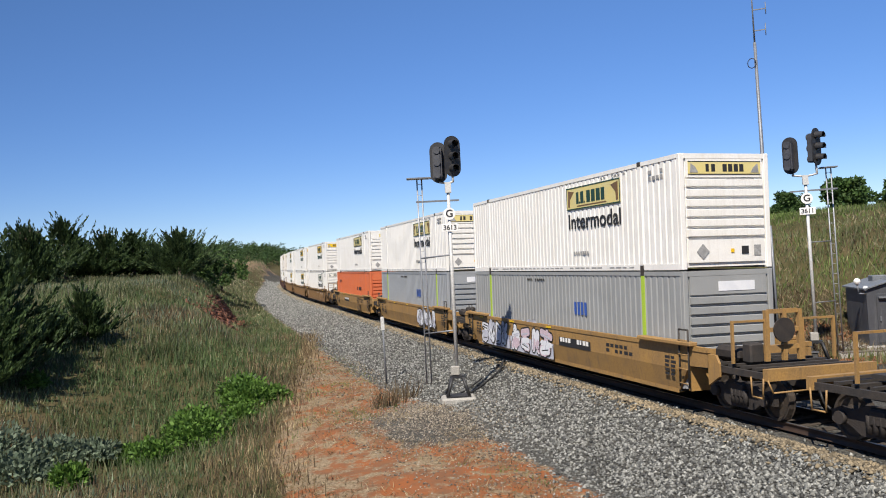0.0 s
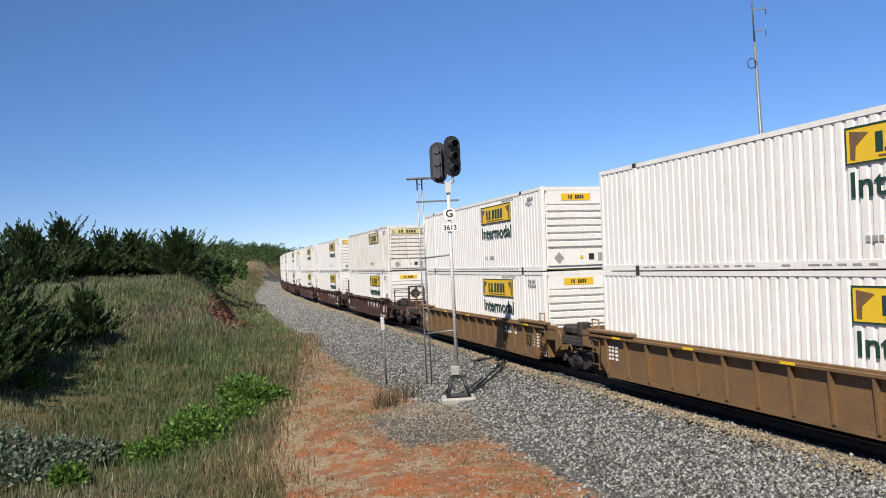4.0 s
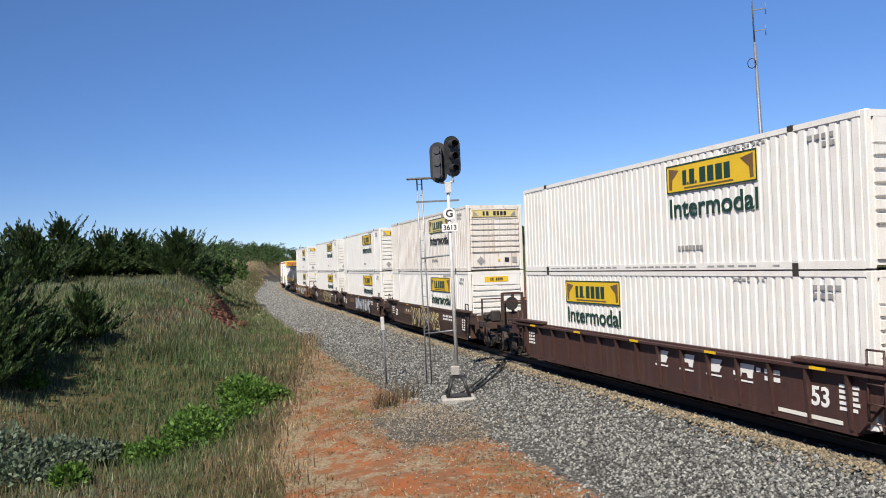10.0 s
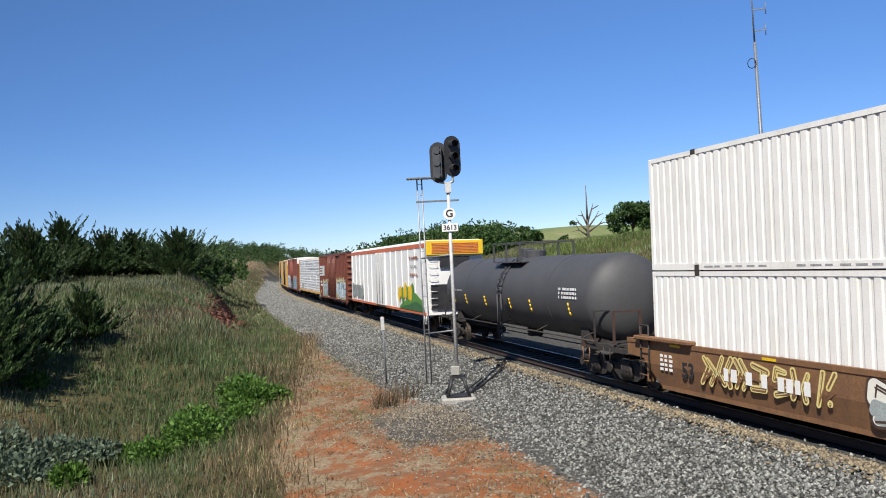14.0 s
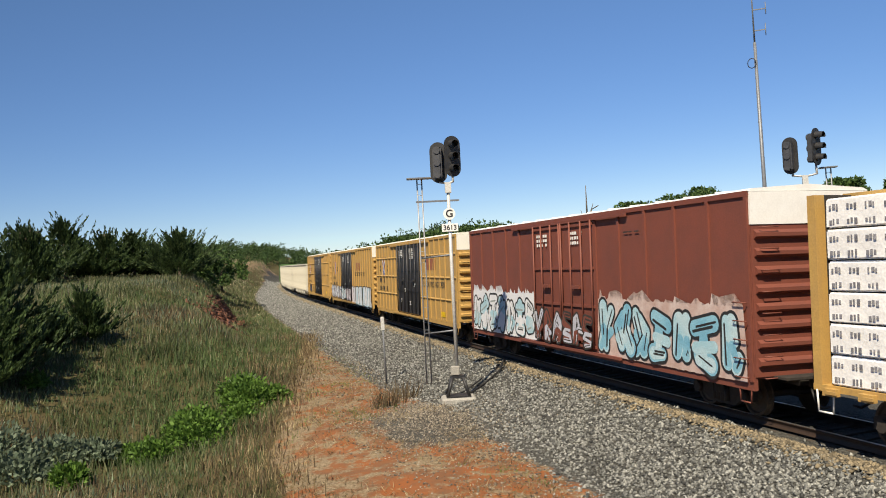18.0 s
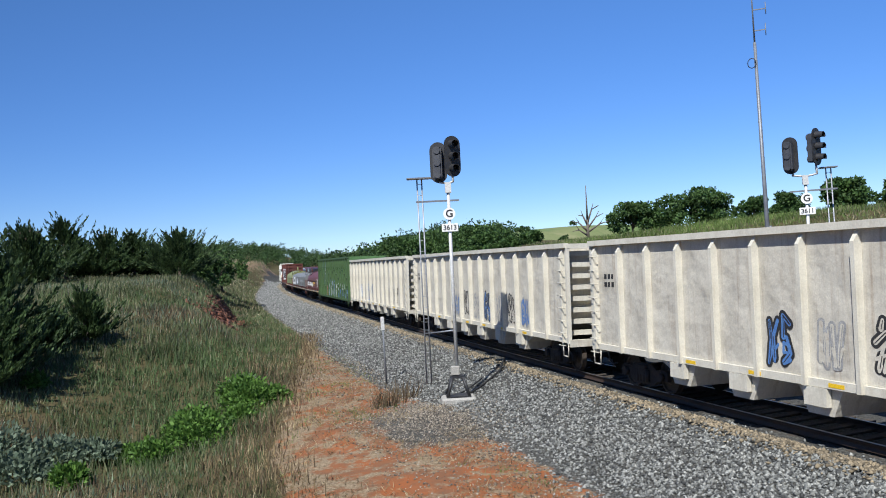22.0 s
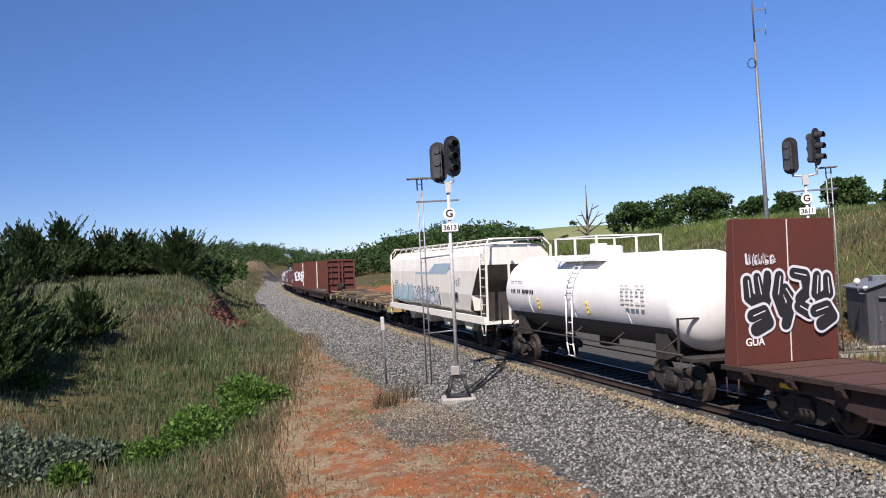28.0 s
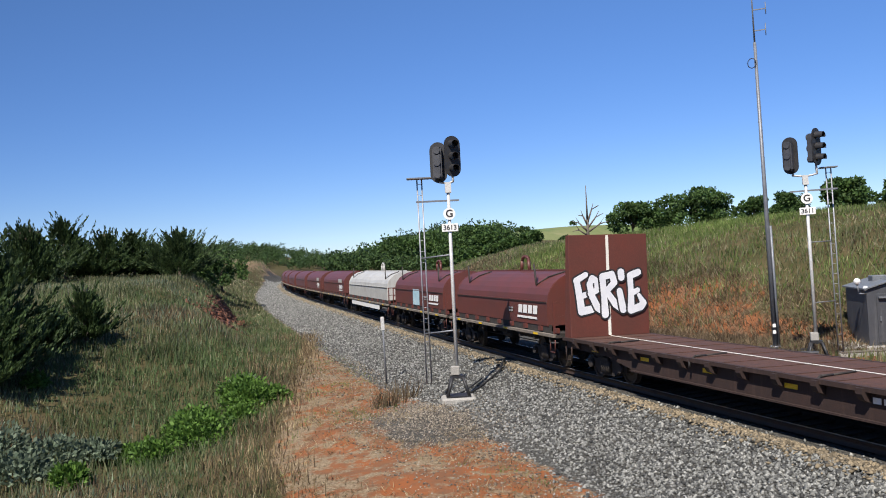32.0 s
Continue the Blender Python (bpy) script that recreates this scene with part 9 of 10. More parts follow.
# coil cars: a trough with lift-off hoods
def coil_car(a, b, hood, label, seed, kind="round", body=None, bail=True):
    e, h = wagon("coil_car", a, b, label, "coil car", 1.75)
    body = body or R["coil"]
    bx(e, "deck", -h, h, -1.42, 1.42, 1.08, 1.18, R["dark"])
    for sy in (-1, 1):
        bx(e, "side_sill", -h + 0.05, h - 0.05, sy * 1.42 - 0.08, sy * 1.42 + 0.08, 1.10, 1.19, R["dusty_steel"])
        bx(e, "trough_side", -h + 0.8, h - 0.8, sy * 1.26 - 0.04, sy * 1.26 + 0.04, 1.18, 1.46, R["dark"])
        for i in range(9 if sy < 0 else 0):
            x = -h + 0.5 + (2 * h - 1.0) * i / 8
            bx(e, "side_bracket", x - 0.05, x + 0.05, sy * 1.34 - 0.10, sy * 1.34 + 0.06, 0.92, 1.10, R["dark"])
            bx(e, "hood_clamp", x + 0.30, x + 0.52, sy * 1.34 - 0.05, sy * 1.34 + 0.05, 1.24, 1.40, body)
    lo, hi = -h + 0.85, h - 0.85
    if kind == "round":
        prof = [(-1.32, 1.42), (-1.32, 2.25)] + [(-1.32 * math.cos(math.pi * i / 14), 2.25 + 1.0 * math.sin(math.pi * i / 14)) for i in range(1, 14)] + [(1.32, 2.25), (1.32, 1.42)]
    else:
        prof = [(-1.36, 1.42), (-1.36, 2.55), (-1.2, 2.78), (-0.7, 2.95), (0, 3.02), (0.7, 2.95), (1.2, 2.78), (1.36, 2.55), (1.36, 1.42)]
    hd = P(e, "hood", ("hood", kind, round(h, 2)), lambda: prism(prof, lo, hi), hood)
    nb = 2 if kind == "round" else 8
    for i in range(nb):
        x = lo + 0.06 + (hi - lo - 0.12) * i / (nb - 1)
        P(hd, "hood_band", ("hband", kind), lambda: prism([(p[0] * 1.012, (p[1] - 2.0) * 1.012 + 2.0) for p in prof], -0.035, 0.035), hood, loc=(x, 0, 0))
    bx(hd, "hood_rail", lo + 0.12, hi - 0.12, -1.35, -1.31, 2.20, 2.225, R["dark"])
    bx(hd, "hood_rail", lo + 0.12, hi - 0.12, -1.355, -1.31, 2.228, 2.26, hood)
    bx(hd, "hood_rail", lo, hi, 1.31, 1.37, 2.16, 2.22, hood)
    zt = 3.25 if kind == "round" else 3.02
    bx(hd, "ridge", lo + 0.2, hi - 0.2, -0.06, 0.06, zt, zt + 0.06, hood)
    if bail:
        P(hd, "lifting_bail", "bail", lambda: tubes([(-0.42, 0, zt), (-0.36, 0, zt + 0.42)] + [(-0.36 + 0.36 * (1 - math.cos(math.pi * i / 8)), 0, zt + 0.42 + 0.16 * math.sin(math.pi * i / 8)) for i in range(1, 8)] + [(0.36, 0, zt + 0.42), (0.42, 0, zt)], 0.07, n=6), hood)
        for sx in (-1, 1):
            P(hd, "stacking_arm", "sarm", lambda: tubes([(0, -1.14, 2.78), (-0.32, -1.08, 3.52)], 0.038, n=5), R["dark"], loc=(sx * (hi - 1.4), 0, 0))
            P(hd, "stacking_arm", "sarm2", lambda: tubes([(0, -1.12, 2.80), (0.35, -0.84, 3.06), (0.85, -0.40, 3.25)], 0.03, n=5), R["dark"], loc=(sx * (hi - 1.4), 0, 0))
    for sx in (-1, 1):
        bx(e, "end_platform", min(sx * (h - 0.8), sx * h), max(sx * (h - 0.8), sx * h), -1.3, 1.3, 1.19, 1.24, R["dark"])
        for yy in (-1.35, -0.5, 0.5, 1.35):
            bx(e, "rail_post", sx * (h - 0.3) - 0.03, sx * (h - 0.3) + 0.03, yy - 0.03, yy + 0.03, 1.2, 2.25, body)
        for yy in (-0.925, 0.925):
            bx(e, "handrail", sx * (h - 0.3) - 0.022, sx * (h - 0.3) + 0.022, yy - 0.4, yy + 0.4, 2.2, 2.25, body)
            bx(e, "handrail", sx * (h - 0.3) - 0.022, sx * (h - 0.3) + 0.022, yy - 0.4, yy + 0.4, 1.75, 1.79, body)
        stirrup(e, sx * (h - 0.3), -1.42, 1.02, body)
    P(e, "brake_wheel", "bwheel", lambda: lathe([(0.0, 0.20), (0.0, 0.28), (0.04, 0.28), (0.04, 0.20)], axis="x", n=16), R["truck"], loc=(h - 0.2, -0.3, 2.0))
    bx(e, "brake_post", h - 0.28, h - 0.22, -0.34, -0.26, 1.2, 2.1, body)
    underframe(e, h, 0.72, 1.08, 0.45)
    for i in range(4):
        bx(e, "reflector", -h + 1.6 + i * (2 * h - 3.2) / 3 - 0.2, -h + 1.6 + i * (2 * h - 3.2) / 3 + 0.2, -1.506, -1.501, 1.11, 1.18, R["reflector"])
    return e, h


e, h = coil_car(605.5, 619.3, R["coil"], "maroon hooded coil car with large white lettering", 1)
words(e, "COIL CAR", 0.60, -3.75, -1.345, 1.86, M["white"], 0.024, width=4.2)
words(e, "& -XL", 0.52, -0.85, -1.345, 1.82, M["white"], 0.016, width=1.6)
bx(e, "underline", -1.1, 0.0, -1.35, -1.346, 1.56, 1.60, M["white"])
words(e, "INSULATED", 0.20, 1.0, -1.346, 1.98, R["reflector"], 0.006, width=1.3)
bars(e, 0.45, 1.55, 1.66, 1.80, -1.345, 2, 9, R["reflector"], 2)
P(e, "roundel", "roundel", lambda: blob([(0.44 * math.cos(a), 0.48 * math.sin(a)) for a in np.linspace(0, 6.283, 19)[:-1]], -0.004, 0.0), M["white"], loc=(4.15, -1.358, 2.06))
for q, pts_ in enumerate(([(-0.26, 0.06), (0.26, 0.06), (0.26, -0.10), (-0.26, -0.10)], [(-0.07, 0.40), (0.07, 0.40), (0.07, 0.12), (-0.07, 0.12)], [(-0.07, -0.16), (0.07, -0.16), (0.07, -0.46), (-0.07, -0.46)], [(-0.27, 0.30), (-0.14, 0.42), (-0.14, 0.14), (-0.29, 0.14)], [(0.14, 0.42), (0.27, 0.30), (0.29, 0.14), (0.14, 0.14)], [(-0.29, -0.18), (-0.14, -0.18), (-0.14, -0.46), (-0.25, -0.36)], [(0.14, -0.18), (0.29, -0.18), (0.25, -0.36), (0.14, -0.46)])):
    P(e, "roundel_mark", ("roundelm", q), lambda: blob([(a_, b_ * 0.77) for a_, b_ in pts_], -0.008, -0.004), R["coil"], loc=(4.15, -1.358, 2.06))
e, h = coil_car(620.0, 641.6, R["coil_grey"], "long maroon car under a grey flat-arched cover", 2, "flat")
tag(e, h - 13.5, h - 11.0, 1.5, 2.5, -1.39, R["spray_white"], M["ink"], 41, 2)
tag(e, h - 7.0, h - 4.2, 1.6, 2.3, -1.39, R["coil_grey"], R["spray_white"], 42, 3)
bx(e, "patch", -h + 1.0, -h + 6.0, -1.385, -1.38, 1.5, 2.5, M["white"])
for q, pts_ in enumerate(([(0.1, 0.25), (0.95, 0.95), (0.95, 0.25)], [(1.5, 0.05), (1.85, 0.05), (1.85, 0.95), (1.15, 0.95), (1.15, 0.75), (1.5, 0.75)], [(2.5, 0.3), (3.5, 0.3), (3.5, 0.7), (2.5, 0.7)])):
    P(e, "patch_mark", ("pmark", q), lambda: blob(pts_, -0.004, 0.0), M["ink"], loc=(-h + 1.3, -1.386, 1.5))
P(e, "roundel", "roundelg", lambda: blob([(0.36 * math.cos(a), 0.42 * math.sin(a)) for a in np.linspace(0, 6.283, 19)[:-1]], -0.004, 0.0), R["ink_grey"], loc=(h - 2.2, -1.39, 2.05))
e, h = coil_car(642.4, 657.6, R["olive"], "maroon coil car under an olive-green hood", 3)

# the coil cars at the tail
for k, (a, b, hm, lab) in enumerate(((784.6, 796.9, "coil", "maroon hooded coil car with white lettering"), (797.6, 810.4, "coil", "maroon hooded coil car with a blue and white patch"), (811.2, 828.6, "coil_silver", "coil car under a weathered silver hood"),
                                     (829.6, 844.8, "coil", "maroon hooded coil car with a white plate"), (845.8, 861.0, "coil", "maroon hooded coil car with a pale patch"), (862.0, 877.2, "coil", "plain maroon hooded coil car"),
                                     (878.2, 893.4, "coil", "plain maroon hooded coil car"), (894.4, 909.6, "coil", "plain maroon hooded coil car"), (910.6, 925.8, "coil", "plain maroon hooded coil car"))):
    e, h = coil_car(a, b, R[hm], lab, 10 + k, bail=k in (0, 1, 2))
    if k in (0, 1, 3, 4):
        for q in range(4):
            P(e, "mark", ("slant2", q), lambda: blob([(0, 0), (0.38, 0.0), (0.44, 0.30), (0.06, 0.30)], -0.004, 0.0), M["white"], loc=(h - 3.6 + q * 0.48, -1.346, 1.78))
        bx(e, "underline", h - 3.7, h - 1.8, -1.350, -1.346, 1.60, 1.68, M["white"])
        bars(e, h - 4.6, h - 4.1, 1.75, 1.95, -1.346, 2, 2, R["ink_grey"], 5)
    if k == 1:
        bx(e, "patch", -0.8, 0.7, -1.352, -1.346, 1.45, 2.3, R["spray_blue"])
    if k in (3, 4):
        bx(e, "patch", h - 4.0, h - 2.0, -1.352, -1.346, 2.3, 2.6, R["coil_silver"])
    if k == 2:
        bx(e, "patch", -h + 3.0, h - 3.0, -1.46, -1.45, 0.75, 1.05, M["white"])


# swollen letters: strokes of (x, y, half width), on a plane 2.8 m wide
SWOLLEN = [("E", [[(-1.16, 0.16, 0.103), (-1.08, -0.30, 0.119), (-1.02, -0.78, 0.128)], [(-1.18, 0.18, 0.103), (-0.84, 0.36, 0.088)], [(-1.05, -0.33, 0.096), (-0.74, -0.24, 0.088)], [(-1.02, -0.80, 0.128), (-0.66, -0.74, 0.119), (-0.50, -0.66, 0.096)]]),
           ("e", [[(-0.70, -0.25, 0.096), (-0.46, -0.14, 0.096), (-0.44, 0.12, 0.103), (-0.62, 0.24, 0.103), (-0.72, 0.04, 0.103), (-0.64, -0.34, 0.111), (-0.46, -0.70, 0.119), (-0.30, -0.82, 0.103)]]),
           ("R", [[(-0.26, 0.22, 0.111), (-0.22, -0.36, 0.103), (-0.20, -0.92, 0.128)], [(-0.26, 0.28, 0.111), (0.08, 0.34, 0.111), (0.16, 0.08, 0.111), (-0.14, -0.20, 0.096)], [(-0.08, -0.26, 0.096), (0.18, -0.62, 0.119), (0.42, -0.80, 0.111)]]),
           ("I", [[(0.40, 0.40, 0.119), (0.41, 0.24, 0.119)], [(0.33, -0.20, 0.103), (0.44, -0.80, 0.119)]]),
           ("E", [[(0.72, 0.22, 0.103), (0.74, -0.30, 0.103), (0.72, -0.82, 0.128)], [(0.72, 0.28, 0.111), (1.02, 0.38, 0.111)], [(0.76, -0.30, 0.088), (0.98, -0.20, 0.088)], [(0.72, -0.84, 0.111), (1.08, -0.72, 0.128), (1.18, -0.62, 0.111), (1.02, -0.36, 0.063)]])]


# fat shapes of the black piece, like nothing in the alphabet
BULGES = [[[(-0.95, 0.30, 0.10), (-0.92, -0.05, 0.12), (-0.70, -0.22, 0.13)], [(-0.72, 0.36, 0.09), (-0.66, 0.0, 0.12)], [(-0.48, 0.40, 0.09), (-0.50, -0.05, 0.12), (-0.62, -0.30, 0.14)]],
          [[(-0.86, -0.45, 0.13), (-0.60, -0.36, 0.12), (-0.50, -0.62, 0.13), (-0.78, -0.74, 0.14)]],
          [[(-0.22, 0.36, 0.11), (-0.28, -0.02, 0.13), (-0.16, -0.40, 0.12)], [(-0.10, 0.10, 0.10), (0.06, -0.16, 0.12), (-0.10, -0.66, 0.12)]],
          [[(0.12, 0.42, 0.11), (0.38, 0.36, 0.12), (0.44, 0.02, 0.13), (0.24, -0.14, 0.12)], [(0.22, -0.30, 0.13), (0.46, -0.44, 0.14)]],
          [[(0.66, 0.34, 0.10), (0.62, -0.04, 0.12)], [(0.90, 0.30, 0.10), (0.92, -0.04, 0.13), (0.70, -0.20, 0.12)]],
          [[(0.58, -0.42, 0.13), (0.86, -0.34, 0.13), (1.00, -0.56, 0.12), (0.72, -0.70, 0.14)]]]


# bulkhead flat cars
def flat(name, a, b, label, sill, deck_mat, bulkheads, rear_word=None, number=None):
    e, h = wagon(name, a, b, label, "flat car", 2.1)
    n = 46
    for i in range(n):
        x = -h + 0.25 + (2 * h - 0.5) * i / (n - 1)
        P(e, "plank", ("plank", round(h, 2), i % 3), lambda: boxes((-(2 * h - 0.5) / n / 2 + 0.008, (2 * h - 0.5) / n / 2 - 0.008, -1.38, 1.38, 1.10, 1.165 + 0.006 * (i % 3))), deck_mat, loc=(x, 0, 0))
    for sy in (-1, 1):
        P(e, "side_sill", ("fsill", round(h, 2)), lambda: prism([(-h, 1.10), (h, 1.10), (h, 0.84), (h - 2.6, 0.80), (h - 4.0, 0.56), (-h + 4.0, 0.56), (-h + 2.6, 0.80), (-h, 0.84)], -0.03, 0.03, axis="y"), sill, loc=(0, sy * 1.30, 0))
        bx(e, "deck_flange", -h, h, sy * 1.44 - 0.05, sy * 1.44 + 0.05, 1.08, 1.175, sill)
        bx(e, "lower_flange", -h + 4.0, h - 4.0, sy * 1.32 - 0.08, sy * 1.32 + 0.08, 0.52, 0.56, sill)
        for i in range(15):
            x = -h + 0.9 + (2 * h - 1.8) * i / 14
            P(e, "stake_pocket", "spocket", lambda: prism([(-1.56, 1.15), (-1.56, 1.04), (-1.50, 0.93), (-1.33, 0.86), (-1.33, 1.075), (-1.495, 1.075), (-1.495, 1.15)], -0.08, 0.08), sill, loc=Matrix.Translation((x, 0, 0)) @ Matrix.Rotation(0 if sy < 0 else math.pi, 4, "Z"))
    bx(e, "centre_sill", -h, h, -0.35, 0.35, 0.7, 1.08, R["dark"])
    for i in range(6):
        x = -h + 1.9 + (2 * h - 3.8) * i / 5
        bx(e, "reflector", x - 0.2, x + 0.2, -1.345, -1.335, 0.86, 0.96, R["reflector"])
    if number:
        bars(e, h - 5.4, h - 2.9, 0.80, 0.98, -1.336, 1, 10, M["white"], number)
    for sx in (-1, 1):
        if not bulkheads:
            break
        bk = bx(e, "bulkhead", sx * (h - 0.42) - 0.05, sx * (h - 0.42) + 0.05, -1.40, 1.40, 1.17, 4.42, R["rust_red"], "upright steel bulkhead", r=0.01)
        for yy in (-1.33, -0.16, 0.16, 1.33):
            P(bk, "brace", ("brace", sx), lambda: prism([(sx * 0.05, -1.62), (sx * 0.05, 1.60), (sx * 0.14, 1.60), (sx * 0.40, -1.62)], -0.07, 0.07, axis="y"), R["rust_red"], loc=(0, yy, 0))
        for zz in (-1.35, -0.75, -0.1, 0.5, 1.0, 1.52):
            P(bk, "cross_rib", ("xrib", sx), lambda: boxes((min(sx * 0.05, sx * 0.17), max(sx * 0.05, sx * 0.17), -1.33, 1.33, -0.06, 0.06)), R["rust_red"], loc=(0, 0, zz))
        for yy in (-0.9,):
            P(bk, "ladder", ("blad", sx), lambda: tubes([(sx * 0.36, 0, -1.5), (sx * 0.20, 0, 1.5)], 0.022, n=5), R["rust_red"], loc=(0, yy, 0))
        if sx > 0:
            P(bk, "brake_wheel", "bwheel2", lambda: lathe([(0.0, 0.20), (0.0, 0.28), (0.04, 0.28), (0.04, 0.20)], axis="x", n=16), R["truck"], loc=(0.45, -0.15, -0.95))
            bx(bk, "brake_box", 0.18, 0.42, -0.35, 0.05, -1.3, -0.85, R["dark"])
        else:
            # the face towards the load, with its pale stripe
            bx(bk, "stripe", 0.051, 0.056, *((-0.09, 0.01) if rear_word != "wild" else (0.05, 0.08)), -1.6, 1.6, R["logo_bare"])
            if rear_word == "EERIE":
                back = Matrix.Translation((0.060, 0, 0)) @ Matrix.Rotation(math.pi / 2, 4, "Z") @ UP
                for q, (ch, strokes) in enumerate(SWOLLEN):
                    lt = part("graffiti", fat_strokes(strokes, 0.055), M["ink"], bk, "swollen white sprayed letter %s with a black outline" % ch, back @ Matrix.Translation((0, 0, 0.010 * q)))
                    part("fill", fat_strokes(strokes, 0.0), R["spray_white"], lt, loc=(0, 0, 0.006))
            elif rear_word:
                back = Matrix.Translation((0.060, 0, 0)) @ Matrix.Rotation(math.pi / 2, 4, "Z") @ UP
                for q, strokes in enumerate([[(1.18 * x + 0.04, 1.05 * y - 0.06, 1.12 * r) for x, y, r in st] for st in shape] for shape in BULGES):
                    lt = part("graffiti", fat_strokes(strokes, 0.060), R["spray_white"], bk, "fat black sprayed shape with a white outline", back @ Matrix.Translation((0, 0, 0.010 * q)))
                    part("fill", fat_strokes(strokes, 0.0), M["ink"], lt, loc=(0, 0, 0.005))
                    part("shine", fat_strokes([[(x + 0.03, y, 0.014) for x, y, r in st[:2]] for st in strokes[:2]], 0.0), R["spray_white"], lt, loc=(0, 0, 0.009))
                tag(bk, -1.12, -0.28, 0.56, 0.86, 0.0, R["spray_white"], R["rust_red"], 62, 5, fat=0.12, at=back)
                words(bk, "GUA", 0.24, 0, 0, 0, M["white"], 0.006).matrix_basis = Matrix.Translation((0.062, -0.92, -1.12)) @ Matrix.Rotation(math.pi / 2, 4, "Z") @ UP
    for sx in (-1, 1):
        stirrup(e, sx * (h - 0.3), -1.42, 0.9, sill)
    underframe(e, h, 0.55, 0.7)
    return e, h


flat("flat_car", 659.2, 679.1, "maroon bulkhead flat car with black and white graffiti", R["flat_brown"], R["deck_wood"], True, "wild", 3)
b2, hb2 = flat("flat_car", 744.5, 764.9, "maroon bulkhead flat car, empty, with wooden deck", R["flat_brown"], R["deck_wood"], True, None, 4)
b3, hb3 = flat("flat_car", 766.0, 783.9, "maroon bulkhead flat car, empty, with large white graffiti", R["flat_brown"], R["deck_wood"], True, "EERIE", 5)
for f_, hf in ((b2, hb2), (b3, hb3)):
    for i in range(9):
        x = -hf + 0.5 + (2 * hf - 1.0) * i / 9
        bx(f_, "deck_stripe", x, x + (2 * hf - 1.0) / 9 * (0.96, 0.7, 0.85, 0.6, 0.92)[i % 5] if f_ is b2 else x + (2 * hf - 1.0) / 9 - 0.01, -0.05, 0.01, 1.178, 1.184, R["dusty_steel"] if f_ is b2 else R["logo_bare"])
    for i in range(4):
        x = -hf + 2.5 + i * 4.2
        P(f_, "tie_chain", "tchain", lambda: tubes([(0, -0.2, 1.19), (0.15, -0.9, 1.19), (0.28, -1.30, 1.21), (0.30, -1.47, 1.1), (0.30, -1.48, 0.95)], 0.03, n=5), R["dark"], loc=(x, 0, 0))
for x in (-4.0, 1.5):
    bx(b2, "batten", x - 0.045, x + 0.045, -1.3, 1.3, 1.185, 1.215, M["concrete"])

# long flat car with loose timber
e, h = flat("flat_car", 714.8, 742.4, "long yellow-silled flat car scattered with loose timber", R["dark"], R["old_wood"], False, None, 6)
g_ = random.Random(23)
for i in range(30):
    x = -h + 0.6 + (2 * h - 1.2) * i / 29 + g_.uniform(-0.15, 0.15)
    w_ = g_.uniform(0.07, 0.15)
    z_ = g_.uniform(0.66, 0.96)
    bx(e, "worn_patch", x - w_, x + w_, -1.345, -1.335, z_, z_ + g_.uniform(0.10, 0.17), R["sill_yellow"])
    if i % 2:
        bx(e, "stake", x - 0.09, x + 0.09, -1.58, -1.50, 0.94, 1.15, R["sill_yellow"] if i % 4 == 1 else R["wood_dark"])
        bx(e, "stake", x - 0.09, x + 0.09, 1.50, 1.58, 0.94, 1.15, R["sill_yellow"])
bx(e, "end_beam", -h - 0.02, -h + 0.5, -1.45, 1.45, 0.7, 1.15, R["sill_yellow"], "yellow end beam")
bx(e, "end_beam", h - 0.5, h + 0.02, -1.45, 1.45, 0.7, 1.15, R["sill_yellow"], "yellow end beam")
LOG = []
g_ = random.Random(17)
mid_jf = (714.8 + 742.4) / 2
for i in range(64):
    across = i % 8 < 5
    l = g_.uniform(2.3, 2.8) if across else g_.uniform(1.4, 4.2)
    w = g_.uniform(0.10, 0.24)
    t_ = g_.uniform(0.05, 0.16)
    b_ = obj_of("timber", bevel_box(-l / 2, l / 2, -w / 2, w / 2, 0, t_, 0.012), g_.choice([R["old_wood"], R["wood_dark"], R["wood_dark"], R["wood_dark"], R["new_wood"]]))
    tagged(b_, "weathered loose timber lying on the flat car", "timber", "loose timber on the flat car")
    z_ = 1.185 + (0.17 if i % 3 == 0 else 0.0) + (0.0 if i % 5 else 0.17)
    MOVING.append((b_, mid_jf, h - 2.1, pose(g_.uniform(-h + 1.6, h - 1.6), g_.uniform(-0.15, 0.15) if across else g_.uniform(-1.1, 1.1), z_, g_.uniform(-2, 2), g_.uniform(-2, 2), g_.choice([84, 88, 90, 92, 97]) if across else g_.choice([0, 4, -6, 10, 24]))))

# white tank car
e, h = wagon("tank_car", 680.4, 694.2, "bright white tank car with a railed top platform", "tank car", 1.5)
tank(e, h, 6.45, 1.32, 2.48, R["tank_white"])
tank_top(e, 1.32, 2.48, R["tank_white"], 3.0)
P(e, "lower_jacket", "ljacket", lambda: prism([(1.335 * math.cos(math.radians(a)), 1.335 * math.sin(math.radians(a))) for a in range(-149, -30, 7)], -5.6, 5.6), R["tank_black"], "black painted underside", loc=(0, 0, 2.48))
bars(e, -5.2, -3.0, 2.4, 2.62, -1.335, 1, 14, M["ink"], 7)
bars(e, -5.3, -4.2, 2.85, 2.92, -1.30, 1, 10, M["ink"], 7)
bars(e, 3.3, 4.7, 2.2, 2.9, -1.335, 6, 5, R["logo_bare"], 8)
for x in (-2.6, 1.2):
    P(e, "reflector", "tmark", lambda: tubes([(0, -math.cos(math.radians(a)) * 1.475, 2.62 + math.sin(math.radians(a)) * 1.475) for a in range(-24, 0, 6)], 0.03, n=4), R["reflector"], loc=(x, 0.03, 0.08))

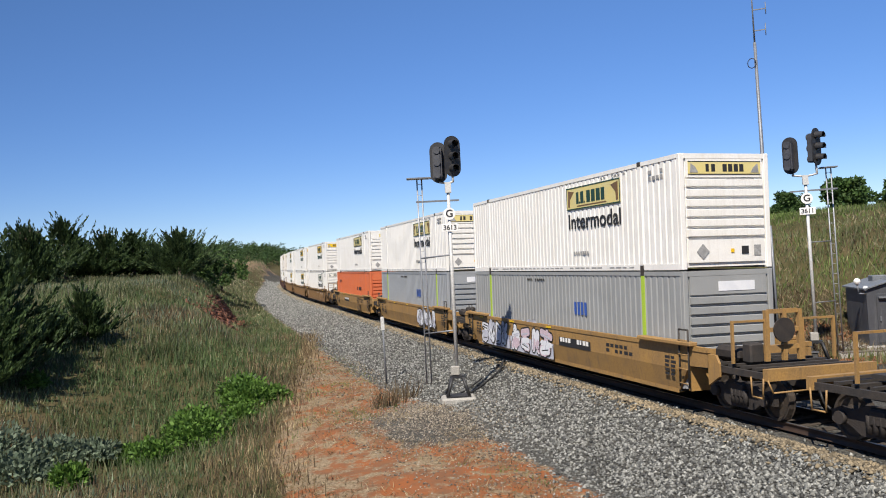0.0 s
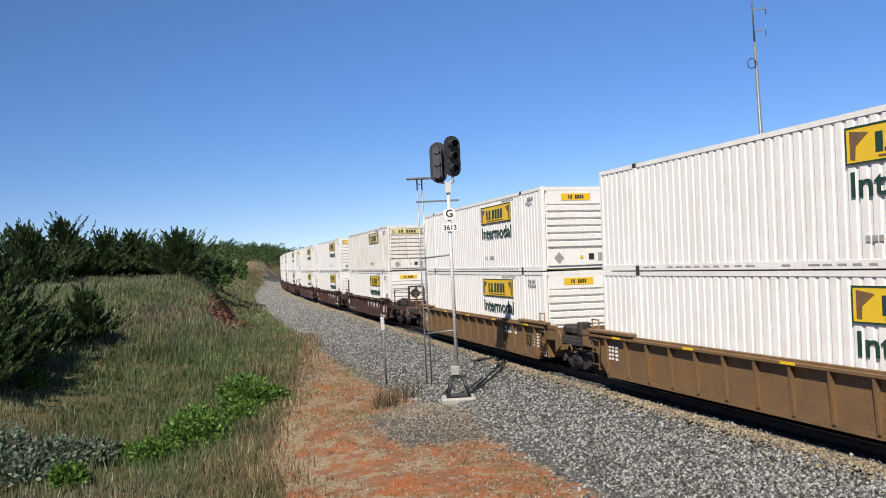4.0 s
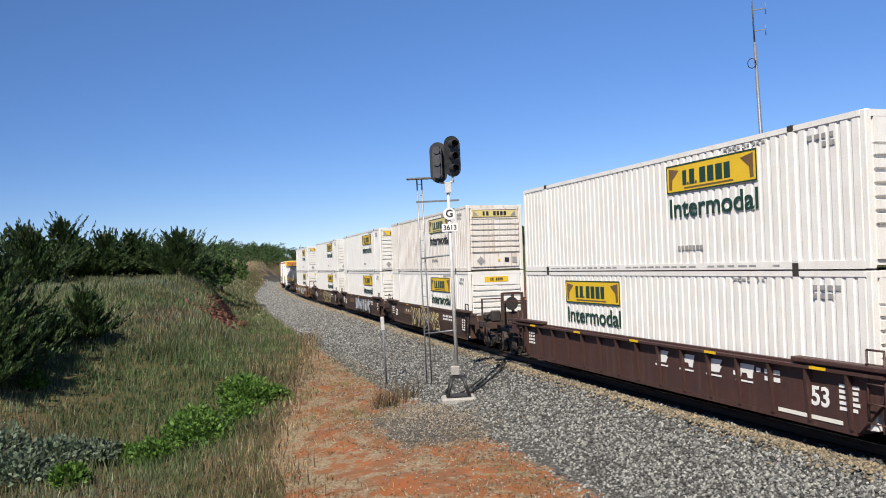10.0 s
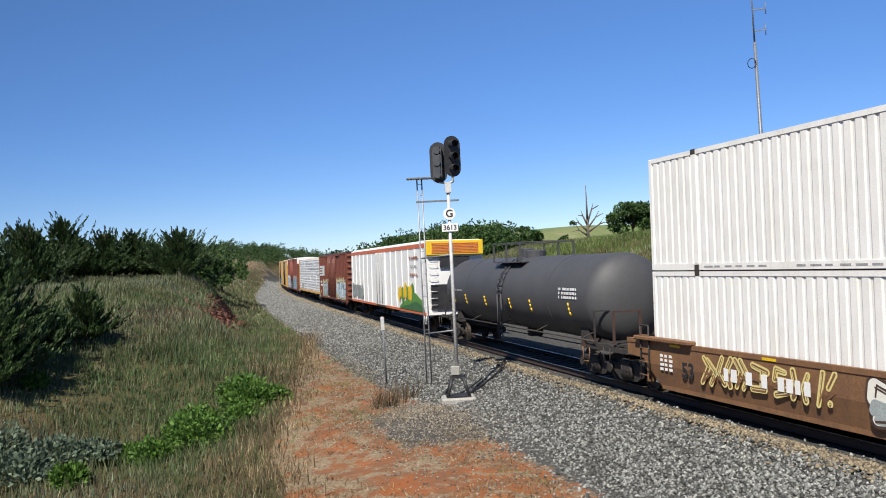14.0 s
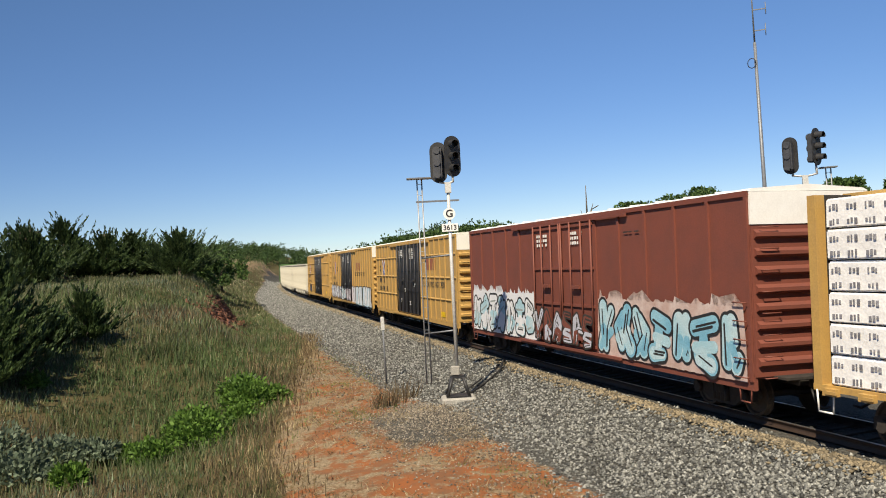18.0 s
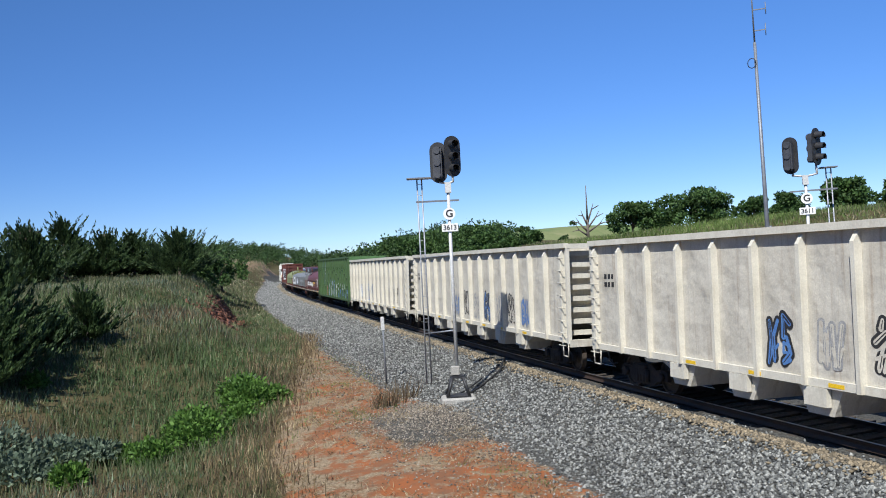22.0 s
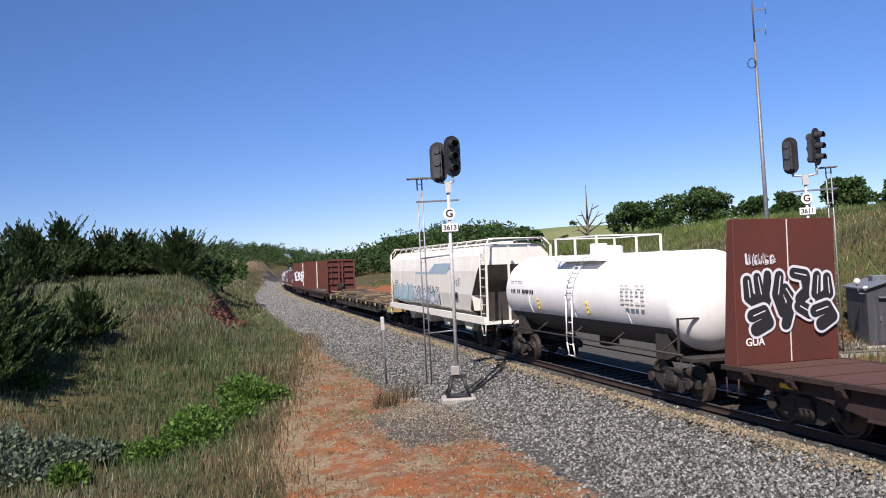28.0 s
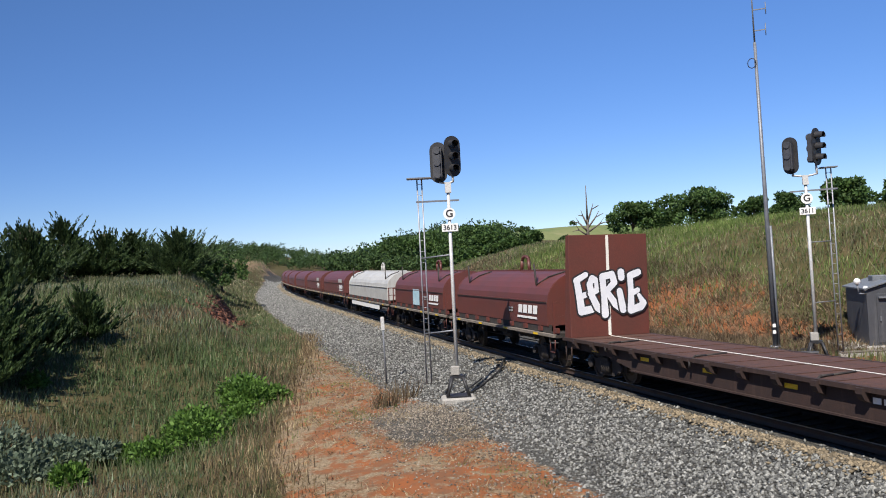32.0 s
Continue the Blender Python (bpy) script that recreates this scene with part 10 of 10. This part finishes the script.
# covered hopper car
e, h = wagon("covered_hopper_car", 695.0, 713.7, "cream covered hopper car with a blue flash and graffiti", "covered hopper", 2.0)
C = R["cream"]
prof = [(-0.95, 1.35), (-1.48, 1.62), (-1.60, 2.3), (-1.60, 3.3), (-1.56, 3.55), (-1.48, 3.95), (-1.1, 4.32), (-0.5, 4.42), (0.5, 4.42), (1.1, 4.32), (1.48, 3.95), (1.56, 3.55), (1.60, 3.3), (1.60, 2.3), (1.48, 1.62), (0.95, 1.35)]
bm = bmesh.new()
rings = []
for x, cut in ((-h + 0.5, 1.0), (h - 0.5, 1.0)):
    rings.append([bm.verts.new((x - math.copysign(max(0.0, (3.55 - p[1])) * 0.85, x), p[0], p[1])) for p in prof])
n = len(prof)
for i in range(n):
    f_ = bm.faces.new((rings[0][i], rings[0][(i + 1) % n], rings[1][(i + 1) % n], rings[1][i]))
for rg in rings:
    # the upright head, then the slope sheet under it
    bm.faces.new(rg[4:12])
    # slope sheet's shade and dirt are painted in with a dark second material
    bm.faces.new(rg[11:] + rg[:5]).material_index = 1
bmesh.ops.recalc_face_normals(bm, faces=bm.faces[:])
part("body", bm, [C, R["hopper_shaded_grime"]], e)
for i in range(10):
    x = -h + 1.6 + (2 * h - 3.2) * i / 9
    P(e, "weld_seam", "hseam", lambda: prism([(p[0] * 1.004, p[1] + 0.004) for p in prof[1:15]], -0.02, 0.02), C, loc=(x, 0, 0))
for i in range(4):
    x = -h + 3.9 + (2 * h - 7.8) * i / 3
    P(e, "discharge_hopper", "dhop", lambda: prism([(-1.5, 1.6), (1.5, 1.6), (0.35, 0.62), (-0.35, 0.62)], -1.05, 1.05, axis="y"), C, loc=(x, 0, 0))
    bx(e, "outlet_gate", x - 0.4, x + 0.4, -0.6, 0.6, 0.5, 0.64, R["dark"])
for sy in (-1, 1):
    bx(e, "side_sill", -h + 0.1, h - 0.1, sy * 1.5 - 0.07, sy * 1.5 + 0.07, 1.12, 1.42, C)
    bx(e, "running_board", -h + 0.4, h - 0.4, sy * 0.75 - 0.22, sy * 0.75 + 0.22, 4.56, 4.60, R["galv"] if "galv" in R else M["galv"])
    for i in range(13):
        x = -h + 0.45 + (2 * h - 0.9) * i / 12
        P(e, "board_bracket", ("bbr", sy), lambda: tubes([(0, sy * 1.40, 4.12), (0, sy * 1.15, 4.58), (0, sy * 0.5, 4.56)], 0.022, n=5), C, loc=(x, 0, 0))
    P(e, "board_rail", ("brl", sy), lambda: tube(bmesh.new(), (-h + 0.4, sy * 1.15, 4.60), (h - 0.4, sy * 1.15, 4.60), 0.026, n=6), C)
for i in range(4):
    x = -h + 3.0 + (2 * h - 6.0) * i / 3
    bx(e, "hatch", x - 1.6, x + 1.6, -0.3, 0.3, 4.42, 4.52, C, r=0.02)
for sx in (-1, 1):
    bx(e, "end_deck", min(sx * (h - 1.6), sx * h), max(sx * (h - 1.6), sx * h), -1.45, 1.45, 1.12, 1.2, C)
    for yy in (-1.42, -0.45, 0.45, 1.42):
        bx(e, "end_post", sx * (h - 0.06) - 0.04, sx * (h - 0.06) + 0.04, yy - 0.04, yy + 0.04, 1.1, 4.3, C)
    P(e, "end_hoop", ("hoop", sx), lambda: tubes([(sx * (h - 0.06), -1.42, 4.3), (sx * (h - 0.3), -1.2, 4.62), (sx * (h - 0.3), 1.2, 4.62), (sx * (h - 0.06), 1.42, 4.3)], 0.035), C)
    rungs(e, sx * (h - 0.3), -1.47, 1.2, 4.1, 9, C)
    P(e, "side_ladder_rail", ("slr", sx), lambda: tube(bmesh.new(), (sx * (h - 0.52), -1.54, 0.9), (sx * (h - 0.52), -1.54, 4.3), 0.026, n=6), C)
    bx(e, "shear_plate", sx * (h - 1.0) - 0.05, sx * (h - 1.0) + 0.05, -1.3, 1.3, 1.2, 2.4, R["dark"])
    stirrup(e, sx * (h - 0.3), -1.5, 1.1, C)
bx(e, "centre_sill", -h, h, -0.3, 0.3, 0.8, 1.1, R["dark"])
P(e, "flash", "flash", lambda: blob([(-3.4, 3.30), (-0.6, 3.30), (0.6, 3.72), (3.9, 3.72), (2.6, 3.22), (-3.4, 3.22)], -0.004, 0.0), R["flash_blue"], loc=(1.2, -1.606, -0.05))
bars(e, h - 4.6, h - 3.2, 2.6, 3.0, -1.604, 4, 4, R["ink_grey"], 4)
bx(e, "notice", h - 4.2, h - 3.7, -1.61, -1.603, 2.05, 2.35, M["ink"])
bars(e, -h + 1.9, -h + 2.7, 2.55, 2.8, -1.604, 2, 4, M["ink"], 4)
tag(e, -h + 1.6, -h + 6.6, 1.70, 2.62, -1.604, [R["spray_lilac"], R["spray_blue"]], R["spray_teal"], 51, 8, inner=R["spray_white"], halo=R["spray_blue"], fat=0.17)
tag(e, -h + 6.6, -h + 11.8, 1.68, 2.58, -1.604, [R["spray_white"], R["spray_lilac"], R["spray_blue"]], M["ink"], 52, 7, inner=R["spray_grey"], halo=R["spray_lilac"], fat=0.15)

# ---- the ties that the camera passes nearest, one by one ----
put_ties(-3.0, 140.0)


def motions():
    for ob, mid, half, on in MOVING:
        walk(ob, [(t / 2, car_pose(mid, half, t / 2) @ on if on else car_pose(mid, half, t / 2)) for t in range(0, 65)])


motions()
